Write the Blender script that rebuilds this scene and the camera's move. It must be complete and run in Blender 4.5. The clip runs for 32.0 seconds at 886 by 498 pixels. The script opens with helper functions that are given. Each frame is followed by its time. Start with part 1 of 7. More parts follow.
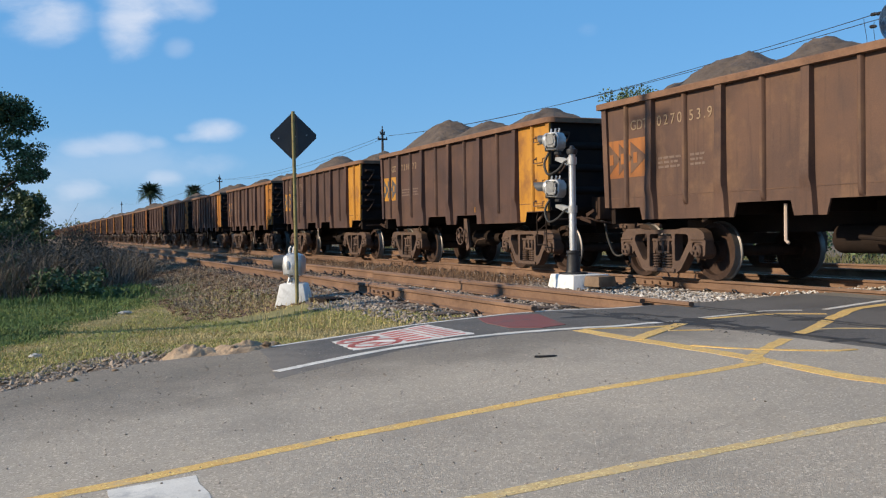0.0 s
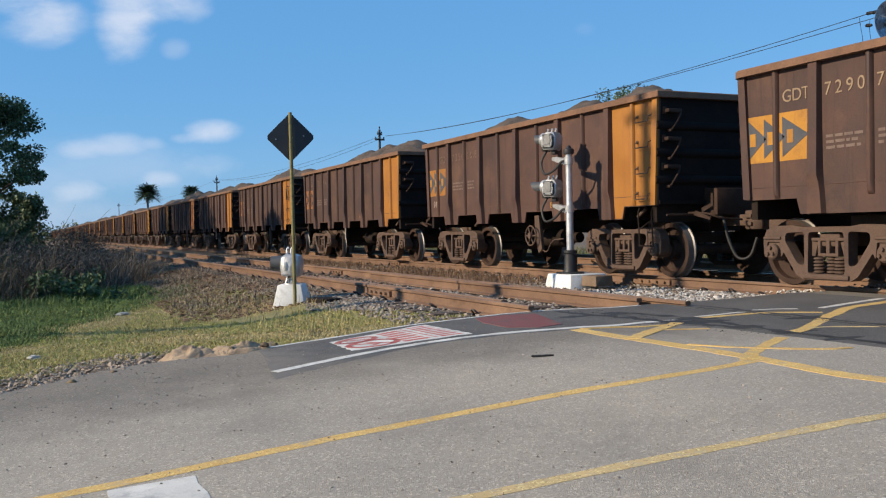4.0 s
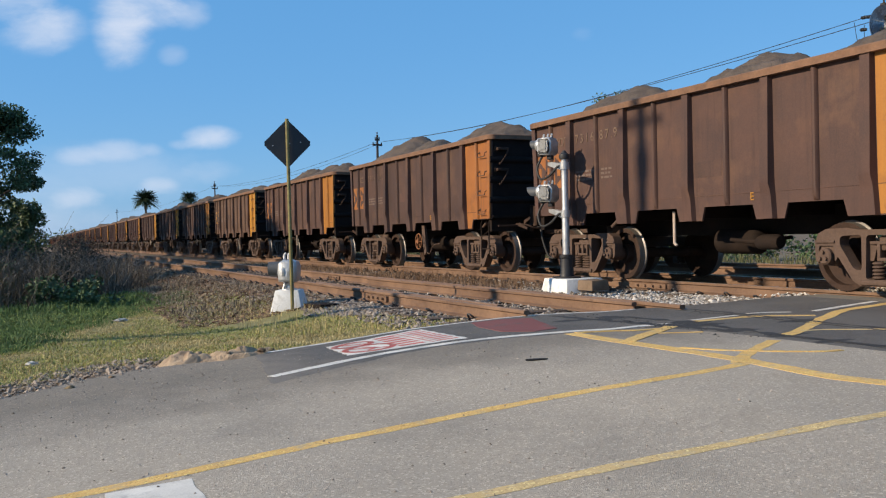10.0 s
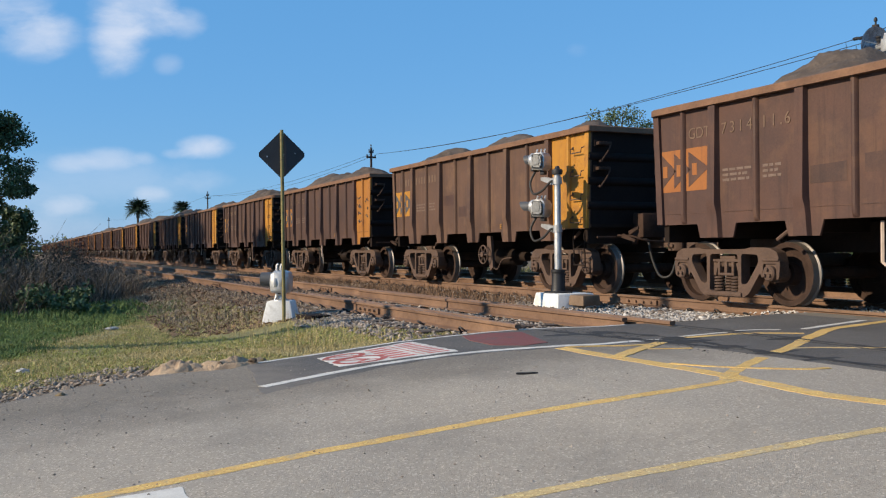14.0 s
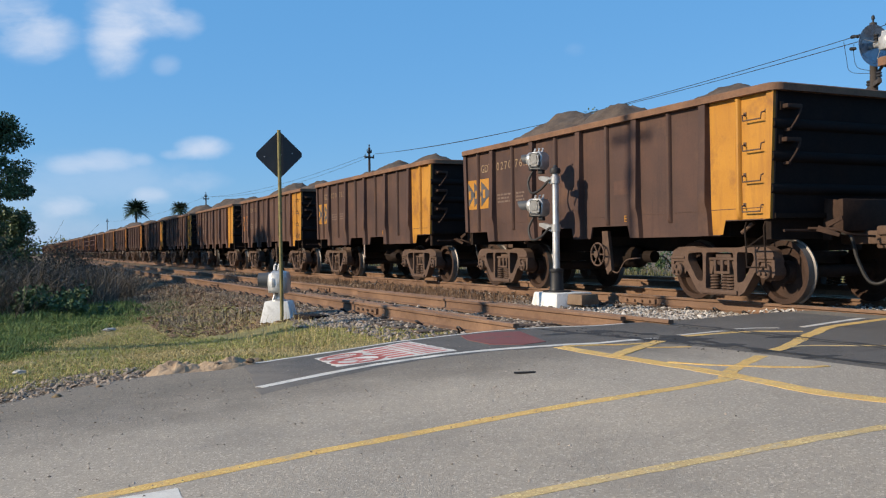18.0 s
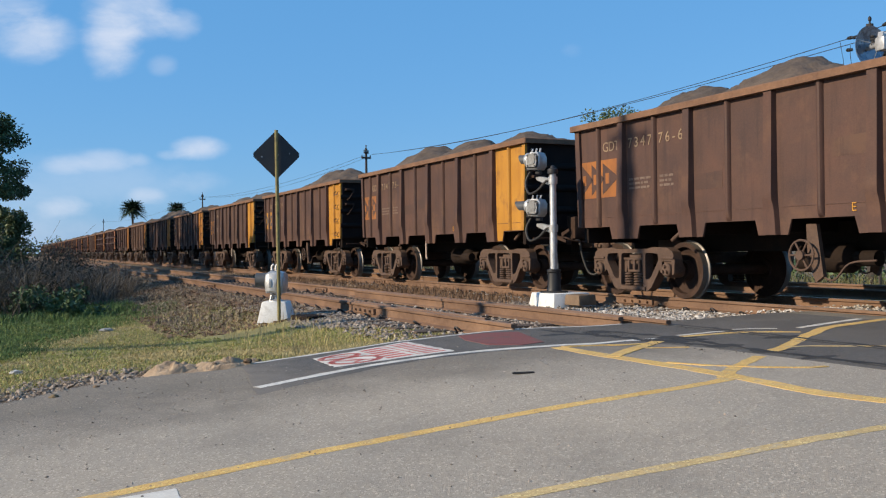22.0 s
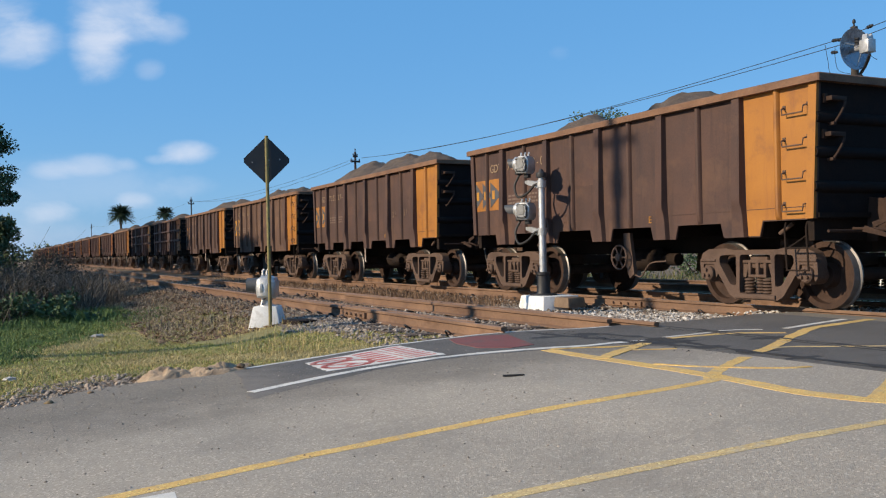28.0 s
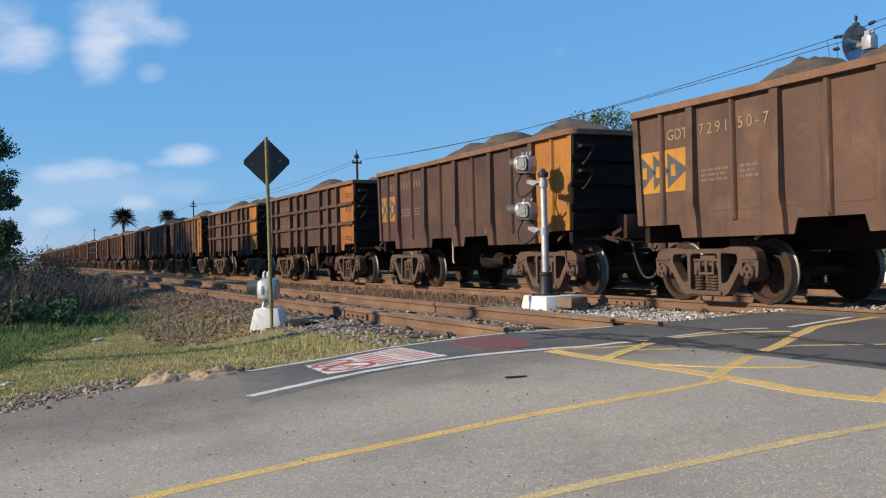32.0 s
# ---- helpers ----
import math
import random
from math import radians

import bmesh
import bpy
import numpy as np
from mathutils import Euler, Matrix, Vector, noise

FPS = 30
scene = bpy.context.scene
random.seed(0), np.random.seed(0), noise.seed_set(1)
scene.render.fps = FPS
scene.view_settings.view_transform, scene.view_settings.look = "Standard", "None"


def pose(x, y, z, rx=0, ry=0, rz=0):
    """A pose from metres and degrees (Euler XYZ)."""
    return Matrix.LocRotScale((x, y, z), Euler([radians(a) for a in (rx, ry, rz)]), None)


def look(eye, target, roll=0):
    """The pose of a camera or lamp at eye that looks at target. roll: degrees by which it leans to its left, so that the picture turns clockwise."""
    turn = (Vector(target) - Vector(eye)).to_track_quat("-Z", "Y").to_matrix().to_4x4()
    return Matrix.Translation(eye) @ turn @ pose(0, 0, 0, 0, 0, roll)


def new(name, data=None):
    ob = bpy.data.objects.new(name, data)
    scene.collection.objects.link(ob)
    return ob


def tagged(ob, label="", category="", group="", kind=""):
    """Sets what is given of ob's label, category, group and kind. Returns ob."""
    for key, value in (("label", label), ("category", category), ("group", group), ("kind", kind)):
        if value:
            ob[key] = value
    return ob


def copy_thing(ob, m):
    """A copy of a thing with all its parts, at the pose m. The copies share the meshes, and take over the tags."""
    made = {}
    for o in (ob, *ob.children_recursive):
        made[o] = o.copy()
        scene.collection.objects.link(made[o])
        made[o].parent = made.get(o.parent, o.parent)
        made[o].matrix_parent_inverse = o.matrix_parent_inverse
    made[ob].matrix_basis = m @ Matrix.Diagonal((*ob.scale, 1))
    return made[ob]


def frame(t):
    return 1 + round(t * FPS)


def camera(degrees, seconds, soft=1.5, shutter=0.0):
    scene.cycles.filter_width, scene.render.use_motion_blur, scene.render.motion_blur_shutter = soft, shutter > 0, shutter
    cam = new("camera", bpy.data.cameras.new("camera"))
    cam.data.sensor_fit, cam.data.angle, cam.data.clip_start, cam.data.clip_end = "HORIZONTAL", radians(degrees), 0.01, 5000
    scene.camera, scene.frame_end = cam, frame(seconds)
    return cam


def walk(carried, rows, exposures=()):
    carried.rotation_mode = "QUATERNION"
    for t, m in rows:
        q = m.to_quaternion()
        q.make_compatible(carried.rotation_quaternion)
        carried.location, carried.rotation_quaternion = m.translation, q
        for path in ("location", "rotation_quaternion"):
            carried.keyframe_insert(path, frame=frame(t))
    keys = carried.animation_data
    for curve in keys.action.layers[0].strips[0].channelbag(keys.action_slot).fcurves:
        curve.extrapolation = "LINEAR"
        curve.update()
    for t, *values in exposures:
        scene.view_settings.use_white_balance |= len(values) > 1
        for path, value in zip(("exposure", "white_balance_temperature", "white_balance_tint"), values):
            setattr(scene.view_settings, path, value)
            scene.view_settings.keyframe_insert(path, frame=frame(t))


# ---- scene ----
def aim(yaw, pitch, roll, dx=0.0, dy=0.0, dz=0.0):
    """The camera's pose: yaw to the left of straight across the track, pitch up, roll, shift from the stand."""
    eye = Vector((dx, dy, EYE + dz))
    a, b = radians(yaw), radians(pitch)
    way = Vector((-math.sin(a) * math.cos(b), math.cos(a) * math.cos(b), math.sin(b)))
    return look(eye, eye + way * 20, roll)


EYE = 0.819                      # the lens above the rail heads
cam = camera(51.96, 32.0, soft=1.2)
walk(cam, [
    (0, aim(65.548, -1.198, -0.885, -0.113, 0.026, 0.004)),
    (0.5, aim(65.558, -1.187, -0.963, -0.104, 0.028, 0.002)),
    (1, aim(65.551, -1.185, -0.978, -0.099, 0.027, 0.002)),
    (1.5, aim(65.529, -1.193, -0.970, -0.093, 0.023, 0.005)),
    (2, aim(65.503, -1.180, -0.961, -0.089, 0.021, 0.004)),
    (2.5, aim(65.473, -1.149, -0.957, -0.086, 0.020, 0.001)),
    (3, aim(65.439, -1.149, -0.985, -0.084, 0.018, 0.002)),
    (3.5, aim(65.408, -1.188, -1.054, -0.085, 0.017, 0.008)),
    (5.5, aim(65.406, -1.165, -1.232, -0.079, 0.022, 0.007)),
    (6, aim(65.393, -1.133, -1.271, -0.058, 0.018, 0.008)),
    (6.5, aim(65.381, -1.108, -1.316, -0.042, 0.012, 0.008)),
    (7, aim(65.388, -1.093, -1.375, -0.031, 0.012, 0.008)),
    (7.5, aim(65.396, -1.076, -1.427, -0.022, 0.015, 0.009)),
    (8, aim(65.390, -1.051, -1.454, -0.020, 0.017, 0.009)),
    (8.5, aim(65.381, -1.023, -1.471, -0.023, 0.020, 0.009)),
    (9, aim(65.363, -0.989, -1.459, -0.025, 0.023, 0.009)),
    (9.5, aim(65.335, -0.947, -1.418, -0.022, 0.022, 0.010)),
    (10, aim(65.290, -0.887, -1.344, -0.014, 0.016, 0.009)),
    (10.5, aim(65.220, -0.801, -1.220, -0.001, 0.007, 0.008)),
    (11, aim(65.146, -0.692, -1.085, 0.013, -0.002, 0.008)),
    (11.5, aim(65.083, -0.576, -0.954, 0.026, -0.005, 0.009)),
    (12, aim(65.018, -0.457, -0.802, 0.036, -0.010, 0.010)),
    (12.5, aim(64.947, -0.333, -0.658, 0.041, -0.015, 0.010)),
    (13, aim(64.884, -0.220, -0.549, 0.039, -0.014, 0.010)),
    (13.5, aim(64.828, -0.124, -0.486, 0.032, -0.010, 0.009)),
    (14, aim(64.786, -0.067, -0.494, 0.025, -0.005, 0.009)),
    (14.5, aim(64.763, -0.054, -0.549, 0.018, 0.000, 0.009)),
    (16.5, aim(64.764, -0.071, -0.731, -0.014, 0.020, 0.003)),
    (17, aim(64.743, -0.067, -0.718, -0.008, 0.019, 0.002)),
    (17.5, aim(64.727, -0.070, -0.719, 0.001, 0.019, 0.003)),
    (18, aim(64.707, -0.074, -0.728, 0.009, 0.015, 0.004)),
    (18.5, aim(64.685, -0.073, -0.717, 0.011, 0.012, 0.004)),
    (19, aim(64.666, -0.072, -0.699, 0.014, 0.012, 0.005)),
    (19.5, aim(64.651, -0.074, -0.706, 0.018, 0.013, 0.007)),
    (20, aim(64.633, -0.074, -0.716, 0.018, 0.014, 0.008)),
    (20.5, aim(64.607, -0.069, -0.702, 0.013, 0.013, 0.007)),
    (21, aim(64.581, -0.057, -0.691, 0.007, 0.013, 0.005)),
    (21.5, aim(64.545, -0.044, -0.691, 0.002, 0.012, 0.003)),
    (22, aim(64.497, -0.036, -0.685, -0.006, 0.008, -0.000)),
    (22.5, aim(64.465, -0.034, -0.700, -0.017, 0.008, -0.003)),
    (23, aim(64.457, -0.046, -0.745, -0.029, 0.013, -0.003)),
    (23.5, aim(64.456, -0.068, -0.798, -0.029, 0.019, -0.001)),
    (24, aim(64.437, -0.079, -0.866, -0.016, 0.020, 0.002)),
    (24.5, aim(64.382, -0.075, -0.928, -0.002, 0.017, 0.005)),
    (25, aim(64.301, -0.060, -0.947, 0.009, 0.009, 0.007)),
    (25.5, aim(64.208, -0.033, -0.942, 0.025, -0.003, 0.009)),
    (27.5, aim(63.851, 0.100, -1.010, 0.089, -0.047, 0.016)),
    (28, aim(63.833, 0.131, -1.075, 0.081, -0.042, 0.016)),
    (28.5, aim(63.816, 0.153, -1.148, 0.071, -0.037, 0.016)),
    (29, aim(63.812, 0.169, -1.256, 0.058, -0.028, 0.016)),
    (29.5, aim(63.824, 0.178, -1.381, 0.041, -0.013, 0.015)),
    (30, aim(63.851, 0.175, -1.460, 0.028, 0.004, 0.016)),
    (30.5, aim(63.870, 0.178, -1.480, 0.024, 0.010, 0.017)),
    (31, aim(63.887, 0.187, -1.479, 0.020, 0.009, 0.016)),
    (31.5, aim(63.929, 0.186, -1.494, 0.014, 0.008, 0.014)),
    (32, aim(63.997, 0.176, -1.531, 0.012, 0.008, 0.015))
])

# ---- light ----
SUN_WAY = Vector((0.10, 1.0, -0.46)).normalized()
sun_data = bpy.data.lights.new("sun", "SUN")
sun_data.energy, sun_data.angle, sun_data.color = 5.7, radians(0.55), (1.0, 0.83, 0.605)
sun = new("sun", sun_data)
sun.matrix_world = Matrix.Translation((0, -20, 30)) @ SUN_WAY.to_track_quat("-Z", "Y").to_matrix().to_4x4()

world = bpy.data.worlds.new("world")
scene.world = world
world.use_nodes = True
scene.view_settings.exposure = 0.0


def build_sky():
    nt = world.node_tree
    nt.nodes.clear()
    n, lk = nt.nodes.new, nt.links.new
    out, bg = n("ShaderNodeOutputWorld"), n("ShaderNodeBackground")
    sky = n("ShaderNodeTexSky")
    sky.sky_type, sky.sun_disc = "NISHITA", False
    sky.sun_elevation = math.asin(-SUN_WAY.z)
    sky.sun_rotation = math.atan2(-SUN_WAY.x, -SUN_WAY.y)
    sky.air_density, sky.dust_density, sky.ozone_density = 1.0, 0.3, 3.0
    bg.inputs["Strength"].default_value = 0.135
    tc = n("ShaderNodeTexCoord")

    def vmath(op, a, b=None):
        k = n("ShaderNodeVectorMath")
        k.operation = op
        lk(a, k.inputs[0])
        if b is not None:
            k.inputs[1].default_value = b
        return k.outputs["Value"] if op == "DOT_PRODUCT" else k.outputs["Vector"]

    def fmath(op, a, b):
        k = n("ShaderNodeMath")
        k.operation = op
        for i, v in enumerate((a, b)):
            if isinstance(v, (int, float)):
                k.inputs[i].default_value = v
            else:
                lk(v, k.inputs[i])
        return k.outputs[0]

    way = tc.outputs["Generated"]
    a = radians(65)
    fwd = fmath("MAXIMUM", vmath("DOT_PRODUCT", way, (-math.sin(a), math.cos(a), 0)), 0.02)
    u = fmath("DIVIDE", vmath("DOT_PRODUCT", way, (math.cos(a), math.sin(a), 0)), fwd)
    v = fmath("DIVIDE", vmath("DOT_PRODUCT", way, (0, 0, 1)), fwd)
    flat = n("ShaderNodeCombineXYZ")
    lk(fmath("MULTIPLY", u, 0.6), flat.inputs[0]), lk(v, flat.inputs[1])
    def cloud_noise(scale, rough, vec):
        k = n("ShaderNodeTexNoise")
        k.inputs["Scale"].default_value, k.inputs["Detail"].default_value, k.inputs["Roughness"].default_value = scale, 9.0, rough
        lk(vec, k.inputs["Vector"])
        return k
    # slow swirls carry the fine wisps about
    warp = cloud_noise(6.0, 0.5, flat.outputs[0])
    carry = n("ShaderNodeVectorMath")
    carry.operation = "MULTIPLY_ADD"
    lk(warp.outputs["Color"], carry.inputs[0])
    carry.inputs[1].default_value = (0.10, 0.06, 0.0)
    lk(flat.outputs[0], carry.inputs[2])
    wisps = cloud_noise(15.0, 0.56, carry.outputs[0])
    ragged = fmath("MULTIPLY", fmath("SUBTRACT", wisps.outputs[0], 0.5), 5.0)
    total = None
    # centre across and up, half width, half height, density
    for cu, cv, ru, rv, dens in CLOUDS:
        du = fmath("DIVIDE", fmath("SUBTRACT", u, cu), ru)
        dv = fmath("DIVIDE", fmath("SUBTRACT", v, cv), rv)
        r = fmath("ADD", fmath("MULTIPLY", du, du), fmath("MULTIPLY", dv, dv))
        body = fmath("ADD", fmath("SUBTRACT", 1.0, r), ragged)
        soft = n("ShaderNodeMapRange")
        soft.interpolation_type = "SMOOTHSTEP"
        lk(body, soft.inputs["Value"])
        soft.inputs["From Min"].default_value, soft.inputs["From Max"].default_value = -0.9, 1.9
        soft.inputs["To Max"].default_value = dens
        # thin veils lie over one another
        total = soft.outputs[0] if total is None else fmath("SUBTRACT", fmath("ADD", total, soft.outputs[0]), fmath("MULTIPLY", total, soft.outputs[0]))
    mix = n("ShaderNodeMix")
    mix.data_type = "RGBA"
    lk(total, mix.inputs["Factor"])
    rich = n("ShaderNodeHueSaturation")
    rich.inputs["Saturation"].default_value = 1.10
    lk(sky.outputs[0], rich.inputs["Color"])
    even = n("ShaderNodeMix")
    even.data_type = "RGBA"
    even.inputs["Factor"].default_value = 0.68
    lk(rich.outputs[0], even.inputs["A"])
    even.inputs["B"].default_value = (0.86, 2.92, 6.05, 1)
    lk(even.outputs["Result"], mix.inputs["A"])
    mix.inputs["B"].default_value = (5.6, 6.0, 6.9, 1)
    lk(mix.outputs["Result"], bg.inputs["Color"])
    lk(bg.outputs[0], out.inputs[0])


CLOUDS = (
    (-0.440, 0.238, 0.046, 0.026, 0.78), (-0.475, 0.265, 0.050, 0.024, 0.60), (-0.352, 0.232, 0.029, 0.036, 0.88), (-0.335, 0.264, 0.046, 0.030, 0.72),
    (-0.278, 0.250, 0.020, 0.016, 0.45), (-0.298, 0.205, 0.014, 0.010, 0.28), (-0.262, 0.113, 0.028, 0.011, 0.85), (-0.292, 0.106, 0.014, 0.006, 0.5),
    (-0.360, 0.102, 0.028, 0.010, 0.42), (-0.404, 0.097, 0.024, 0.009, 0.42), (-0.322, 0.102, 0.012, 0.006, 0.3), (-0.315, 0.061, 0.018, 0.008, 0.5),
    (-0.404, 0.049, 0.026, 0.010, 0.45), (-0.256, 0.075, 0.030, 0.012, 0.25), (-0.38, 0.075, 0.12, 0.030, 0.22), (-0.44, 0.02, 0.12, 0.030, 0.30),
    (0.155, 0.215, 0.012, 0.008, 0.14), (-0.14, 0.312, 0.070, 0.010, 0.28))
build_sky()

# ---- materials ----
PAINTS = {}


def surface(name, dark, light, rough=0.8, scale=3.0, stretch=(1, 1, 1), metal=0.0, bump=0.25, grain=45.0, spot=None, spot_amount=0.5,
            spot_scale=1.2, wide=0.5, island=0.0, detail=8.0, speck=0.0, fine_weight=0.45, rough_var=0.12, specular=0.4, streak=None, streak_amount=0.5, depth=0.02):
    """A two-scale procedural surface: wide blotches between dark and light, fine grain in colour and relief, optional stains and streaks."""
    if name in PAINTS:
        return PAINTS[name]
    m = bpy.data.materials.new(name)
    m.use_nodes = True
    nt = m.node_tree
    n, lk = nt.nodes.new, nt.links.new
    bsdf = nt.nodes["Principled BSDF"]
    tc, info = n("ShaderNodeTexCoord"), n("ShaderNodeObjectInfo")
    shift = n("ShaderNodeVectorMath")
    shift.operation = "MULTIPLY_ADD"
    lk(info.outputs["Random"], shift.inputs[0])
    shift.inputs[1].default_value = (37.0, 19.0, 53.0)
    lk(tc.outputs["Object"], shift.inputs[2])
    mapping = n("ShaderNodeMapping")
    mapping.inputs["Scale"].default_value = stretch
    lk(shift.outputs[0], mapping.inputs["Vector"])

    def noise_tex(s, d=detail, vec=mapping.outputs[0], r=0.6):
        k = n("ShaderNodeTexNoise")
        k.inputs["Scale"].default_value, k.inputs["Detail"].default_value, k.inputs["Roughness"].default_value = s, d, r
        lk(vec, k.inputs["Vector"])
        return k.outputs[0]

    def blend(fac, a, b):
        k = n("ShaderNodeMix")
        k.data_type = "RGBA"
        lk(fac, k.inputs["Factor"])
        for sock, val in (("A", a), ("B", b)):
            if isinstance(val, tuple):
                k.inputs[sock].default_value = (*val, 1)
            else:
                lk(val, k.inputs[sock])
        return k.outputs["Result"]

    def span(val, lo, hi, top=1.0):
        k = n("ShaderNodeMapRange")
        lk(val, k.inputs["Value"])
        k.inputs["From Min"].default_value, k.inputs["From Max"].default_value, k.inputs["To Max"].default_value = lo, hi, top
        return k.outputs[0]

    blot = noise_tex(scale)
    fine = noise_tex(grain, 4.0, shift.outputs[0])
    both = n("ShaderNodeMath")
    both.operation = "MULTIPLY_ADD"
    lk(fine, both.inputs[0])
    both.inputs[1].default_value = fine_weight
    lk(blot, both.inputs[2])
    mid = 0.5 + 0.5 * fine_weight
    col = blend(span(both.outputs[0], mid - wide / 2.2, mid + wide / 2.2), dark, light)
    if speck:
        # pale and dark aggregate in the surface
        cells = n("ShaderNodeTexVoronoi")
        cells.inputs["Scale"].default_value = 105.0
        lk(shift.outputs[0], cells.inputs["Vector"])
        tone = n("ShaderNodeSeparateColor")
        lk(cells.outputs["Color"], tone.inputs[0])
        col = blend(span(tone.outputs[0], 0.80, 0.95, speck), col, tuple(min(1.0, c * 2.0) for c in light))
        col = blend(span(tone.outputs[1], 0.82, 0.95, speck), col, tuple(c * 0.35 for c in dark))
    if spot:
        col = blend(span(noise_tex(spot_scale, 9.0, shift.outputs[0], 0.7), 0.52, 0.66, spot_amount), col, spot)
    if streak:
        lean = n("ShaderNodeMapping")
        lean.inputs["Scale"].default_value = (5.0, 5.0, 0.35)
        lk(shift.outputs[0], lean.inputs["Vector"])
        col = blend(span(noise_tex(1.6, 7.0, lean.outputs[0], 0.7), 0.52, 0.72, streak_amount), col, streak)
    if island:
        geo = n("ShaderNodeNewGeometry")
        hue = n("ShaderNodeHueSaturation")
        hue.inputs["Hue"].default_value = 0.5
        lk(span(geo.outputs["Random Per Island"], 0.0, 1.0, 2 * island), hue.inputs["Value"])
        val = n("ShaderNodeMath")
        val.operation = "ADD"
        lk(hue.inputs["Value"].links[0].from_socket, val.inputs[0])
        val.inputs[1].default_value = 1.0 - island
        lk(val.outputs[0], hue.inputs["Value"])
        lk(col, hue.inputs["Color"])
        col = hue.outputs[0]
    lk(col, bsdf.inputs["Base Color"])
    lk(span(blot, 0.3, 0.7), bsdf.inputs["Roughness"])
    rr = bsdf.inputs["Roughness"].links[0].from_node
    rr.inputs["To Min"].default_value, rr.inputs["To Max"].default_value = max(rough - rough_var, 0.02), min(rough + rough_var, 1.0)
    bsdf.inputs["Metallic"].default_value = metal
    bsdf.inputs["Specular IOR Level"].default_value = specular
    if bump:
        bm_node = n("ShaderNodeBump")
        bm_node.inputs["Strength"].default_value, bm_node.inputs["Distance"].default_value = bump, depth
        lk(both.outputs[0], bm_node.inputs["Height"])
        lk(bm_node.outputs[0], bsdf.inputs["Normal"])
    PAINTS[name] = m
    return m


# ---- shapes ----
def box(bm, x0, x1, y0, y1, z0, z1, bevel=0.0):
    vs = [bm.verts.new((x, y, z)) for x in (x0, x1) for y in (y0, y1) for z in (z0, z1)]
    fs = [bm.faces.new([vs[i] for i in q]) for q in ((0, 1, 3, 2), (4, 6, 7, 5), (0, 4, 5, 1), (2, 3, 7, 6), (0, 2, 6, 4), (1, 5, 7, 3))]
    if bevel:
        es = list({e for f in fs for e in f.edges})
        bmesh.ops.bevel(bm, geom=es, offset=bevel, segments=2, profile=0.5, affect="EDGES")


def prism(bm, poly, axis, a, b):
    """A closed outline in the plane across axis ('x', 'y' or 'z'), drawn out from a to b."""
    def place(p, d):
        return {"x": (d, p[0], p[1]), "y": (p[0], d, p[1]), "z": (p[0], p[1], d)}[axis]
    lo, hi = [bm.verts.new(place(p, a)) for p in poly], [bm.verts.new(place(p, b)) for p in poly]
    k = len(poly)
    fs = [bm.faces.new(lo), bm.faces.new(hi[::-1])]
    fs += [bm.faces.new((lo[i], hi[i], hi[(i + 1) % k], lo[(i + 1) % k])) for i in range(k)]
    bmesh.ops.recalc_face_normals(bm, faces=fs)


def loft(bm, rings, caps=True, closed=True):
    """Skin a row of point rings of equal length."""
    vs = [[bm.verts.new(p) for p in r] for r in rings]
    k = len(vs[0])
    for a, b in zip(vs, vs[1:]):
        for i in range(k if closed else k - 1):
            j = (i + 1) % k
            bm.faces.new((a[i], a[j], b[j], b[i]))
    if caps:
        bm.faces.new(vs[0][::-1]), bm.faces.new(vs[-1])


def tube(bm, pts, radius, seg=8, caps=True):
    """A round bar through the points; radius may be one number or one for each point."""
    pts = [Vector(p) for p in pts]
    rad = radius if isinstance(radius, (list, tuple)) else [radius] * len(pts)
    rings, side = [], None
    for i, p in enumerate(pts):
        d = (pts[min(i + 1, len(pts) - 1)] - pts[max(i - 1, 0)]).normalized()
        if side is None:
            side = d.orthogonal().normalized()
        side = (side - d * side.dot(d)).normalized()
        up = d.cross(side)
        rings.append([p + (side * math.cos(2 * math.pi * j / seg) + up * math.sin(2 * math.pi * j / seg)) * rad[i] for j in range(seg)])
    loft(bm, rings, caps)


def lathe(bm, profile, seg=24, m=Matrix.Identity(4)):
    """Turn (radius, height) pairs about z, then place by m."""
    loft(bm, [[m @ Vector((r * math.cos(2 * math.pi * j / seg), r * math.sin(2 * math.pi * j / seg), z)) for j in range(seg)] for r, z in profile])


def curve_pts(pts, n=10):
    """A smooth line through the points."""
    pts = [Vector(p) for p in pts]
    ext = [2 * pts[0] - pts[1], *pts, 2 * pts[-1] - pts[-2]]
    out = []
    for a, b, c, d in zip(ext, ext[1:], ext[2:], ext[3:]):
        for i in range(n):
            t = i / n
            out.append(0.5 * (2 * b + (c - a) * t + (2 * a - 5 * b + 4 * c - d) * t * t + (3 * b - a - 3 * c + d) * t ** 3))
    return out + [pts[-1]]


def finish(name, bm, material, smooth=None):
    bmesh.ops.recalc_face_normals(bm, faces=bm.faces)
    me = bpy.data.meshes.new(name)
    bm.to_mesh(me)
    bm.free()
    for k in material if isinstance(material, (list, tuple)) else (material,):
        me.materials.append(k)
    if smooth is not None:
        me.polygons.foreach_set("use_smooth", [True] * len(me.polygons))
        me.set_sharp_from_angle(angle=radians(smooth))
    return me


def part(name, bm, material, parent, label="", smooth=35):
    me = bm if isinstance(bm, bpy.types.Mesh) else finish(name, bm, material, smooth)
    ob = new(name, me)
    ob.parent = parent
    if label:
        ob["label"] = label
    return ob


def thing(name, label, category, m=None, group="", kind=""):
    ob = new(name)
    ob.empty_display_size = 0.2
    if m is not None:
        ob.matrix_basis = m
    return tagged(ob, label, category, group, kind)


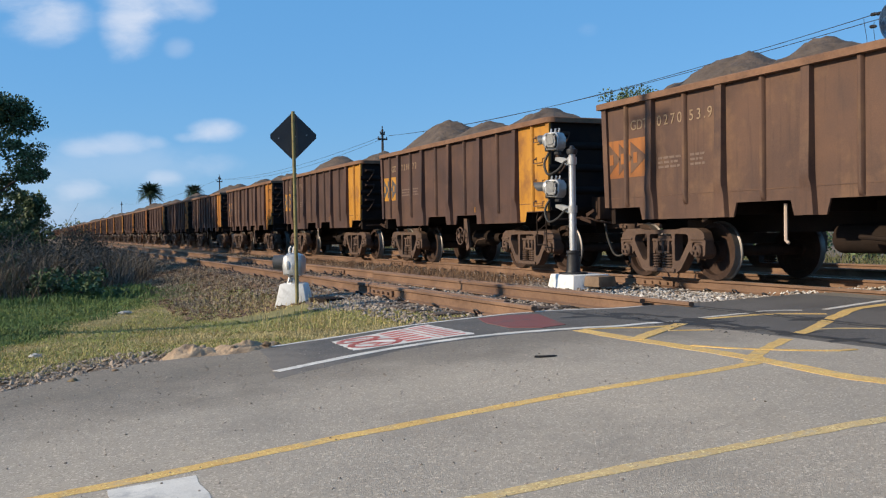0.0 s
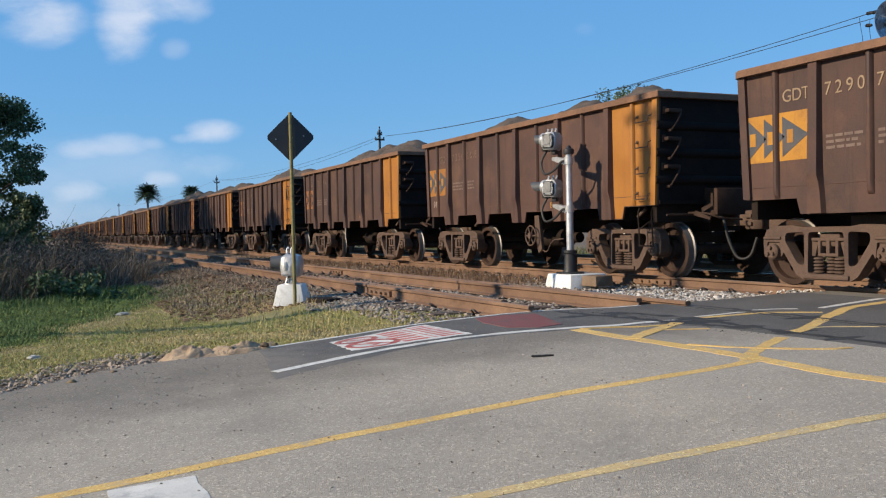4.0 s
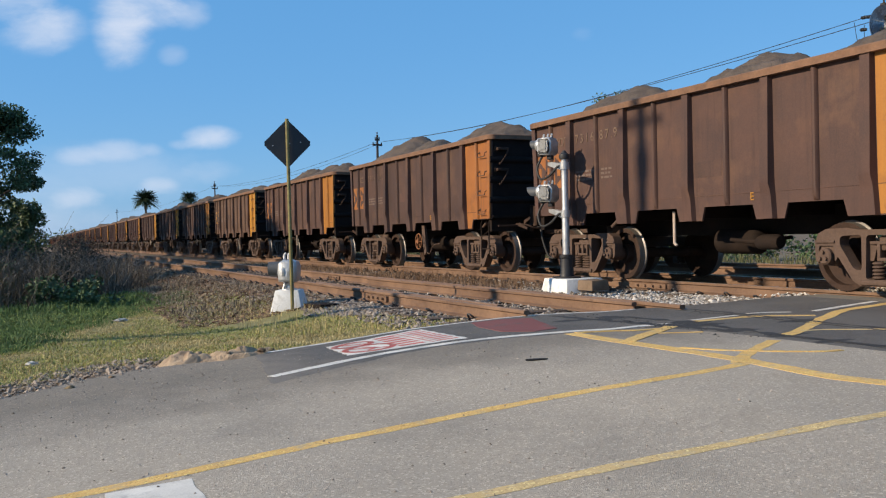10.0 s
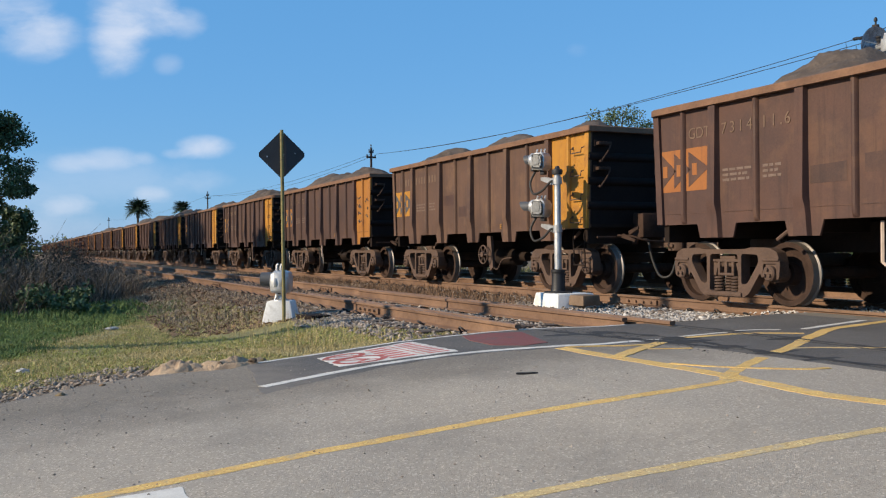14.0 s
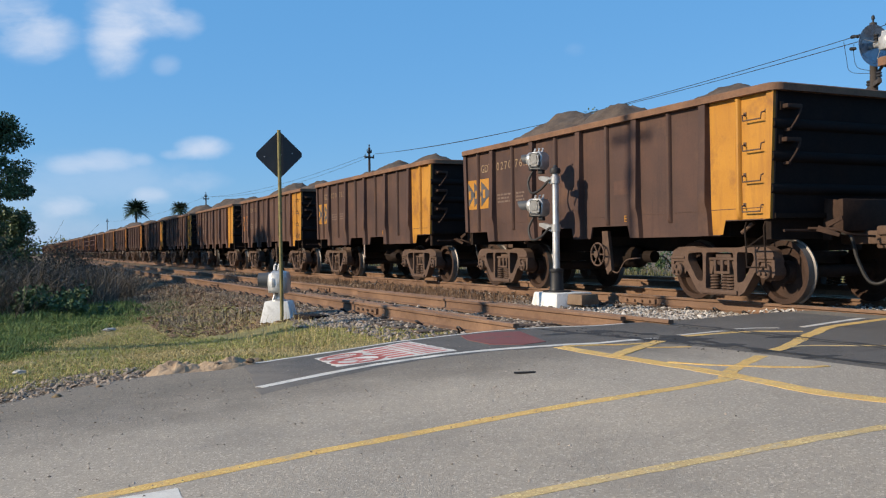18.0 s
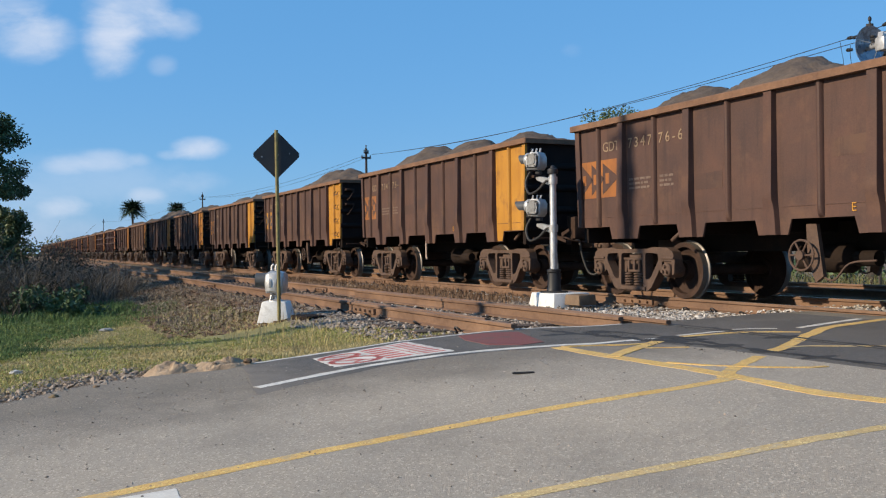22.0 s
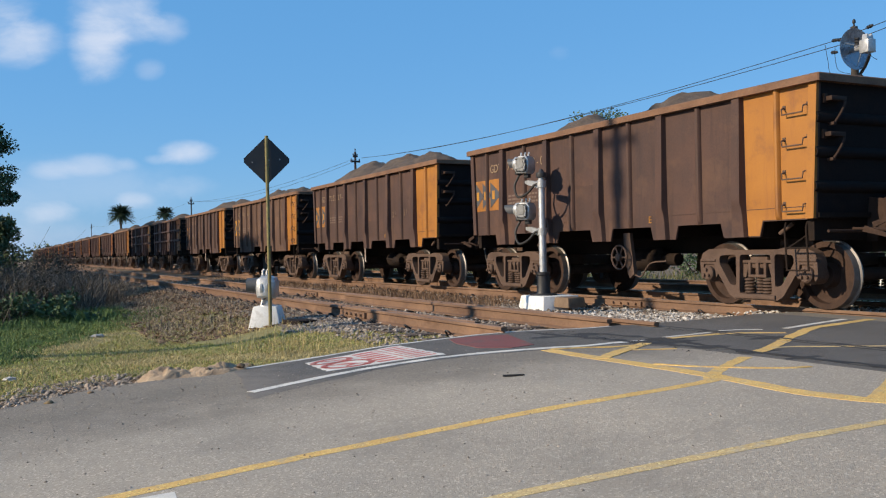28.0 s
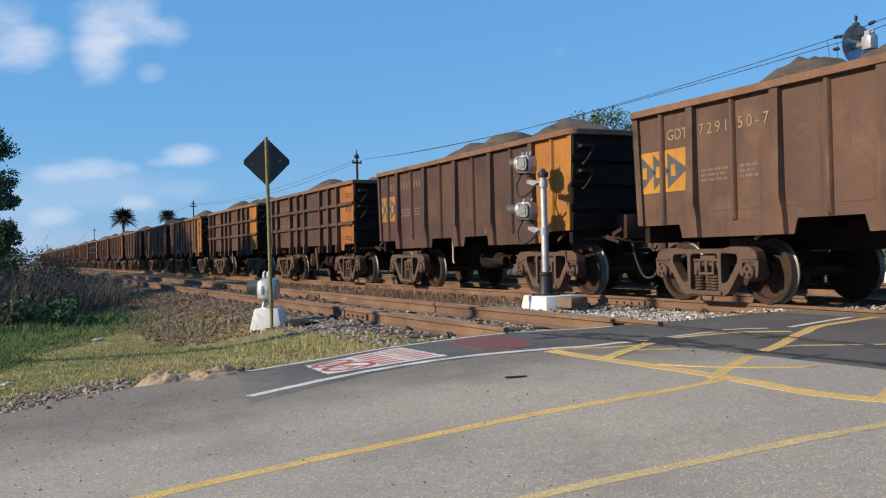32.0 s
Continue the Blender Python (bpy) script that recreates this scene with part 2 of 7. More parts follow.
def solid(name, bm, material, label, category="", kind="", group="", smooth=35, m=None):
    ob = new(name, finish(name, bm, material, smooth))
    if m is not None:
        ob.matrix_basis = m
    return tagged(ob, label, category, group, kind)


def raw_mesh(name, verts, faces, material, smooth=False):
    """A large mesh from numpy arrays: verts (n, 3), faces (m, 3) or (m, 4)."""
    verts, faces = np.asarray(verts, dtype=np.float32), np.asarray(faces, dtype=np.int32)
    me = bpy.data.meshes.new(name)
    me.vertices.add(len(verts))
    me.vertices.foreach_set("co", verts.ravel())
    k = faces.shape[1]
    me.loops.add(faces.size)
    me.loops.foreach_set("vertex_index", faces.ravel())
    me.polygons.add(len(faces))
    me.polygons.foreach_set("loop_start", np.arange(0, faces.size, k, dtype=np.int32))
    me.polygons.foreach_set("use_smooth", np.full(len(faces), smooth))
    me.update(calc_edges=True)
    me.materials.append(material)
    return me
BROWN = [surface("ore_wagon_paint_%s" % k, d, l, rough=0.72, scale=1.3, bump=0.2, grain=60, spot=s, spot_amount=0.6, spot_scale=1.1, streak=st, streak_amount=0.55, wide=0.55)
         for k, d, l, s, st in (("dark", (0.0409, 0.0227, 0.0192), (0.0917, 0.0488, 0.0374), (0.1190, 0.0628, 0.0384), (0.0246, 0.0156, 0.0154)),
                                ("red", (0.0474, 0.0253, 0.0211), (0.1051, 0.0541, 0.0403), (0.1348, 0.0706, 0.0422), (0.0278, 0.0174, 0.0163)),
                                ("ochre", (0.0605, 0.0331, 0.0250), (0.1311, 0.0723, 0.0480), (0.1721, 0.0977, 0.0538), (0.0352, 0.0218, 0.0192)))]
YELLOWS = [surface("end_paint_%s" % k, d, l, rough=0.6, scale=1.6, bump=0.15, grain=50, spot=(0.172, 0.0731, 0.0285), spot_amount=0.7, spot_scale=1.7, streak=st, streak_amount=sa, wide=0.6)
           for k, d, l, st, sa in (("yellow", (0.35, 0.152, 0.018), (0.47, 0.228, 0.030), (0.22, 0.092, 0.026), 0.5),
                                   ("orange", (0.275, 0.109, 0.019), (0.38, 0.16, 0.027), (0.189, 0.0731, 0.0285), 0.6),
                                   ("rust_orange", (0.232, 0.0817, 0.0247), (0.344, 0.129, 0.0285), (0.129, 0.0559, 0.0285), 0.7))]
# the ends' shade is put into this colour: near-black instead of wagon brown
END_SHADE = surface("shaded_end_plate", (0.0105, 0.0085, 0.0088), (0.027, 0.0205, 0.019), rough=0.88, scale=1.6, bump=0.25, grain=40, specular=0.12, spot=(0.032, 0.0185, 0.0135), spot_amount=0.5, spot_scale=1.4)
RIM = surface("rim_dusty_steel", (0.115, 0.060, 0.036), (0.225, 0.125, 0.076), rough=0.85, scale=3, bump=0.4, grain=30)
BOGIE = surface("bogie_cast_steel", (0.0578, 0.034, 0.0247), (0.132, 0.0833, 0.0595), rough=0.8, scale=3, bump=0.35, grain=40, spot=(0.051, 0.0306, 0.0238), spot_amount=0.6, spot_scale=3)
# near-black brown for floor, underframe, tanks, stirrups and the junction box
UNDER = surface("underframe_near_black", (0.012, 0.0085, 0.0072), (0.031, 0.0205, 0.0155), rough=0.9, scale=3, bump=0.3, specular=0.15)
WHEEL = surface("wheel_rust", (0.028, 0.016, 0.0122), (0.068, 0.041, 0.030), rough=0.8, scale=4, bump=0.3, specular=0.2, spot=(0.022, 0.0145, 0.012), spot_amount=0.7, spot_scale=2.5)
TREAD = surface("worn_wheel_tread", (0.15, 0.135, 0.125), (0.24, 0.22, 0.205), rough=0.5, metal=0.45, bump=0.05)
ORE = surface("iron_ore", (0.06, 0.045, 0.036), (0.135, 0.102, 0.078), rough=0.95, scale=4, bump=0.8, grain=22, spot=(0.15, 0.105, 0.08), spot_amount=0.4, depth=0.05)
LOGO_BLUE = surface("faded_blue_paint", (0.045, 0.05, 0.06), (0.085, 0.085, 0.095), rough=0.7, scale=4, bump=0.1, spot=(0.14, 0.075, 0.045), spot_amount=0.4, spot_scale=3)
LETTER = surface("stencil_cream_paint", (0.21, 0.145, 0.09), (0.32, 0.23, 0.145), rough=0.7, scale=9, bump=0.05, spot=(0.2, 0.11, 0.07), spot_amount=0.5, spot_scale=6)
FADED = surface("faded_lettering", (0.112, 0.0756, 0.0595), (0.188, 0.137, 0.112), rough=0.8, scale=9, bump=0.05)
LETTER_WORN = surface("worn_stencil_paint", (0.105, 0.066, 0.045), (0.19, 0.125, 0.085), rough=0.75, scale=9, bump=0.05, spot=(0.07, 0.036, 0.024), spot_amount=0.6, spot_scale=6)
CHALK = surface("chalk", (0.42, 0.33, 0.27), (0.55, 0.45, 0.38), rough=0.9, scale=9, bump=0.05)
RAIL = surface("rusty_rail", (0.10, 0.056, 0.035), (0.235, 0.142, 0.090), rough=0.78, scale=2.2, bump=0.3, grain=30, spot=(0.075, 0.038, 0.026), spot_amount=0.5, spot_scale=2, stretch=(0.4, 1, 1))
RAIL_TOP = surface("rail_head", (0.20, 0.12, 0.08), (0.36, 0.235, 0.165), rough=0.72, metal=0.0, specular=0.2, scale=3, bump=0.1, stretch=(0.2, 3, 1))
RAIL_SHINE = surface("polished_rail_head", (0.22, 0.175, 0.14), (0.36, 0.30, 0.25), rough=0.5, metal=0.35, bump=0.05)
ORANGE_RUST = surface("orange_rust", (0.15, 0.06, 0.024), (0.26, 0.105, 0.04), rough=0.85, scale=5, bump=0.3)
SLEEPER = surface("sleeper_wood", (0.055, 0.038, 0.028), (0.13, 0.09, 0.065), rough=0.9, scale=3, bump=0.6, stretch=(1, 8, 1))
STONE = surface("ballast_stone", (0.17, 0.137, 0.108), (0.34, 0.285, 0.235), rough=0.92, scale=6, bump=0.5, island=0.55, grain=30)
VERGE_STONE = surface("dusty_verge_stone", (0.185, 0.142, 0.106), (0.37, 0.30, 0.235), rough=0.95, scale=6, bump=0.5, island=0.5, grain=30)
STONE_PALE = surface("fresh_ballast_stone", (0.33, 0.30, 0.27), (0.50, 0.47, 0.43), rough=0.92, scale=6, bump=0.5, island=0.5, grain=30)
STONE_RUST = surface("rusty_ballast_stone", (0.15, 0.105, 0.07), (0.29, 0.205, 0.14), rough=0.95, scale=6, bump=0.5, island=0.5, grain=30)
ASPHALT = surface("worn_asphalt", (0.305, 0.259, 0.203), (0.45, 0.382, 0.300), rough=0.9, scale=0.55, bump=0.6, grain=150, speck=0.34, fine_weight=0.8, spot=(0.235, 0.203, 0.163), spot_amount=0.5, spot_scale=0.7, wide=0.9, depth=0.012)
ASPHALT_DARK = surface("dark_patch_asphalt", (0.072, 0.065, 0.058), (0.158, 0.143, 0.127), rough=0.88, scale=1.2, bump=0.8, grain=110, speck=0.25, fine_weight=0.9, spot=(0.16, 0.148, 0.133), spot_amount=0.45, spot_scale=1.6, wide=0.8, depth=0.012)


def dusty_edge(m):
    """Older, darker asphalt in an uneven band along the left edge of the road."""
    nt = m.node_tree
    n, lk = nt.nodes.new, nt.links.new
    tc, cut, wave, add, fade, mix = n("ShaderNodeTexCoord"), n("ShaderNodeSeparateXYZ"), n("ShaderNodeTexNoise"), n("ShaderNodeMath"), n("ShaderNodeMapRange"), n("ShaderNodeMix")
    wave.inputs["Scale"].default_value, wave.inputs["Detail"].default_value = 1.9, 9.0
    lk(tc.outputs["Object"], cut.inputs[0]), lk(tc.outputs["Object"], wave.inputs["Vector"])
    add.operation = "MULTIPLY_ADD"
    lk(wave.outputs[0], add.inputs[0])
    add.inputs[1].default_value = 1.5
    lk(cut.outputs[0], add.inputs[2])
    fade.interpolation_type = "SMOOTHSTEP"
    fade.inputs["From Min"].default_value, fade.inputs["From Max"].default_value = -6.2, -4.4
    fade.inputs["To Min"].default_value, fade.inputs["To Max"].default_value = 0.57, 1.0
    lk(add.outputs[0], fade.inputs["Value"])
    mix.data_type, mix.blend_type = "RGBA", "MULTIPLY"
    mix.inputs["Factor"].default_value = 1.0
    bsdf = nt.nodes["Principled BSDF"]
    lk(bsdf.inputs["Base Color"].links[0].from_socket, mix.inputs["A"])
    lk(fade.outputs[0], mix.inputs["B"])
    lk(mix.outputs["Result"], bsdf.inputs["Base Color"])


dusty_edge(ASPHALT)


def dusty_end(m):
    """Pale dust trodden onto the near end of the dark patch."""
    nt = m.node_tree
    n, lk = nt.nodes.new, nt.links.new
    tc, cut, wave, add, fade, mix = n("ShaderNodeTexCoord"), n("ShaderNodeSeparateXYZ"), n("ShaderNodeTexNoise"), n("ShaderNodeMath"), n("ShaderNodeMapRange"), n("ShaderNodeMix")
    wave.inputs["Scale"].default_value, wave.inputs["Detail"].default_value = 5.0, 8.0
    lk(tc.outputs["Object"], cut.inputs[0]), lk(tc.outputs["Object"], wave.inputs["Vector"])
    add.operation = "MULTIPLY_ADD"
    lk(wave.outputs[0], add.inputs[0])
    add.inputs[1].default_value = 1.2
    lk(cut.outputs[1], add.inputs[2])
    fade.interpolation_type = "SMOOTHSTEP"
    fade.inputs["From Min"].default_value, fade.inputs["From Max"].default_value = 2.05, 3.1
    fade.inputs["To Min"].default_value, fade.inputs["To Max"].default_value = 0.75, 0.0
    lk(add.outputs[0], fade.inputs["Value"])
    mix.data_type = "RGBA"
    bsdf = nt.nodes["Principled BSDF"]
    lk(bsdf.inputs["Base Color"].links[0].from_socket, mix.inputs["A"])
    mix.inputs["B"].default_value = (0.235, 0.203, 0.168, 1.0)
    lk(fade.outputs[0], mix.inputs["Factor"])
    lk(mix.outputs["Result"], bsdf.inputs["Base Color"])


dusty_end(ASPHALT_DARK)
WHITE_LINE = surface("white_road_paint", (0.52, 0.48, 0.42), (0.77, 0.72, 0.64), rough=0.75, scale=4, bump=0.3, grain=100, spot=(0.28, 0.27, 0.26), spot_amount=0.6, spot_scale=5, depth=0.004)
YELLOW_LINE = surface("yellow_road_paint", (0.56, 0.335, 0.095), (0.73, 0.46, 0.155), rough=0.8, scale=4, bump=0.3, grain=100, spot=(0.34, 0.30, 0.25), spot_amount=0.55, spot_scale=7, speck=0.4, depth=0.004)
RED_PAINT = surface("red_road_paint", (0.43, 0.10, 0.08), (0.60, 0.18, 0.15), rough=0.8, scale=5, bump=0.2, spot=(0.6, 0.5, 0.46), spot_amount=0.5, spot_scale=9)
RED_FADED = surface("faded_red_road_paint", (0.155, 0.052, 0.048), (0.235, 0.078, 0.07), rough=0.85, scale=3, bump=0.3, spot=(0.09, 0.085, 0.08), spot_amount=0.7, spot_scale=3)
LITTER = surface("dirty_white_litter", (0.36, 0.33, 0.29), (0.58, 0.54, 0.49), rough=0.8, scale=12, bump=0.2, spot=(0.2, 0.17, 0.13), spot_amount=0.5, spot_scale=10)
SOIL = surface("ground_soil", (0.105, 0.07, 0.044), (0.225, 0.155, 0.095), rough=0.97, scale=1.2, bump=0.8, grain=25, spot=(0.20, 0.18, 0.07), spot_amount=0.7, spot_scale=0.5, depth=0.03)
SAND = surface("pale_sand", (0.29, 0.20, 0.125), (0.50, 0.37, 0.245), rough=0.97, scale=7, bump=0.9, grain=45, spot=(0.17, 0.115, 0.075), spot_amount=0.6, spot_scale=6, depth=0.03)
WHITEWASH = surface("whitewashed_concrete", (0.58, 0.58, 0.57), (0.80, 0.80, 0.78), rough=0.85, scale=4, bump=0.5, grain=50, spot=(0.30, 0.28, 0.26), spot_amount=0.5, spot_scale=4, depth=0.01)
CONCRETE = surface("weathered_concrete", (0.20, 0.17, 0.13), (0.34, 0.29, 0.23), rough=0.9, scale=4, bump=0.5, spot=(0.13, 0.09, 0.06), spot_amount=0.6, spot_scale=3)
SILVER = surface("aluminium_paint", (0.34, 0.345, 0.35), (0.52, 0.525, 0.53), rough=0.42, scale=9, bump=0.25, metal=0.45, spot=(0.28, 0.27, 0.26), spot_amount=0.4, spot_scale=6)
SILVER_DULL = surface("weathered_aluminium_paint", (0.12, 0.123, 0.126), (0.25, 0.255, 0.26), rough=0.55, scale=11, bump=0.3, metal=0.3, spot=(0.06, 0.06, 0.06), spot_amount=0.6, spot_scale=9)
BLACK = surface("black_iron_paint", (0.012, 0.012, 0.014), (0.03, 0.03, 0.033), rough=0.55, scale=6, bump=0.15)
HOOD = surface("grey_hood_paint", (0.045, 0.05, 0.058), (0.085, 0.09, 0.10), rough=0.6, scale=6, bump=0.1)
CABLE = surface("black_rubber", (0.014, 0.013, 0.013), (0.028, 0.027, 0.026), rough=0.6, scale=8, bump=0.1)
POLE_WOOD = surface("pole_dark", (0.03, 0.026, 0.024), (0.07, 0.06, 0.055), rough=0.9, scale=4, bump=0.3)
SIGN_BACK = surface("sign_back_dark", (0.016, 0.018, 0.022), (0.035, 0.038, 0.044), rough=0.5, scale=3, bump=0.1)
POLE_YELLOW = surface("sign_post_paint", (0.13, 0.11, 0.045), (0.27, 0.23, 0.09), rough=0.7, scale=6, bump=0.3, spot=(0.07, 0.06, 0.045), spot_amount=0.8, spot_scale=7)

# ---- stencilled characters, made while the scene is still empty ----
NUMBERS = {-1: "GDT 0270 53.9", 0: "GDT 7290 72", 1: "GDT 7290 71-", 2: "GDT 7356 66.8", 3: "GDT 7356 65.0", 4: "GDT 7316 88.7", 5: "GDT 7316 87.9", 6: "GDT 7314 12.4",
           7: "GDT 7314 11.6", 9: "GDT 7341 73.3", 10: "GDT 0270 76.8", 11: "GDT 0270 75.0", 12: "GDT 7347 76-6", 13: "GDT 7347 75-8", 14: "GDT 7349 14.9", 15: "GDT 7349",
           16: "GDT 7352 28-0", 17: "GDT 7352 27-1", 18: "GDT 7291 50-7"}


def text_mesh(words, size):
    """Stencilled characters as a thin mesh that stands upright and reads along x."""
    cu = bpy.data.curves.new("characters", "FONT")
    cu.body, cu.size, cu.extrude, cu.space_character = words, size, 0.0025, 1.22
    cu.align_x = "LEFT"
    ob = new("characters", cu)
    me = bpy.data.meshes.new_from_object(ob.evaluated_get(bpy.context.evaluated_depsgraph_get()))
    bpy.data.objects.remove(ob)
    me.transform(pose(0, 0, 0, 90))
    me.materials.append(LETTER)
    me.name = "characters"
    return me


TEXTS = {(k, size): text_mesh(k, size) for k, size in sorted({(c, 0.225) for v in NUMBERS.values() for c in v if c != " "} | {("E", 0.15), ("16", 0.22), ("31", 0.22)})}

# ---- ground, road, tracks ----
TRAIN_Y, SIDING_Y, FAR_Y, HALF_GAUGE = 10.31, 5.70, 14.6, 0.835


def step(a, b, v):
    t = min(max((v - a) / (b - a), 0.0), 1.0)
    return t * t * (3 - 2 * t)


def road_z(y):
    """The road climbs to the rail heads and falls away behind them."""
    return float(np.interp(y, (-30, -6, 0, 1.7, 3.4, 4.5, 12, 17, 40), (-0.75, -0.5, -0.28, -0.2, -0.1, -0.065, -0.03, -0.1, -0.6)))


def edge_x(y):
    """The ragged left edge of the asphalt."""
    base = np.interp(y, (-30, -1, -0.2, 0.2, 0.6, 1.1, 1.7, 2.0, 2.4, 2.72, 3.22, 3.87, 4.56, 5.1, 5.5, 5.78, 6.27, 6.6, 7.55, 8.59, 9.53, 12, 17, 40), (-7.2, -7.2, -7.3, -7.62, -7.92, -8.0, -7.86, -8.08, -8.12, -8.2, -8.31, -8.42, -8.5, -8.56, -8.5, -8.4, -8.42, -8.36, -8.42, -8.58, -8.52, -8.4, -9, -9))
    return float(base) + 0.05 * noise.noise(Vector((0, y * 2.5, 0))) * (1 if y < 2 else 0.25)


def ground_z(x, y):
    z = -0.42 + 0.22 * step(2.4, 4.6, y) - 0.25 * step(13.0, 17.5, y)
    z -= 0.25 * step(-17, -40, x) * (1 - step(2.5, 5.0, y))
    # the verge lies almost flush with the asphalt
    k = step(-12.0, -8.8, x) * (1 - step(2.0, 3.8, y))
    z = z * (1 - k) + (road_z(y) - 0.045) * k
    e = edge_x(y)
    near = step(e + 0.02, e + 0.35, x) * (1 - step(9.5, 11, x))
    z += 0.05 * noise.noise(Vector((x * 0.5, y * 0.5, 3.1))) * (1 - step(3.5, 4.5, y)) * (1 - near) * (1 - 0.7 * k)
    return z * (1 - near) + (min(road_z(y), -0.02) - 0.16) * near


def build_ground():
    xs = [-2500, -1200, -500, -250, -150, -110] + [-90 + 2.5 * i for i in range(20)] + [-40 + 0.8 * i for i in range(22)] + [-22.4 + 0.3 * i for i in range(52)] + [-6, -3, 0, 4, 8, 9, 10, 12, 16, 30, 60, 150, 500, 2500]
    ys = [-2500, -800, -250, -80, -40, -20, -12, -9] + [-7 + 0.3 * i for i in range(90)] + [21, 25, 32, 45, 80, 250, 800, 2500]
    v = [(x, y, ground_z(x, y)) for y in ys for x in xs]
    k = len(xs)
    f = [(j * k + i, j * k + i + 1, (j + 1) * k + i + 1, (j + 1) * k + i) for j in range(len(ys) - 1) for i in range(k - 1)]
    ob = new("ground", raw_mesh("ground", v, f, SOIL, True))
    return tagged(ob, "brown earth with sparse grass along the railway", "ground", kind="structure")


ground = build_ground()


def road_strip(name, material, x_of, ys, lift, label):
    """A paved sheet that follows the road's profile, from x_of(y)[0] to x_of(y)[1]."""
    v, f = [], []
    cols = 7
    for j, y in enumerate(ys):
        a, b = x_of(y)
        for i in range(cols):
            x = a + (b - a) * i / (cols - 1)
            v.append((x, y, road_z(y) + (lift if j and i < cols - 1 else lift * 0.15)))
        v.append((a, y, road_z(y) + lift - 0.3))
        v.append((b, y, road_z(y) + lift - 0.03))
    k = cols + 2
    for j in range(len(ys) - 1):
        for i in range(cols - 1):
            f.append((j * k + i, j * k + i + 1, (j + 1) * k + i + 1, (j + 1) * k + i))
        f.append((j * k + cols, j * k, (j + 1) * k, (j + 1) * k + cols))
        f.append((j * k + cols - 1, j * k + cols + 1, (j + 1) * k + cols + 1, (j + 1) * k + cols - 1))
    for i in range(cols - 1):
        v += [(v[i][0], v[i][1], v[i][2] - 0.03), (v[i + 1][0], v[i + 1][1], v[i + 1][2] - 0.03)]
        f.append((len(v) - 2, len(v) - 1, i + 1, i))
    ob = new(name, raw_mesh(name, v, f, material, False))
    return tagged(ob, label, "road", kind="structure")


YS = [-30 + 1.5 * i for i in range(18)] + [-3 + 0.1 * i for i in range(124)]
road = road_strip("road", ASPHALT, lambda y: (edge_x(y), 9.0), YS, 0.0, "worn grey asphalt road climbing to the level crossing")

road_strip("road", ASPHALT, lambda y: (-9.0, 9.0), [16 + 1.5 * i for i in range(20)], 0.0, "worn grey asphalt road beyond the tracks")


def patch_x(y):
    # newer, darker asphalt along the verge and round the rails
    right = np.interp(y, (1.1, 1.6, 2.0, 2.74, 3.3, 3.8, 4.3, 4.8, 5.1, 5.35, 5.5, 5.62, 8.8), (-7.3, -6.4, -6.6, -6.92, -6.97, -6.98, -6.88, -6.76, -6.8, -6.4, -5.6, 9.0, 9.0))
    right = float(right) + 0.06 * noise.noise(Vector((4, y * 3, 0)))
    # the near end breaks off in a ragged slant
    front = float(np.interp(y, (1.56, 1.62, 1.75, 1.88), (-6.3, -6.65, -7.38, -8.4))) + 0.22 * noise.noise(Vector((9, y * 24, 0))) + 0.1 * noise.noise(Vector((9, y * 70, 0)))
    return min(max(edge_x(y) + 0.01, front if y < 1.88 else -99), right - 0.03), right


patch = road_strip("road_patch", ASPHALT_DARK, patch_x, [1.56 + 0.012 * i for i in range(28)] + [1.92 + 0.1 * i for i in range(70)], 0.003, "dark newer asphalt laid along the verge and between the rails")


def rail(name, x0, x1, y, label, head=RAIL_TOP):
    """A flat-bottomed rail with web and foot, its head on z = 0."""
    side = [(-0.07, -0.172), (0.07, -0.172), (0.07, -0.16), (0.012, -0.14), (0.010, -0.05), (0.036, -0.036), (0.036, -0.008), (0.028, 0.0), (-0.028, 0.0), (-0.036, -0.008), (-0.036, -0.036), (-0.010, -0.05), (-0.012, -0.14), (-0.07, -0.16)]
    bm = bmesh.new()
    n = max(2, int((x1 - x0) / 6))
    loft(bm, [[(x0 + (x1 - x0) * i / n, y + p[0] + 0.006 * noise.noise(Vector((i * 1.7, y, 0))), p[1] + 0.004 * noise.noise(Vector((i * 1.3, y, 5)))) for p in side] for i in range(n + 1)])
    ob = solid(name, bm, (RAIL, head), label, "rail", kind="structure")
    for p in ob.data.polygons:
        if p.normal.z > 0.9 and p.center.z > -0.01:
            p.material_index = 1
    return ob


rails = [rail("rail", -420, 160, TRAIN_Y - HALF_GAUGE, "rusty rail with a worn bright head under the train", RAIL_SHINE),
         rail("rail", -420, 160, TRAIN_Y + HALF_GAUGE, "rusty rail with a worn bright head under the train", RAIL_SHINE),
         rail("rail", -160, -8.45, SIDING_Y - HALF_GAUGE, "rusty brown rail of the empty siding"),
         rail("rail", -160, -7.95, SIDING_Y + HALF_GAUGE, "rusty brown rail of the empty siding"),
         rail("rail", -420, 160, FAR_Y - HALF_GAUGE, "rusty rail of the track beyond the train"),
         rail("rail", -420, 160, FAR_Y + HALF_GAUGE, "rusty rail of the track beyond the train")]
# check rails beside the siding's running rails, with their spacer blocks
guards = [rail("check_rail", -16.6, -9.35, SIDING_Y - HALF_GAUGE + 0.16, "rusty check rail bolted inside the siding rail"),
          rail("check_rail", -17.5, -8.6, SIDING_Y + HALF_GAUGE - 0.16, "rusty check rail bolted inside the siding rail")]
# ---- the ore train ----
PITCH = 10.616
FIRST, LAST = -3, 41
R_WHEEL = 0.435


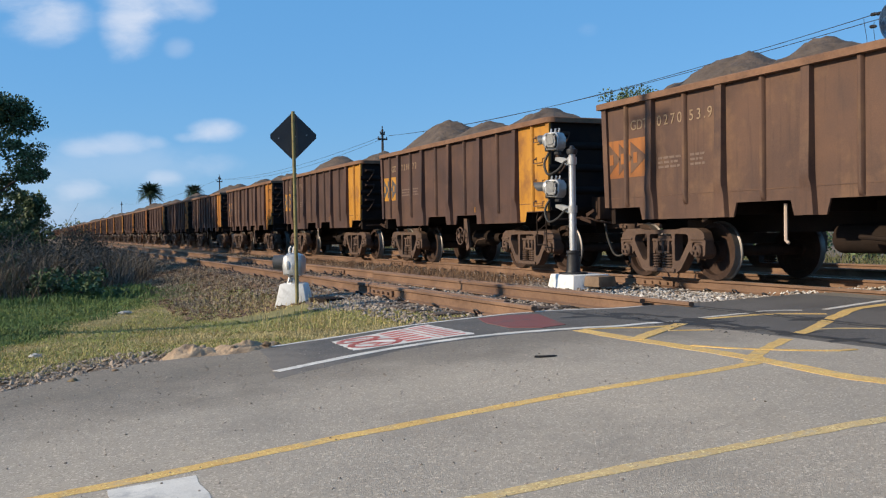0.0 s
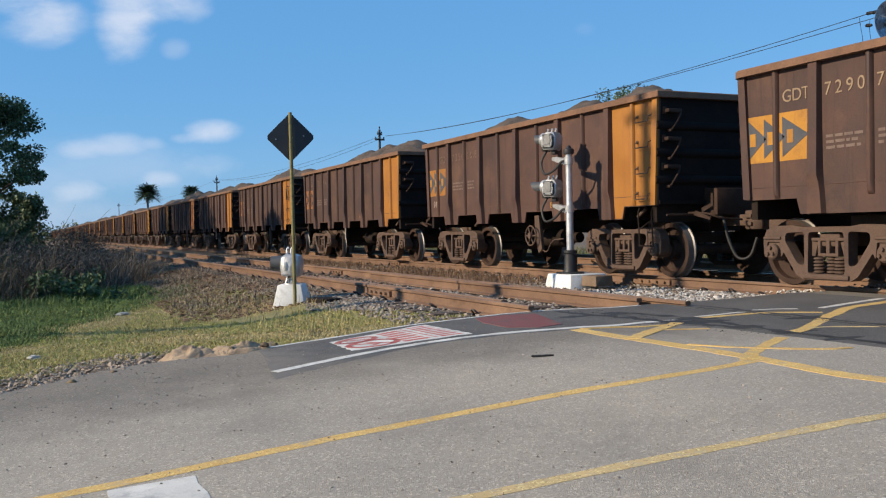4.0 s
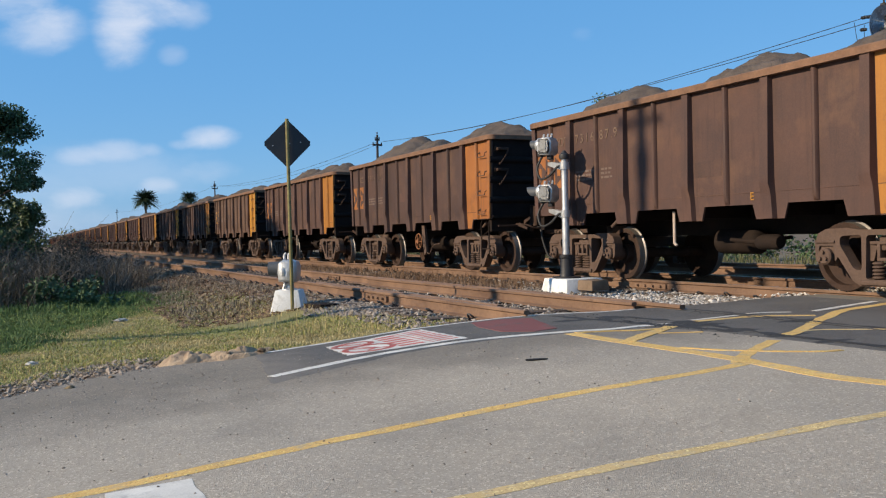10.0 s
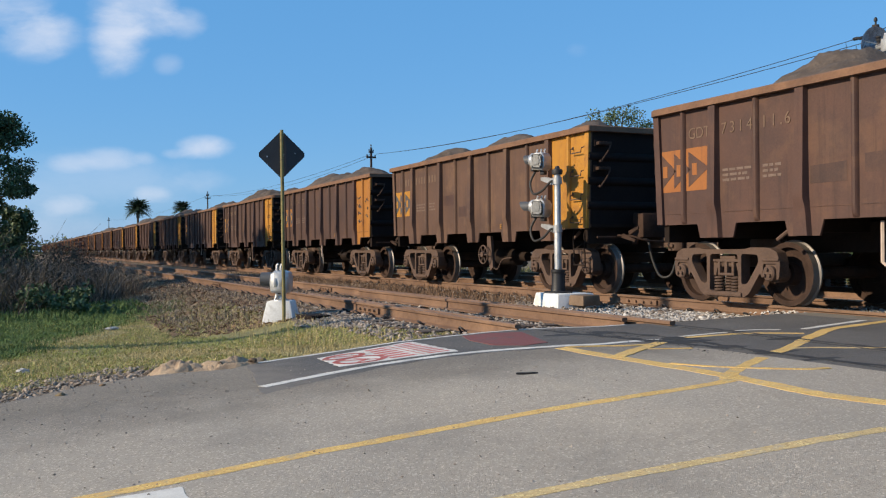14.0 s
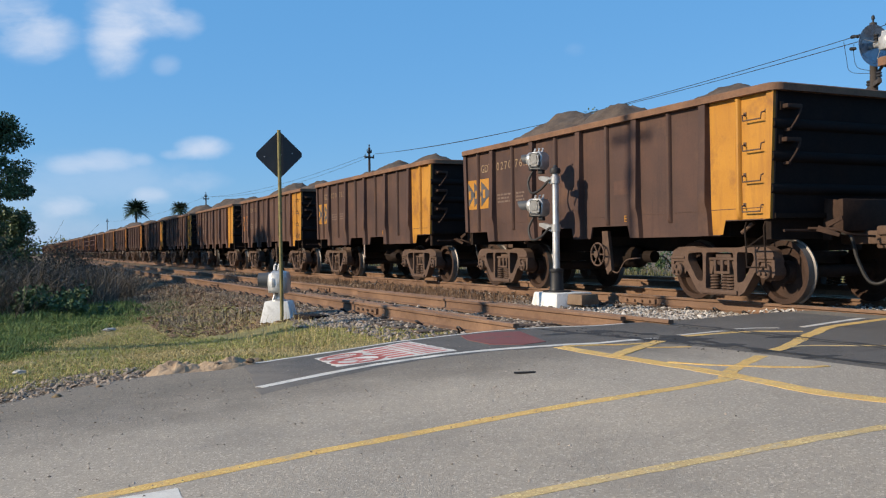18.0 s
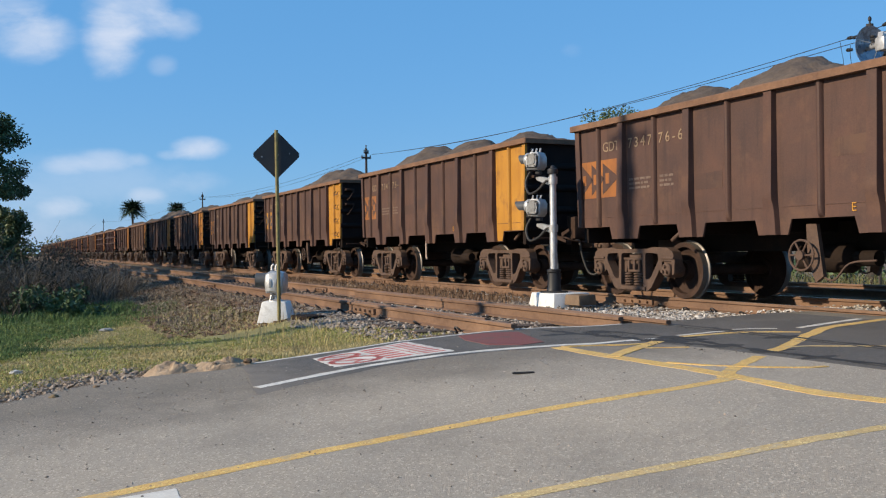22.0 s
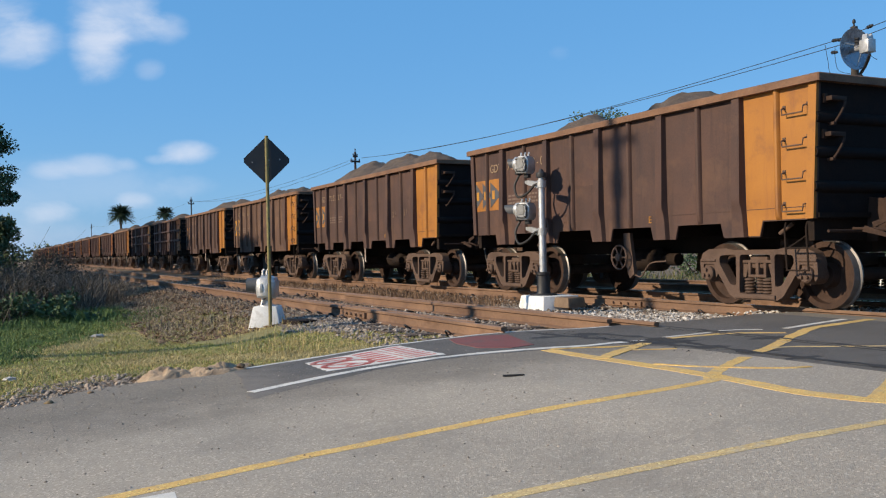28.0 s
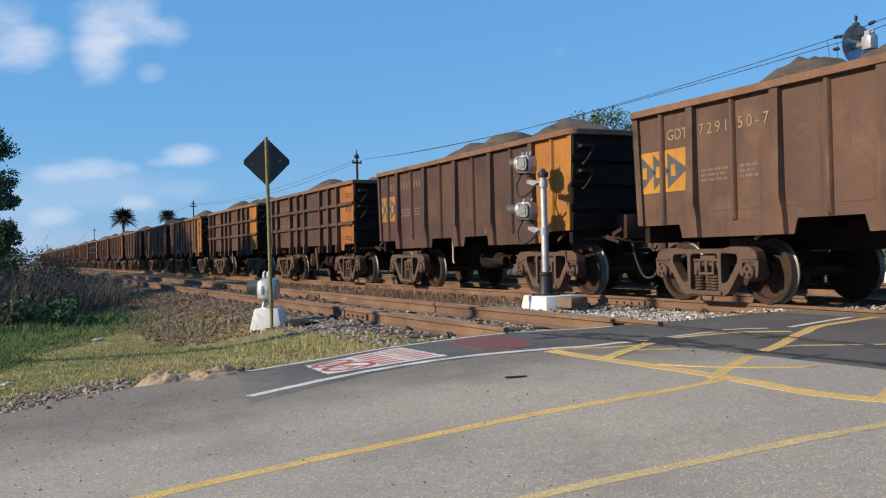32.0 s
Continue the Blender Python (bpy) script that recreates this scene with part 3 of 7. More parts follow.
def travelled(t):
    """Where the wagon that is nearest at one second stands at t seconds, along the track; the train gains a little speed."""
    return -19.17 + 6.1077 * t + 0.005352 * t * t + 0.000073 * t ** 3


SIDE, RIM_Y, RIM_TOP, SHEET_LOW, TAB_LOW = 1.40, 1.50, 2.90, 1.14, 0.94
WIDE_RIBS, THIN_RIBS = (-3.14, -1.57, 0.0, 1.57, 3.14), (-3.80, -2.355, -0.785, 0.785, 2.355, 3.80)


def side_outline(skirted):
    """The outline of a side sheet: straight top, lower edge with a tab at every main rib or deep skirts over the bogies."""
    pts = [(-4.46, 2.82), (-4.37, SHEET_LOW)]
    tabs = [(-3.42, -1.36), (-0.26, 0.26), (1.36, 3.42)] if skirted else [(c - w, c + w) for c, w in ((-3.14, 0.33), (-1.57, 0.25), (0, 0.25), (1.57, 0.25), (3.14, 0.33))]
    for a, b in tabs:
        pts += [(a - 0.06, SHEET_LOW), (a, TAB_LOW), (b, TAB_LOW), (b + 0.06, SHEET_LOW)]
    return pts + [(4.37, SHEET_LOW), (4.46, 2.82)]


def rim_mesh(c, seg):
    """The hollow top rim, its corners rounded by c metres in seg steps."""
    bm = bmesh.new()
    outer, inner = (4.54, RIM_Y), (4.40, SIDE - 0.05)
    rings = []
    for (hx, hy), z in ((inner, 2.80), (outer, 2.80), (outer, 2.885), ((4.525, RIM_Y - 0.015), RIM_TOP), ((4.42, SIDE - 0.035), RIM_TOP), (inner, 2.885)):
        ring = []
        for sx, sy, a0 in ((-1, -1, 180), (1, -1, 270), (1, 1, 0), (-1, 1, 90)):
            for i in range(seg + 1):
                a = radians(a0 + 90 * i / seg)
                ring.append((sx * (hx - c) + c * math.cos(a), sy * (hy - c) + c * math.sin(a), z))
        rings.append(ring)
    loft(bm, rings + [rings[0]], caps=False)
    return finish("top_rim", bm, RIM, 30)


def wagon_meshes(skirted):
    """The meshes that the wagons of one build share."""
    k = {}
    bm = bmesh.new()
    prism(bm, side_outline(skirted), "y", -SIDE, -SIDE + 0.03)
    k["side_wall"] = finish("side_wall", bm, BROWN[0], 30)
    bm = bmesh.new()
    loft(bm, [[(-w / 2 * 0.85, -d, z), (w / 2 * 0.85, -d, z), (w / 2, 0, z), (-w / 2, 0, z)] for w, d, z in ((0.16, 0.075, 2.80), (0.165, 0.09, 2.0), (0.175, 0.105, 1.50), (0.185, 0.108, 1.40), (0.20, 0.085, 1.32), (0.22, 0.075, 1.22), (0.26, 0.07, TAB_LOW + 0.003))])
    k["wide_rib"] = finish("rib", bm, BROWN[0], 30)
    bm = bmesh.new()
    loft(bm, [[(0.048 * math.cos(a), -d * math.sin(a), z) for a in [math.pi * i / 6 for i in range(7)]] for d, z in ((0.06, 2.80), (0.06, 1.30), (0.052, 1.20), (0.03, 1.165), (0.008, 1.15))])
    k["thin_rib"] = finish("rib", bm, BROWN[0], 30)
    bm = bmesh.new()
    loft(bm, [[(x - 0.075, -0.045, z), (x + 0.05, -0.045, z), (x + 0.05, 0.0, z), (x - 0.075, 0.0, z)] for x, z in ((4.41, 2.80), (4.325, SHEET_LOW + 0.01))])
    k["corner_post"] = finish("corner_post", bm, BROWN[0], 30)
    bm = bmesh.new()
    prism(bm, [(-SIDE + 0.03, SHEET_LOW), (SIDE - 0.03, SHEET_LOW), (SIDE - 0.03, 2.82), (-SIDE + 0.03, 2.82)], "x", 4.325, 4.355)
    for vert in bm.verts:
        vert.co.x += 0.09 * (vert.co.z - SHEET_LOW) / 1.68
    k["end_wall"] = finish("end_wall", bm, BROWN[0], 30)
    bm = bmesh.new()
    arc = [math.radians(-112 + 28 * i) for i in range(9)]
    shell = [(0.078 * math.cos(a), 0.078 * math.sin(a)) for a in arc] + [(0.066 * math.cos(a), 0.066 * math.sin(a)) for a in arc[::-1]]
    loft(bm, [[(4.36 + 0.03 - 0.09 * SHEET_LOW / 1.68 + c, y, z) for c, z in shell] for y in (-SIDE - 0.035, SIDE + 0.035)])
    k["end_tube"] = finish("end_tube", bm, BROWN[0], 50)
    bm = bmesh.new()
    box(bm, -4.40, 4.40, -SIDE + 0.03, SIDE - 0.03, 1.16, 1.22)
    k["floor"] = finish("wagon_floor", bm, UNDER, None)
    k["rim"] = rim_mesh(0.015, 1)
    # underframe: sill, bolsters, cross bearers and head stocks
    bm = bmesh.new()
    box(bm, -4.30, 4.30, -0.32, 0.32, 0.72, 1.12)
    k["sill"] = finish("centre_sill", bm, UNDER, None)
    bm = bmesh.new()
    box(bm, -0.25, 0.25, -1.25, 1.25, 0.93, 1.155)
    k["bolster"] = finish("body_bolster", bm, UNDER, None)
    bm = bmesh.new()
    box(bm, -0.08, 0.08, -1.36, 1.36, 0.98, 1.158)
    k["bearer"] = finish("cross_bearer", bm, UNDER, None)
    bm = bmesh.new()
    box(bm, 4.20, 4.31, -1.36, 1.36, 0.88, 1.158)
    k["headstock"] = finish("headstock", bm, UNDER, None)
    # coupler with knuckle
    bm = bmesh.new()
    box(bm, 4.3, 4.95, -0.09, 0.09, 0.80, 0.98, 0.02)
    prism(bm, [(4.92, -0.16), (5.12, -0.19), (5.22, -0.08), (5.16, 0.02), (5.26, 0.10), (5.20, 0.19), (5.02, 0.17), (4.92, 0.12)], "z", 0.74, 1.04)
    bmesh.ops.bevel(bm, geom=[e for e in bm.edges if e.verts[0].co.x > 4.9 and e.verts[1].co.x > 4.9], offset=0.03, segments=2, profile=0.5, affect="EDGES")
    for z in (0.80, 0.92):
        box(bm, 4.98, 5.12, -0.22, -0.16, z, z + 0.06, 0.012)
    k["coupler"] = finish("coupler", bm, BOGIE, 30)
    bm = bmesh.new()
    prism(bm, [(4.33, 0.86), (4.47, 0.86), (4.50, 0.97), (4.66, 1.0), (4.66, 1.38), (4.36, 1.42)], "y", -0.46, -0.43)
    box(bm, 4.62, 4.70, -0.50, 0.50, 0.98, 1.40, 0.012)
    box(bm, 4.33, 4.62, -0.44, 0.44, 1.12, 1.36, 0.01)
    k["draft_plate"] = finish("draft_plate", bm, WHEEL, 30)
    bm = bmesh.new()
    tube(bm, curve_pts([(4.45, -0.85, 1.02), (4.85, -0.84, 1.0), (5.0, -0.7, 0.93), (5.02, -0.3, 0.90)], 5), 0.017, 6)
    tube(bm, [(4.45, -1.28, 0.99), (4.47, -0.2, 0.99)], 0.02, 6)
    prism(bm, [(4.62, 0.98), (4.98, 0.90), (5.0, 0.94), (4.66, 1.05)], "y", -0.9, -0.88)
    prism(bm, [(4.70, 1.02), (4.95, 1.12), (4.94, 1.17), (4.68, 1.09)], "y", -0.8, -0.78)
    k["uncoupling_lever"] = finish("uncoupling_lever", bm, WHEEL, 40)
    bm = bmesh.new()
    tube(bm, curve_pts([(4.62, -0.42, 0.95), (4.78, -0.45, 0.90), (4.86, -0.43, 0.60), (5.0, -0.38, 0.32), (5.18, -0.3, 0.34), (5.27, -0.24, 0.62)], 6), 0.024, 8)
    k["brake_hose"] = finish("brake_hose", bm, CABLE, 50)
    # a hand rung bent out of bar
    bm = bmesh.new()
    tube(bm, [(-0.19, 0.0, 0.10), (-0.17, -0.075, 0.075), (-0.16, -0.08, 0.0), (0.16, -0.08, 0.0), (0.17, -0.075, 0.075), (0.19, 0.0, 0.10)], 0.0105, 6)
    box(bm, -0.215, -0.165, -0.012, 0.0, 0.075, 0.125), box(bm, 0.165, 0.215, -0.012, 0.0, 0.075, 0.125)
    k["rung"] = finish("grab_iron", bm, BOGIE, 40)
    bm = bmesh.new()
    # bent step iron: a flat tread and a slanting rod, shaped like a seven from the end
    box(bm, 0.0, 0.12, 0.0, 0.26, -0.03, 0.025, 0.006)
    tube(bm, curve_pts([(0.09, 0.235, -0.01), (0.115, 0.23, -0.06), (0.11, 0.16, -0.18), (0.09, 0.075, -0.30)], 3), 0.017, 6)
    box(bm, 0.0, 0.10, 0.05, 0.095, -0.325, -0.285, 0.006), box(bm, 0.0, 0.03, -0.03, 0.03, -0.05, 0.06)
    k["end_step"] = finish("end_step", bm, WHEEL, 40)
    bm = bmesh.new()
    for x in (0.0, 0.34):
        tube(bm, [(x, 0.0, 0.0), (x, -0.03, -0.08), (x + 0.03, -0.03, -0.62)], 0.0125, 6)
    for z in (-0.33, -0.61):
        tube(bm, [(0.015, -0.03, z), (0.36, -0.03, z)], 0.0115, 6)
    tube(bm, [(0.42, 0.25, 0.0), (0.03, -0.02, -0.34)], 0.011, 6)
    k["stirrup"] = finish("stirrup_ladder", bm, UNDER, 40)
    # hand brake wheel with its bracket
    bm = bmesh.new()
    ring = [(0.19 * math.cos(a), -0.02, 0.19 * math.sin(a)) for a in [2 * math.pi * i / 20 for i in range(21)]]
    tube(bm, ring, 0.016, 6, False)
    for a in range(0, 180, 60):
        c, s = 0.18 * math.cos(radians(a)), 0.18 * math.sin(radians(a))
        tube(bm, [(-c, -0.02, -s), (c, -0.02, s)], 0.013, 6)
    lathe(bm, [(0.0, 0.0), (0.06, 0.0), (0.06, 0.06), (0.0, 0.06)], 12, pose(0, 0, 0, 90))
    k["brake_wheel"] = finish("brake_wheel", bm, BOGIE, 40)
    bm = bmesh.new()
    prism(bm, [(0.0, 0.35), (0.16, 0.35), (0.26, -0.30), (0.14, -0.38), (0.02, -0.1)], "y", 0.03, 0.09)
    tube(bm, curve_pts([(0.2, 0.06, -0.30), (0.4, 0.06, -0.34), (0.62, 0.06, -0.14), (1.0, 0.06, -0.1)], 5), 0.012, 6)
    k["brake_bracket"] = finish("brake_bracket", bm, BOGIE, 40)
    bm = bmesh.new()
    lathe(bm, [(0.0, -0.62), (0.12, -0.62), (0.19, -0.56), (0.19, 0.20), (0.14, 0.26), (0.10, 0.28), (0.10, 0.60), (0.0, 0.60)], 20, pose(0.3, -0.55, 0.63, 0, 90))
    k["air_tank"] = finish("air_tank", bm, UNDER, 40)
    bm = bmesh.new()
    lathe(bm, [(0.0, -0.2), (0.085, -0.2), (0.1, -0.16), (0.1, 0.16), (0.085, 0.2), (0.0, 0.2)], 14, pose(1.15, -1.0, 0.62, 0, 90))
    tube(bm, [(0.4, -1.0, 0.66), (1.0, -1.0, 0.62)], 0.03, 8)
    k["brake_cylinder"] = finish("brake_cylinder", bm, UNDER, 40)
    bm = bmesh.new()
    tube(bm, [(-0.55, -1.25, 1.1), (-0.55, -1.25, 0.62), (-0.5, -1.25, 0.58)], 0.024, 6)
    k["hanger"] = finish("brake_hanger", bm, CHALK, 40)
    bm = bmesh.new()
    tube(bm, [(0, 0, 0), (0.22, 0, 0.13)], 0.03, 8)
    k["lever"] = finish("release_lever", bm, BOGIE, 40)
    # livery
    bm = bmesh.new()
    prism(bm, [(3.245, 0.955), (3.465, 0.955), (3.52, 1.155), (4.33, 1.155), (4.405, 2.80), (3.225, 2.80)], "y", -SIDE - 0.004, -SIDE + 0.002)
    k["end_panel"] = finish("paint_panel", bm, YELLOWS[0], None)
    bm = bmesh.new()
    prism(bm, [(-4.33, 1.63), (-3.25, 1.63), (-3.25, 2.25), (-4.36, 2.25)], "y", -SIDE - 0.004, -SIDE + 0.002)
    k["logo_panel"] = finish("logo_panel", bm, YELLOWS[0], None)
    bm = bmesh.new()
    prism(bm, [(0.0, 0.0), (0.10, 0.0), (0.10, 0.17), (0.0, 0.17)], "y", -SIDE - 0.011, -SIDE - 0.007)
    k["logo_mark"] = finish("logo_mark", bm, YELLOWS[0], None)
    bm = bmesh.new()
    prism(bm, [(-4.36, 1.296), (4.36, 1.296), (4.36, 1.306), (-4.36, 1.306)], "y", -SIDE - 0.006, -SIDE + 0.002)
    k["seam"] = finish("weld_seam", bm, BROWN[0], None)
    bm = bmesh.new()
    for x0, x1 in ((-4.30, -3.98), (-4.02, -3.66), (-3.70, -3.27)):
        prism(bm, [(x0, 1.68), (x1, 1.94), (x0, 2.20)], "y", -SIDE - 0.008, -SIDE - 0.003)
    k["logo"] = finish("logo", bm, LOGO_BLUE, None)
    rnd = random.Random(5)
    for key, x0, x1 in (("lettering", -3.0, -2.46), ("figures", -2.25, -1.93)):
        bm = bmesh.new()
        for z in (1.86, 1.79, 1.72):
            x = x0
            while x < x1 - 0.05:
                w = rnd.uniform(0.05, 0.14)
                prism(bm, [(x, z), (min(x + w, x1), z), (min(x + w, x1), z + 0.035), (x, z + 0.035)], "y", -SIDE - 0.004, -SIDE - 0.001)
                x += w + 0.025
        k[key] = finish("small_lettering", bm, FADED, None)
    return k


def bogie_meshes():
    k = {}
    bm = bmesh.new()
    # cast side frame in one plate: rounded ends over the axle jaws, a middle window for the springs, a three-cornered window on either side
    half = [(0.37, 0.10), (0.48, 0.16), (0.695, 0.45), (0.735, 0.38), (0.755, 0.58), (0.98, 0.58), (0.99, 0.36), (1.035, 0.40), (1.05, 0.60), (0.995, 0.735), (0.87, 0.79), (0.53, 0.80), (0.39, 0.775)]
    outline = half + [(-x, z) for x, z in half[::-1]]
    holes = [[(-0.29, 0.18), (0.29, 0.18), (0.275, 0.71), (-0.275, 0.71)]]
    holes += [[(sg * x, z) for x, z in ((0.345, 0.715), (0.655, 0.70), (0.67, 0.60), (0.46, 0.30), (0.345, 0.28))] for sg in (-1, 1)]
    rim_edges = []
    for ring, cut in [(outline, 0.02)] + [(h, 0.045) for h in holes]:
        soft = []
        for i, p in enumerate(ring):
            p, q, o = Vector(p), Vector(ring[(i + 1) % len(ring)]), Vector(ring[i - 1])
            c1, c2 = min(cut, (o - p).length * 0.4), min(cut, (q - p).length * 0.4)
            e0, e1 = p + (o - p).normalized() * c1, p + (q - p).normalized() * c2
            soft += [e0, (e0 + e1 + 2 * p) / 4, e1]
        vs = [bm.verts.new((p.x, -0.085, p.y)) for p in soft]
        rim_edges += [bm.edges.new((vs[i], vs[(i + 1) % len(vs)])) for i in range(len(vs))]
    got = bmesh.ops.triangle_fill(bm, use_beauty=True, use_dissolve=False, edges=rim_edges)
    ext = bmesh.ops.extrude_face_region(bm, geom=[f for f in got["geom"] if isinstance(f, bmesh.types.BMFace)])
    for g in ext["geom"]:
        if isinstance(g, bmesh.types.BMVert):
            g.co.y = 0.075
    bmesh.ops.recalc_face_normals(bm, faces=bm.faces)
    # a raised flange round the middle window, guides and a rib under the spring seat
    for x0, x1, z0, z1 in ((-0.36, 0.36, 0.115, 0.172),):
        box(bm, x0, x1, -0.115, -0.08, z0, z1, 0.008)
    for sg in (-1, 1):
        box(bm, sg * 0.885 - 0.15, sg * 0.885 + 0.15, -0.105, -0.08, 0.615, 0.65, 0.008)
    k["side_frame"] = finish("side_frame", bm, BOGIE, 35)
    bm = bmesh.new()
    lathe(bm, [(0.0, -0.17), (0.085, -0.17), (0.105, -0.15), (0.105, -0.05), (0.125, -0.04), (0.125, 0.12), (0.0, 0.12)], 16, pose(0, 0, 0.45, -90, 0, 0))
    for a in (90, 210, 330):
        lathe(bm, [(0.0, 0.0), (0.024, 0.0), (0.024, 0.03), (0.0, 0.03)], 6, pose(0.052 * math.cos(radians(a)), -0.17, 0.45 + 0.052 * math.sin(radians(a)), 90, 0, 0))
    box(bm, -0.112, 0.112, -0.10, 0.08, 0.47, 0.595, 0.015)
    k["axle_box"] = finish("axle_box", bm, BOGIE, 40)
    bm = bmesh.new()
    prof = []
    for i in range(5):
        z = 0.187 + i * 0.042
        prof += [(0.070, z), (0.086, z + 0.009), (0.086, z + 0.021), (0.070, z + 0.030), (0.045, z + 0.036)]
    lathe(bm, [(0.0, 0.185)] + prof + [(0.0, 0.396)], 12)
    k["spring"] = finish("coil_spring", bm, BOGIE, 40)
    bm = bmesh.new()
    box(bm, -0.16, 0.16, -1.16, 1.16, 0.52, 0.70, 0.03)
    for s in (-1, 1):
        # the bolster's end in the window: a hollow casting over the springs, with a lip and two pockets
        lo, hi = sorted((s * 1.00, s * 1.19))
        for x0, x1, z0, z1 in ((-0.16, 0.16, 0.40, 0.44), (-0.16, -0.115, 0.43, 0.60), (0.115, 0.16, 0.43, 0.60), (-0.028, 0.028, 0.43, 0.60), (-0.26, 0.26, 0.595, 0.635)):
            box(bm, x0, x1, lo, hi, z0, z1, 0.008)
        lo, hi = sorted((s * 1.00, s * 1.08))
        box(bm, -0.15, 0.15, lo, hi, 0.42, 0.66, 0.01)
        for sx in (-1, 1):
            prism(bm, [(sx * 0.275, 0.40), (sx * 0.225, 0.40), (sx * 0.175, 0.58), (sx * 0.275, 0.60)], "y", *sorted((s * 1.06, s * 1.16)))
    box(bm, -0.30, 0.30, -0.45, 0.45, 0.66, 0.92, 0.02)
    k["bolster"] = finish("bogie", bm, BOGIE, 30)
    bm = bmesh.new()
    tube(bm, [(0, -1.16, 0), (0, 1.16, 0)], 0.085, 14)
    for s in (-1, 1):
        # tyre, flange, dished web and hub; the flange lies inside the gauge
        y0 = s * 0.835
        prof = [(0.085, -0.09), (0.15, -0.10), (0.16, 0.02), (0.27, 0.035), (0.352, 0.015), (0.362, -0.065), (0.433, -0.065), (0.438, 0.03), (0.464, 0.045), (0.458, 0.072), (0.357, 0.072), (0.347, 0.055), (0.27, 0.065), (0.16, 0.07), (0.15, 0.10), (0.085, 0.10)]
        lathe(bm, prof, 40, Matrix.Translation((0, y0, 0)) @ pose(0, 0, 0, 90 if s > 0 else -90))
    me = finish("wheelset", bm, (WHEEL, TREAD), 30)
    for p in me.polygons:
        c, nrm = p.center, p.normal
        r = math.hypot(c.x, c.z)
        if 0.405 < r < 0.452 and (nrm.x * c.x + nrm.z * c.z) > 0.25 * r:
            p.material_index = 1
        if r > 0.438 and abs(c.y) < 0.835:
            p.material_index = 1
    k["wheelset"] = me
    return k


def flip(m=None):
    return Matrix.Rotation(math.pi, 4, "Z") @ (m or Matrix.Identity(4))


def put(parent, name, me, m=None, mat=None, label=""):
    ob = new(name, me)
    ob.parent = parent
    if m is not None:
        ob.matrix_basis = m
    if mat is not None:
        ob.material_slots[0].link = "OBJECT"
        ob.material_slots[0].material = mat
    if label:
        ob["label"] = label
    return ob


def load_mesh(seed, crests=()):
    """Heaped ore in long uneven cones along the wagon, under the given crests."""
    rnd = random.Random(seed)
    n = rnd.choice((3, 3, 4))
    tops = [(x, rnd.uniform(-0.12, 0.12), z - 2.56) for x, z in crests] or [(-3.3 + 6.6 * (i + 0.5) / n + rnd.uniform(-0.4, 0.4), rnd.uniform(-0.35, 0.15), rnd.uniform(0.62, 0.92)) for i in range(n)]
    nx, ny = 120, 30
    v, f = [], []
    for j in range(ny + 1):
        for i in range(nx + 1):
            x, y = -4.38 + 8.76 * i / nx, -1.36 + 2.72 * j / ny
            z = 2.58
            for cx, cy, h in tops:
                d = math.hypot((x - cx) * 0.85, (y - cy) * 1.15)
                z = max(z, 2.56 + h - 0.50 * (math.sqrt(d * d + 0.05) - 0.2))
            z += 0.075 * noise.fractal(Vector((x * 1.3, y * 1.3, seed * 3.7)), 0.7, 2.0, 5) + 0.05 * noise.noise(Vector((x * 5, y * 5, seed))) + 0.04 * noise.noise(Vector((x * 11, y * 11, seed))) + 0.022 * noise.noise(Vector((x * 23, y * 23, seed)))
            e = min(1.36 - abs(y), 4.38 - abs(x))
            v.append((x, y, min(z, 2.66 + e * 0.95)))
    k = nx + 1
    f = [(j * k + i, j * k + i + 1, (j + 1) * k + i + 1, (j + 1) * k + i) for j in range(ny) for i in range(nx)]
    return raw_mesh("ore_load", v, f, ORE, True)


def tier_meshes(k):
    """Meshes of the older build: straight lower edge, plain posts and two long stiffeners along each side."""
    k = dict(k)
    bm = bmesh.new()
    prism(bm, [(-4.46, 2.82), (-4.37, 1.12), (4.37, 1.12), (4.46, 2.82)], "y", -SIDE, -SIDE + 0.03)
    k["side_wall"] = finish("side_wall", bm, BROWN[0], 30)
    bm = bmesh.new()
    loft(bm, [[(-0.05, -d, z), (0.05, -d, z), (0.055, 0, z), (-0.055, 0, z)] for d, z in ((0.10, 2.80), (0.11, 1.25), (0.14, 1.05), (0.14, 0.90))])
    k["wide_rib"] = k["thin_rib"] = finish("rib", bm, BROWN[0], 30)
    bm = bmesh.new()
    prism(bm, [(-SIDE, -0.09), (-SIDE - 0.085, -0.05), (-SIDE - 0.085, 0.03), (-SIDE, 0.05)], "x", -4.40, 4.42)
    k["stiffener"] = finish("stiffener", bm, BROWN[0], 30)
    return k


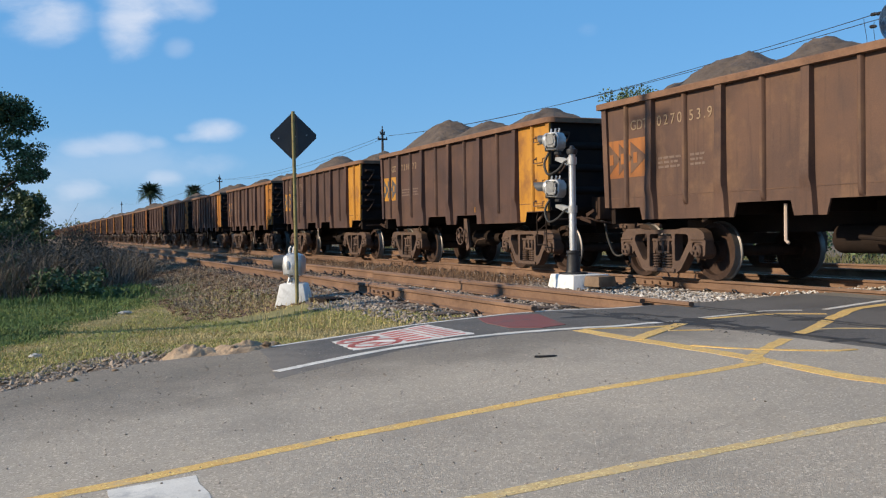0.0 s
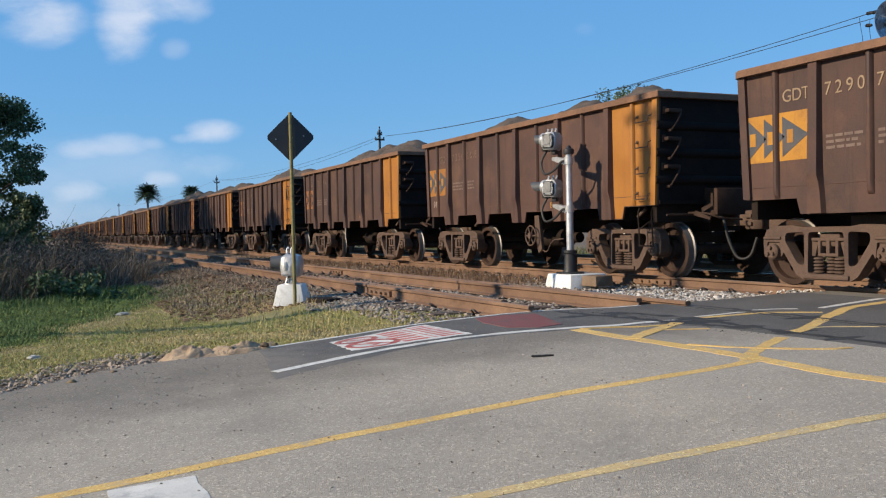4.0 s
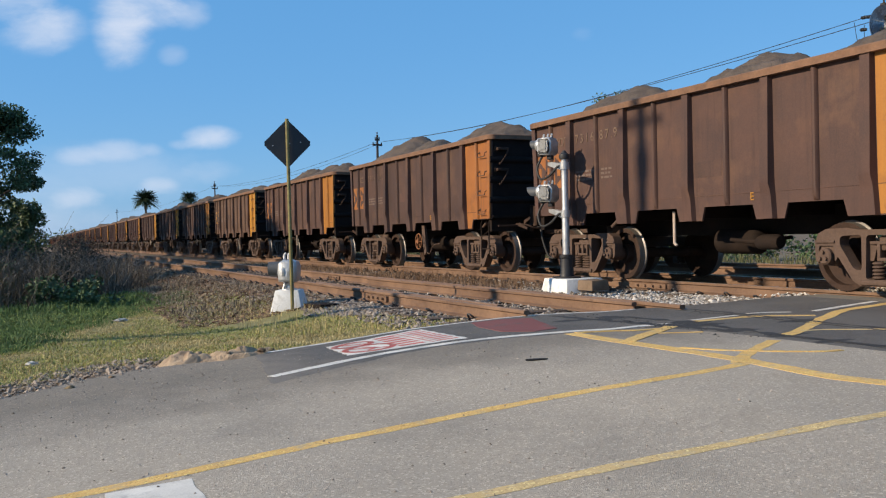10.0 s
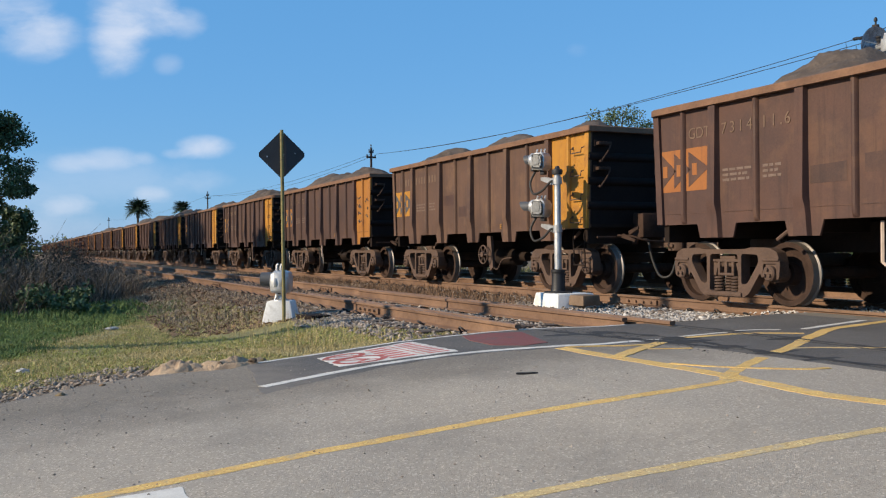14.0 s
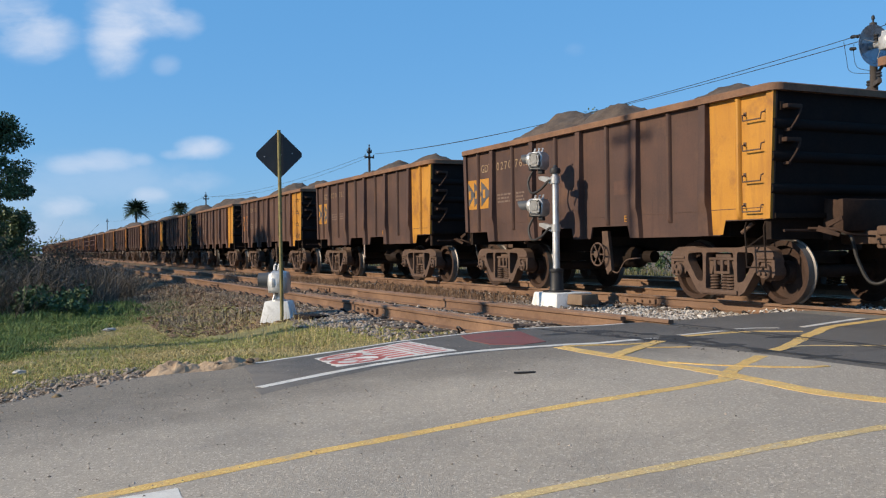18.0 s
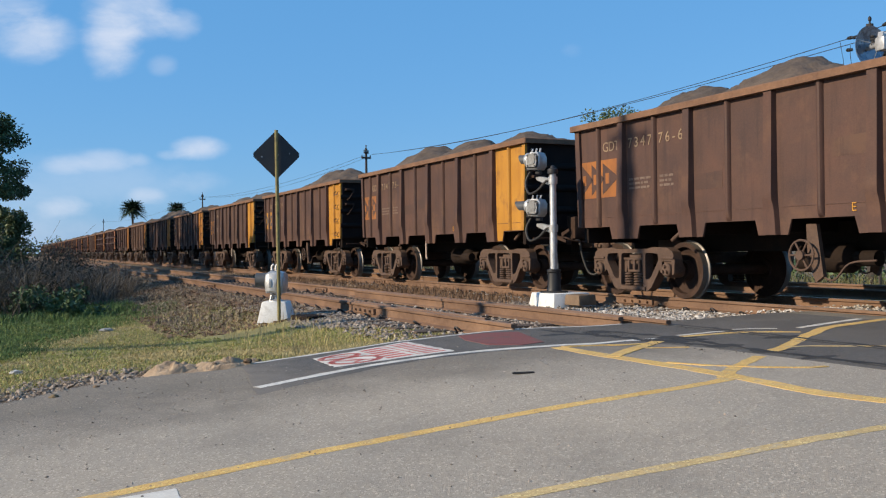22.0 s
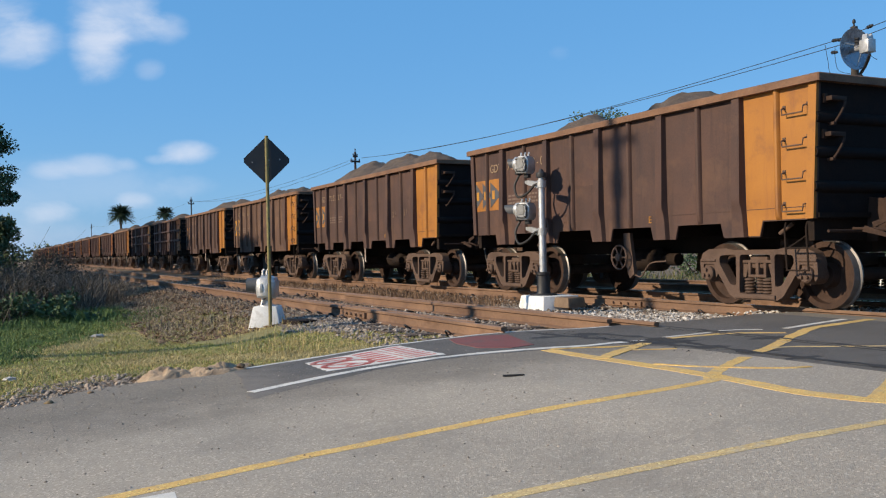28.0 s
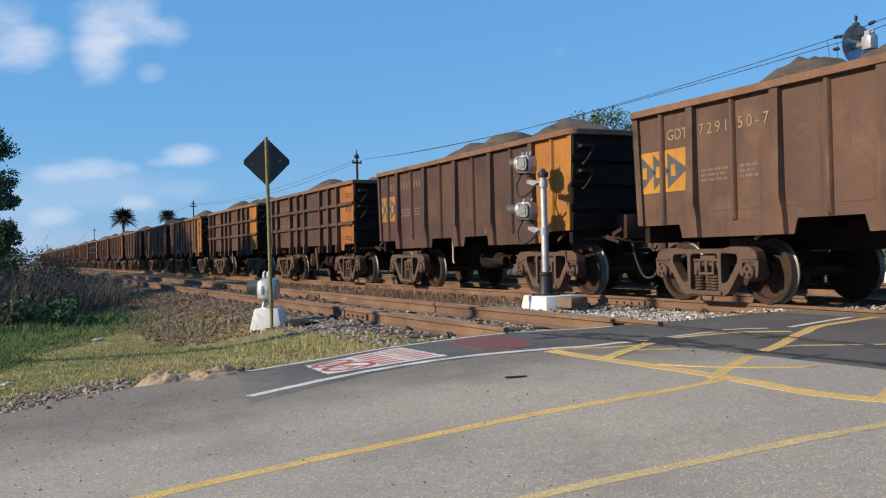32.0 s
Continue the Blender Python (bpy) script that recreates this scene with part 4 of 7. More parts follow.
def build_wagon(k, bk, with_ladder, steps, tiered=False):
    """One loaded ore wagon with all its parts, standing on its own origin at rail level."""
    w = thing("ore_wagon", "rust-brown steel ore wagon heaped with iron ore", "freight wagon", group="wagons of the ore train")
    for turn in (Matrix.Identity(4), flip()):
        near = turn == Matrix.Identity(4)
        wall = put(w, "side_wall", k["side_wall"], turn, BROWN[0])
        for x in WIDE_RIBS:
            put(w, "rib", k["wide_rib"], turn @ pose(x, -SIDE, 0), BROWN[0])
        for x in THIN_RIBS[::2] if tiered else THIN_RIBS:
            put(w, "rib", k["thin_rib"], turn @ pose(x, -SIDE, 0), BROWN[0])["end"] = x == 3.80
        if tiered:
            for z in (2.27, 1.72):
                put(w, "stiffener", k["stiffener"], turn @ pose(0, 0, z), BROWN[0])
        put(w, "corner_post", k["corner_post"], turn @ pose(0, -SIDE, 0), BROWN[0])["end"] = True
        put(w, "corner_post", k["corner_post"], turn @ pose(0, -SIDE, 0) @ Matrix.Scale(-1, 4, (1, 0, 0)), BROWN[0])
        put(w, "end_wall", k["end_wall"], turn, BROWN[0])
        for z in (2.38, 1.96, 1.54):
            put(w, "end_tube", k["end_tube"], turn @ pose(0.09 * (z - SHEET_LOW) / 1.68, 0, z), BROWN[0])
        for i in range(steps):
            put(w, "end_step", k["end_step"], turn @ pose(4.36 + 0.09 * (2.6 - 0.43 * i - SHEET_LOW) / 1.68, -SIDE + 0.10, 2.60 - 0.43 * i))
        put(w, "coupler", k["coupler"], turn, label="rusty cast coupler")
        put(w, "draft_plate", k["draft_plate"], turn)
        put(w, "headstock", k["headstock"], turn)
        put(w, "uncoupling_lever", k["uncoupling_lever"], turn)
        put(w, "brake_hose", k["brake_hose"], turn, label="black rubber brake hose")
        put(w, "release_lever", k["lever"], turn @ pose(-2.1, -1.3, 0.9))
        put(w, "release_lever", k["lever"], turn @ pose(3.62, -1.2, 0.98))
        panel = put(w, "paint_panel", k["end_panel"], turn, YELLOWS[0], "faded yellow painted end panel")
        panel["end"] = True
        logo = put(w, "logo_panel", k["logo_panel"], turn, YELLOWS[0], "yellow panel with three dark arrowheads")
        logo["logo"] = True
        put(logo, "logo", k["logo"], None, label="three dark blue arrowheads")
        for x in (-4.27, -3.96, -3.62):
            put(logo, "logo_mark", k["logo_mark"], pose(x, 0, 1.855), YELLOWS[0])
        put(w, "weld_seam", k["seam"], turn, BROWN[0])
        put(w, "small_lettering", k["lettering"], turn, label="rows of small faded lettering")
        put(w, "small_lettering", k["figures"], turn, label="rows of small faded lettering")
        if with_ladder:
            for z in (2.46, 2.06, 1.65, 1.25):
                put(panel, "grab_iron", k["rung"], pose(4.08 + 0.02 * (z - 1.2), -SIDE, z))
            put(w, "stirrup_ladder", k["stirrup"], turn @ pose(3.86, -SIDE + 0.05, 1.12))
            put(w, "brake_bracket", k["brake_bracket"], turn @ pose(0.44, -1.32, 0.72))
            put(w, "brake_wheel", k["brake_wheel"], turn @ pose(0.44, -1.36, 0.68), BOGIE, label="spoked hand brake wheel")
        else:
            put(w, "brake_hanger", k["hanger"], turn)
            put(w, "brake_cylinder", k["brake_cylinder"], turn)
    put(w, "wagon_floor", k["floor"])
    put(w, "centre_sill", k["sill"], label="near-black centre sill")
    for x in (-3.19, 3.19):
        put(w, "body_bolster", k["bolster"], pose(x, 0, 0))
    for x in (-1.57, 0, 1.57):
        put(w, "cross_bearer", k["bearer"], pose(x, 0, 0))
    put(w, "air_tank", k["air_tank"])
    put(w, "top_rim", k["rim"], label="dusty worn top rim")
    for x in (-3.19, 3.19):
        b = put(w, "bogie", bk["bolster"], pose(x, 0, 0), label="four-wheeled cast steel bogie")
        for s in (-1, 1):
            put(b, "side_frame", bk["side_frame"], pose(0, s * 1.14, 0, 0, 0, 0 if s < 0 else 180))
            for ax in (-0.875, 0.875):
                put(b, "axle_box", bk["axle_box"], pose(ax, s * 1.10, 0, 0, 0, 0 if s < 0 else 180))
            for sx in (-0.165, 0.0, 0.165):
                put(b, "coil_spring", bk["spring"], pose(sx, s * (1.10 if sx == 0.0 else 1.15), 0) @ Matrix.Diagonal((0.86, 0.86, 1, 1)))
        for ax in (-0.875, 0.875):
            put(b, "wheelset", bk["wheelset"], pose(ax, 0, R_WHEEL), label="rusty wheels with bright worn treads on one axle")
    return w


def letter(w, words, x, z, size, paint=None):
    put(w, "painted_character", TEXTS[words, size], pose(x, -SIDE - 0.006, z), paint, label="cream stencilled character")


def build_train():
    plain, deep, bk = wagon_meshes(False), wagon_meshes(True), bogie_meshes()
    tiers = tier_meshes(plain)
    round_rim = rim_mesh(0.17, 5)
    bm = bmesh.new()
    prism(bm, [(0.0, 2.38), (0.08, 2.38), (0.08, 2.545), (0.0, 2.545)], "y", -SIDE - 0.006, -SIDE - 0.002)
    bar = finish("painted_character", bm, LETTER, None)
    bm = bmesh.new()
    prism(bm, [(0.0, 0.0), (0.55, 0.0), (0.55, 0.24), (0.0, 0.22)], "y", -SIDE - 0.003, -SIDE + 0.002)
    patch_mesh = finish("faded_patch", bm, BROWN[2], None)
    loads = [load_mesh(i) for i in range(9)]
    kinds = {}
    for lad in (False, True):
        for sk in (False, True):
            for steps in (2, 3):
                kinds[lad, sk, steps] = None
    train = []
    for n in range(FIRST, LAST):
        lad = n % 2 == 0
        sk = n in SKIRTED or (n > 20 and n % 5 < 2)
        steps = 3 if n in (-1, 0, 1, 2, 11, 25, 30) else 2
        if n in TIERED:
            w = build_wagon(tiers, bk, lad, steps, True)
        elif kinds[lad, sk, steps] is None:
            kinds[lad, sk, steps] = w = build_wagon(deep if sk else plain, bk, lad, steps)
        else:
            w = copy_thing(kinds[lad, sk, steps], Matrix.Identity(4))
            # the copy sheds what belongs to the first one alone
            for o in [c for c in w.children if c.name.startswith(("painted_character", "faded_patch", "ore_load", "chalk", "graffiti"))]:
                bpy.data.objects.remove(o)
        rnd = random.Random(n + 40)
        hue = BROWN[HUES.get(n, rnd.choice((0, 0, 1, 1, 2)))]
        end_paint = YELLOWS[ENDS.get(n, rnd.choice((1, 2, 2)))]
        logo_paint = (*YELLOWS, hue)[LOGOS.get(n, rnd.choice((1, 2, 3)))]
        for o in w.children:
            if o.name.split(".")[0] in ("side_wall", "rib", "corner_post", "weld_seam", "stiffener"):
                o.material_slots[0].material = end_paint if o.get("end") else hue
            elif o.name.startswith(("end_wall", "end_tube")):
                # end plates and tubes take the colour darkened for their shade
                o.material_slots[0].material = END_SHADE
            elif o.name.startswith("top_rim"):
                o.data = round_rim if n in ROUNDED or n > 20 and n % 3 == 0 else plain["rim"]
            elif o.name.startswith("brake_wheel"):
                o.material_slots[0].material = ORANGE_RUST if n in (4, 6) else BOGIE
            elif o.name.startswith("paint_panel"):
                o.material_slots[0].material = end_paint
            elif o.name.startswith("logo_panel"):
                o.material_slots[0].material = logo_paint
                for c in o.children:
                    c.material_slots[0].link = "OBJECT"
                    mark = c.name.startswith("logo_mark")
                    if LOGOS.get(n, 2) >= 2:
                        c.material_slots[0].material = YELLOWS[2] if mark else hue
                    else:
                        c.material_slots[0].material = YELLOWS[0] if mark else LOGO_BLUE
        for x0 in rnd.sample((0.12, 0.95, -0.66, -1.46), rnd.choice((0, 1, 2))):
            z0 = rnd.uniform(1.42, 1.9)
            put(w, "faded_patch", patch_mesh, pose(x0, 0, z0), BROWN[1] if hue is not BROWN[1] else BROWN[0], "rectangle of faded repainted steel")
        put(w, "ore_load", load_mesh(n + 20, CRESTS[n]) if n in CRESTS else loads[rnd.randrange(9)], label="heaped dark brown iron ore")
        if n in NUMBERS:
            for words, x in zip(NUMBERS[n].split(), (-3.70, -3.02, -2.27)):
                for c in words:
                    letter(w, c, x, 2.38, 0.225, LETTER if n < 2 or n > 9 else LETTER_WORN)
                    x += 0.075 if c == "." else 0.125 if c == "-" else 0.162
        else:
            for x0, count in ((-3.68, 3), (-3.02, 4), (-2.26, 3)):
                for i in range(count):
                    put(w, "painted_character", bar, pose(x0 + 0.16 * i, 0, 0), LETTER_WORN)
        letter(w, "E", 1.22, 1.20, 0.15, YELLOWS[0])
        if n == 4:
            bm = bmesh.new()
            loft(bm, [[(4.02 + r0 * math.cos(a) * (1 + 0.4 * noise.noise(Vector((a, z * 9, 1)))), -SIDE - 0.085 + 0.03 * math.sin(a), z) for a in [2 * math.pi * i / 10 for i in range(10)]] for r0, z in ((0.02, 2.46), (0.05, 2.42), (0.075, 2.36), (0.06, 2.29), (0.065, 2.22), (0.03, 2.12), (0.012, 2.06))])
            part("rag", bm, CABLE, w, "black torn rag caught on a rung")
        if n == 9:
            for k, (x, z) in enumerate(((3.32, 2.28), (3.34, 2.05), (3.33, 1.85), (3.36, 1.62), (3.95, 2.2), (3.98, 1.72), (4.1, 1.95))):
                r = random.Random(k)
                bm = bmesh.new()
                line = [(x + 0.045 * i + r.uniform(-0.02, 0.02), -SIDE - 0.009, z + r.uniform(-0.07, 0.07)) for i in range(7)]
                tube(bm, line, 0.011, 4)
                part("graffiti_scrawl", bm, LOGO_BLUE, w, "dark scrawled graffiti stroke")
        for k, x, z, size in ((2, -4.12, 1.36, 0.22), ) if n == 2 else ((17, 2.45, 1.72, 0.22), (17, 1.75, 1.70, 0.22)) if n == 17 else ():
            put(w, "chalk_mark", TEXTS["16" if k == 2 else "31", 0.22], pose(x, -SIDE - 0.006, z), CHALK if k == 2 else LETTER_WORN, "faint chalk figures")
        tint = ("dark rust-brown", "rust-brown", "pale ochre-brown")[BROWN.index(hue)]
        ends = ("yellow", "orange", "rusty orange")[YELLOWS.index(end_paint)]
        w["label"] = "%s ore wagon, %s end panel%s, heaped full" % (tint, ends, " and rungs" if lad else "")
        w.matrix_basis = pose(travelled(0) - n * PITCH + SLACK.get(n, 0.0), TRAIN_Y, 0)
        train.append((n, w))
    return train


ROUNDED = (0, 1, 4, 5, 6, 7, 10, 11, 18, 19)
# how far the couplers let each wagon stand off its even place
SLACK = {1: 0.04, 3: -0.04, 4: -0.06, 5: -0.06, 6: -0.08, 7: -0.03, 8: -0.06, 9: 0.02, 10: 0.045, 11: 0.05, 12: 0.06, 13: 0.08, 14: 0.04, 15: 0.11, 16: 0.0, 17: 0.1, 18: 0.05, 19: 0.075}
TIERED = (20, 21, 27)
SKIRTED = (-1, 0, 1, 10, 11, 18, 19)
ENDS = {-2: 0, -1: 0, 0: 0, 1: 0, 2: 1, 3: 1, 4: 1, 5: 1, 6: 2, 7: 1, 8: 0, 9: 1, 10: 0, 11: 0, 12: 0, 13: 0, 14: 0, 15: 0, 16: 1, 17: 1, 18: 1, 19: 1}
LOGOS = {-1: 2, 0: 0, 1: 0, 2: 1, 3: 2, 4: 2, 5: 2, 6: 2, 7: 2, 8: 0, 9: 1, 10: 0, 11: 0, 12: 2, 13: 2, 14: 0, 16: 1, 17: 1, 18: 0, 19: 1}
HUES = {15: 0, 16: 0, 17: 0, 14: 1, 12: 1, 13: 1, -1: 2, 0: 0, 1: 0, 2: 1, 3: 0, 4: 0, 18: 2, 10: 0, 11: 0}
# crests of the heaped ore: place along the wagon and height over the rail
CRESTS = {-1: [(-2.65, 3.51), (-1.1, 3.45), (1.6, 3.25)], 0: [(-3.05, 3.74), (-0.7, 3.46), (1.92, 3.45)], 1: [(-1.55, 3.51), (2.6, 3.34)], 2: [(-2.4, 3.4), (0.4, 3.36), (2.5, 3.3)],
          3: [(-1.75, 3.47), (0.6, 3.45), (1.85, 3.47)], 4: [(-3.2, 3.3), (-0.35, 3.54), (2.3, 3.31)], 5: [(-3.05, 3.5), (0.06, 3.46), (2.34, 3.36)],
          6: [(-3.0, 3.64), (-1.3, 3.42), (2.35, 3.47)], 7: [(-2.2, 3.49), (0.4, 3.43), (1.75, 3.4)], 8: [(-3.7, 3.45), (-0.3, 3.41), (2.3, 3.35)],
          9: [(-2.7, 3.48), (-1.7, 3.44), (-0.1, 3.4), (0.8, 3.42)], 10: [(-2.33, 3.58), (-0.7, 3.44), (2.09, 3.35)], 11: [(-3.0, 3.3), (-1.24, 3.39), (1.6, 3.35)],
          12: [(-3.04, 3.44), (-0.8, 3.45), (2.1, 3.36)], 13: [(-2.4, 3.53), (-0.07, 3.43), (2.06, 3.41)], 14: [(-0.9, 3.42), (0.45, 3.53), (1.5, 3.51)],
          15: [(-2.6, 3.43), (1.6, 3.41)], 16: [(-2.06, 3.33), (0.72, 3.37)], 17: [(-2.9, 3.6), (-0.44, 3.58), (1.03, 3.5)], 18: [(-2.3, 3.41), (-0.9, 3.35), (0.6, 3.3)],
          19: [(-1.5, 3.41), (0.2, 3.43), (2.4, 3.4)]}
train = build_train()

# ---- road markings ----
def marking(name, material, pts, width, label, lift=0.0015, rough_edge=0.014, seed=0):
    """A painted stripe along plan points, laid on the road, with slightly worn edges."""
    line = curve_pts([(x, y, 0) for x, y in pts], max(4, int(72 / len(pts))))
    v, f = [], []
    for i, p in enumerate(line):
        d = (line[min(i + 1, len(line) - 1)] - line[max(i - 1, 0)]).normalized()
        nrm = Vector((-d.y, d.x, 0))
        for s in (-1, 1):
            q = p + nrm * s * (width / 2 + rough_edge * noise.noise(Vector((p.x * 6, p.y * 6, seed + s))))
            v.append((q.x, q.y, road_z(q.y) + lift + 0.0002 * (seed % 5)))
    m = len(v)
    v += [(x, y, z - 0.012) for x, y, z in v]
    for i in range(len(line) - 1):
        a, b = 2 * i, 2 * i + 2
        f += [(a, a + 1, b + 1, b), (a, b, b + m, a + m), (b + 1, a + 1, a + 1 + m, b + 1 + m)]
    for a in (0, m - 2):
        f.append((a, a + 1, a + 1 + m, a + m) if a else (a + 1, a, a + m, a + 1 + m))
    return tagged(new(name, raw_mesh(name, v, f, material, False)), label, "road marking", kind="structure")


WORN_YELLOW = surface("worn_yellow_road_paint", (0.50, 0.35, 0.15), (0.62, 0.44, 0.21), rough=0.85, scale=5, bump=0.3, grain=100, spot=(0.40, 0.345, 0.265), spot_amount=0.8, spot_scale=9, speck=0.45, depth=0.004)
marking("edge_line", WHITE_LINE, [(-6.71, 1.66), (-6.84, 2.01), (-6.97, 2.42), (-7.05, 2.8), (-7.08, 3.3), (-7.07, 3.81), (-6.98, 4.3), (-6.87, 4.8), (-6.90, 5.13), (-6.88, 5.5)], 0.095, "worn white edge line along the road", lift=0.0044)
marking("edge_line", WHITE_LINE, [(-7.98, 1.78), (-8.05, 2.1), (-8.14, 2.72), (-8.25, 3.22), (-8.36, 3.87), (-8.44, 4.56), (-8.5, 5.05), (-8.44, 5.4), (-8.34, 5.78), (-8.36, 6.2)], 0.05, "thin white line on the kerb edge", lift=0.0044, seed=3)
marking("centre_line", YELLOW_LINE, [(-4.20, -1.5), (-4.26, -0.2), (-4.31, 0.4), (-4.40, 0.93), (-4.49, 1.53), (-4.54, 2.2), (-4.57, 2.81), (-4.56, 3.5), (-4.61, 4.11), (-4.66, 4.36)], 0.10, "worn yellow centre line")
marking("centre_line", WORN_YELLOW, [(-3.20, -2.0), (-3.21, 0.5), (-3.21, 1.8), (-3.19, 2.36), (-3.15, 2.94), (-3.11, 3.61), (-3.08, 4.45)], 0.085, "thin worn yellow centre line, half rubbed away", seed=2)
marking("hatch_line", YELLOW_LINE, [(-6.84, 4.38), (-6.2, 4.38), (-5.5, 4.41), (-4.9, 4.42), (-4.4, 4.39), (-3.95, 4.36), (-3.6, 4.43), (-3.2, 4.52), (-1.5, 4.6)], 0.135, "yellow cross line of the crossing box", seed=4)
marking("hatch_line", YELLOW_LINE, [(-4.68, 4.30), (-5.0, 4.70), (-5.41, 5.35)], 0.10, "yellow diagonal of the crossing box", seed=5)
marking("hatch_line", YELLOW_LINE, [(-3.53, 4.5), (-3.98, 5.26)], 0.11, "yellow diagonal of the crossing box", seed=6)
marking("hatch_line", YELLOW_LINE, [(-5.56, 5.60), (-5.80, 6.05), (-6.33, 6.84)], 0.11, "yellow diagonal of the crossing box", lift=0.0048, seed=6)
marking("hatch_line", YELLOW_LINE, [(-6.34, 6.86), (-6.47, 7.1), (-6.79, 7.64), (-6.97, 8.3), (-7.15, 9.0)], 0.12, "yellow curved line of the crossing box", lift=0.0048, seed=7)
marking("hatch_line", YELLOW_LINE, [(-6.02, 4.38), (-6.32, 4.80), (-6.70, 5.38)], 0.12, "yellow diagonal of the crossing box", lift=0.0044, seed=8)
marking("thin_line", YELLOW_LINE, [(-6.82, 4.42), (-6.73, 4.75), (-6.63, 4.97), (-6.62, 5.22)], 0.06, "thin yellow line on the asphalt", lift=0.0050, seed=9)
marking("thin_line", YELLOW_LINE, [(-6.34, 4.95), (-6.19, 5.3)], 0.045, "short thin yellow line on the asphalt", lift=0.0044, seed=9)
marking("thin_line", YELLOW_LINE, [(-5.49, 4.49), (-5.20, 4.64), (-4.92, 4.90), (-4.76, 5.10), (-4.71, 5.29)], 0.05, "thin yellow line on the asphalt", lift=0.0052, seed=10)
marking("thin_line", YELLOW_LINE, [(-5.80, 5.67), (-5.57, 5.62)], 0.06, "short thin yellow line on the asphalt", lift=0.0052, seed=12)
marking("thin_line", WORN_YELLOW, [(-5.73, 5.97), (-5.68, 6.2), (-5.46, 6.50), (-5.2, 6.9)], 0.05, "thin worn yellow line on the asphalt", lift=0.0052, seed=11)
marking("edge_line", WHITE_LINE, [(-7.01, 5.86), (-7.08, 6.34), (-7.10, 6.54)], 0.06, "short piece of white edge line", lift=0.0044, seed=12)
marking("edge_line", WHITE_LINE, [(-7.17, 6.72), (-7.13, 6.98), (-7.01, 7.16)], 0.05, "short piece of white edge line", lift=0.0044, seed=13)
marking("edge_line", WHITE_LINE, [(-6.94, 7.42), (-7.09, 7.90), (-7.34, 8.77)], 0.08, "white edge line near the track", lift=0.0044, seed=14)
marking("thin_line", YELLOW_LINE, [(-6.90, 5.84), (-6.92, 6.3), (-6.90, 6.6), (-6.78, 6.86), (-6.60, 7.06)], 0.10, "yellow line beside the white edge line", lift=0.0052, seed=15)
marking("stop_mark", WHITE_LINE, [(-4.22, 0.485), (-3.6, 0.485)], 0.37, "pale painted block beside the centre line", lift=0.0020, seed=16)
TAR = surface("black_tar", (0.02, 0.02, 0.02), (0.05, 0.048, 0.046), rough=0.8, scale=6, bump=0.5)
marking("rail_groove", TAR, [(-6.24, 5.52), (-5.6, 5.59), (-5.0, 5.60), (-4.4, 5.60), (-2.0, 5.55), (8.9, 5.55)], 0.03, "dark groove along the buried rail", lift=0.0056, rough_edge=0.035, seed=21)
marking("rail_groove", TAR, [(-7.95, 6.50), (-7.0, 6.52), (-6.2, 6.50), (-4.0, 6.5), (8.9, 6.5)], 0.028, "dark groove along the buried rail", lift=0.0056, rough_edge=0.035, seed=22)
marking("tar_seam", TAR, [(-8.3, 5.05), (-7.4, 5.25), (-6.7, 5.42), (-6.0, 5.55)], 0.12, "broken black tar seam in the asphalt", lift=0.004, rough_edge=0.12, seed=23)

marking("tar_seam", TAR, [(-7.7, 5.60), (-6.8, 5.70), (-5.6, 5.62), (-4.2, 5.68), (-2.5, 5.6)], 0.085, "broken black tar seam beside the rail", lift=0.0050, rough_edge=0.10, seed=24)
marking("tar_seam", TAR, [(-7.9, 6.64), (-7.0, 6.66), (-6.0, 6.62), (-4.5, 6.66)], 0.07, "broken black tar seam beside the rail", lift=0.0050, rough_edge=0.08, seed=27)


def tar_patch(x, y, rx, ry, seed):
    """A broken black patch with an uneven outline."""
    bm = bmesh.new()
    vs = []
    for i in range(26):
        a = 2 * math.pi * i / 26
        k = 1 + 0.55 * noise.noise(Vector((math.cos(a) * 1.7, math.sin(a) * 1.7, seed))) + 0.25 * noise.noise(Vector((math.cos(a) * 5, math.sin(a) * 5, seed)))
        px, py = x + rx * k * math.cos(a), y + ry * k * math.sin(a)
        vs.append(bm.verts.new((px, py, road_z(py) + 0.0040)))
    face = bm.faces.new(vs)
    for v in bmesh.ops.extrude_face_region(bm, geom=[face])["geom"]:
        if isinstance(v, bmesh.types.BMVert):
            v.co.z -= 0.012
    solid("tar_patch", bm, TAR, "broken black tar patch in the asphalt", "tar patch", kind="structure", smooth=None)


for k, (x, y, rx, ry) in enumerate(((-6.62, 5.62, 0.16, 0.22), (-6.9, 5.78, 0.14, 0.2), (-7.75, 4.95, 0.09, 0.14), (-7.76, 5.45, 0.12, 0.16), (-6.1, 5.62, 0.08, 0.2), (-7.35, 5.3, 0.1, 0.12), (-5.6, 5.66, 0.07, 0.18), (-6.35, 6.56, 0.08, 0.2), (-5.1, 5.64, 0.06, 0.2))):
    tar_patch(x, y, rx, ry, k * 3.1)


def sheet_on_road(poly, lift):
    bm = bmesh.new()
    vs = [bm.verts.new((x, y, road_z(y) + lift)) for x, y in poly]
    face = bm.faces.new(vs)
    bmesh.ops.extrude_face_region(bm, geom=[face])
    for vert in list(bm.verts)[len(vs):]:
        vert.co.z -= 0.012
    return bm


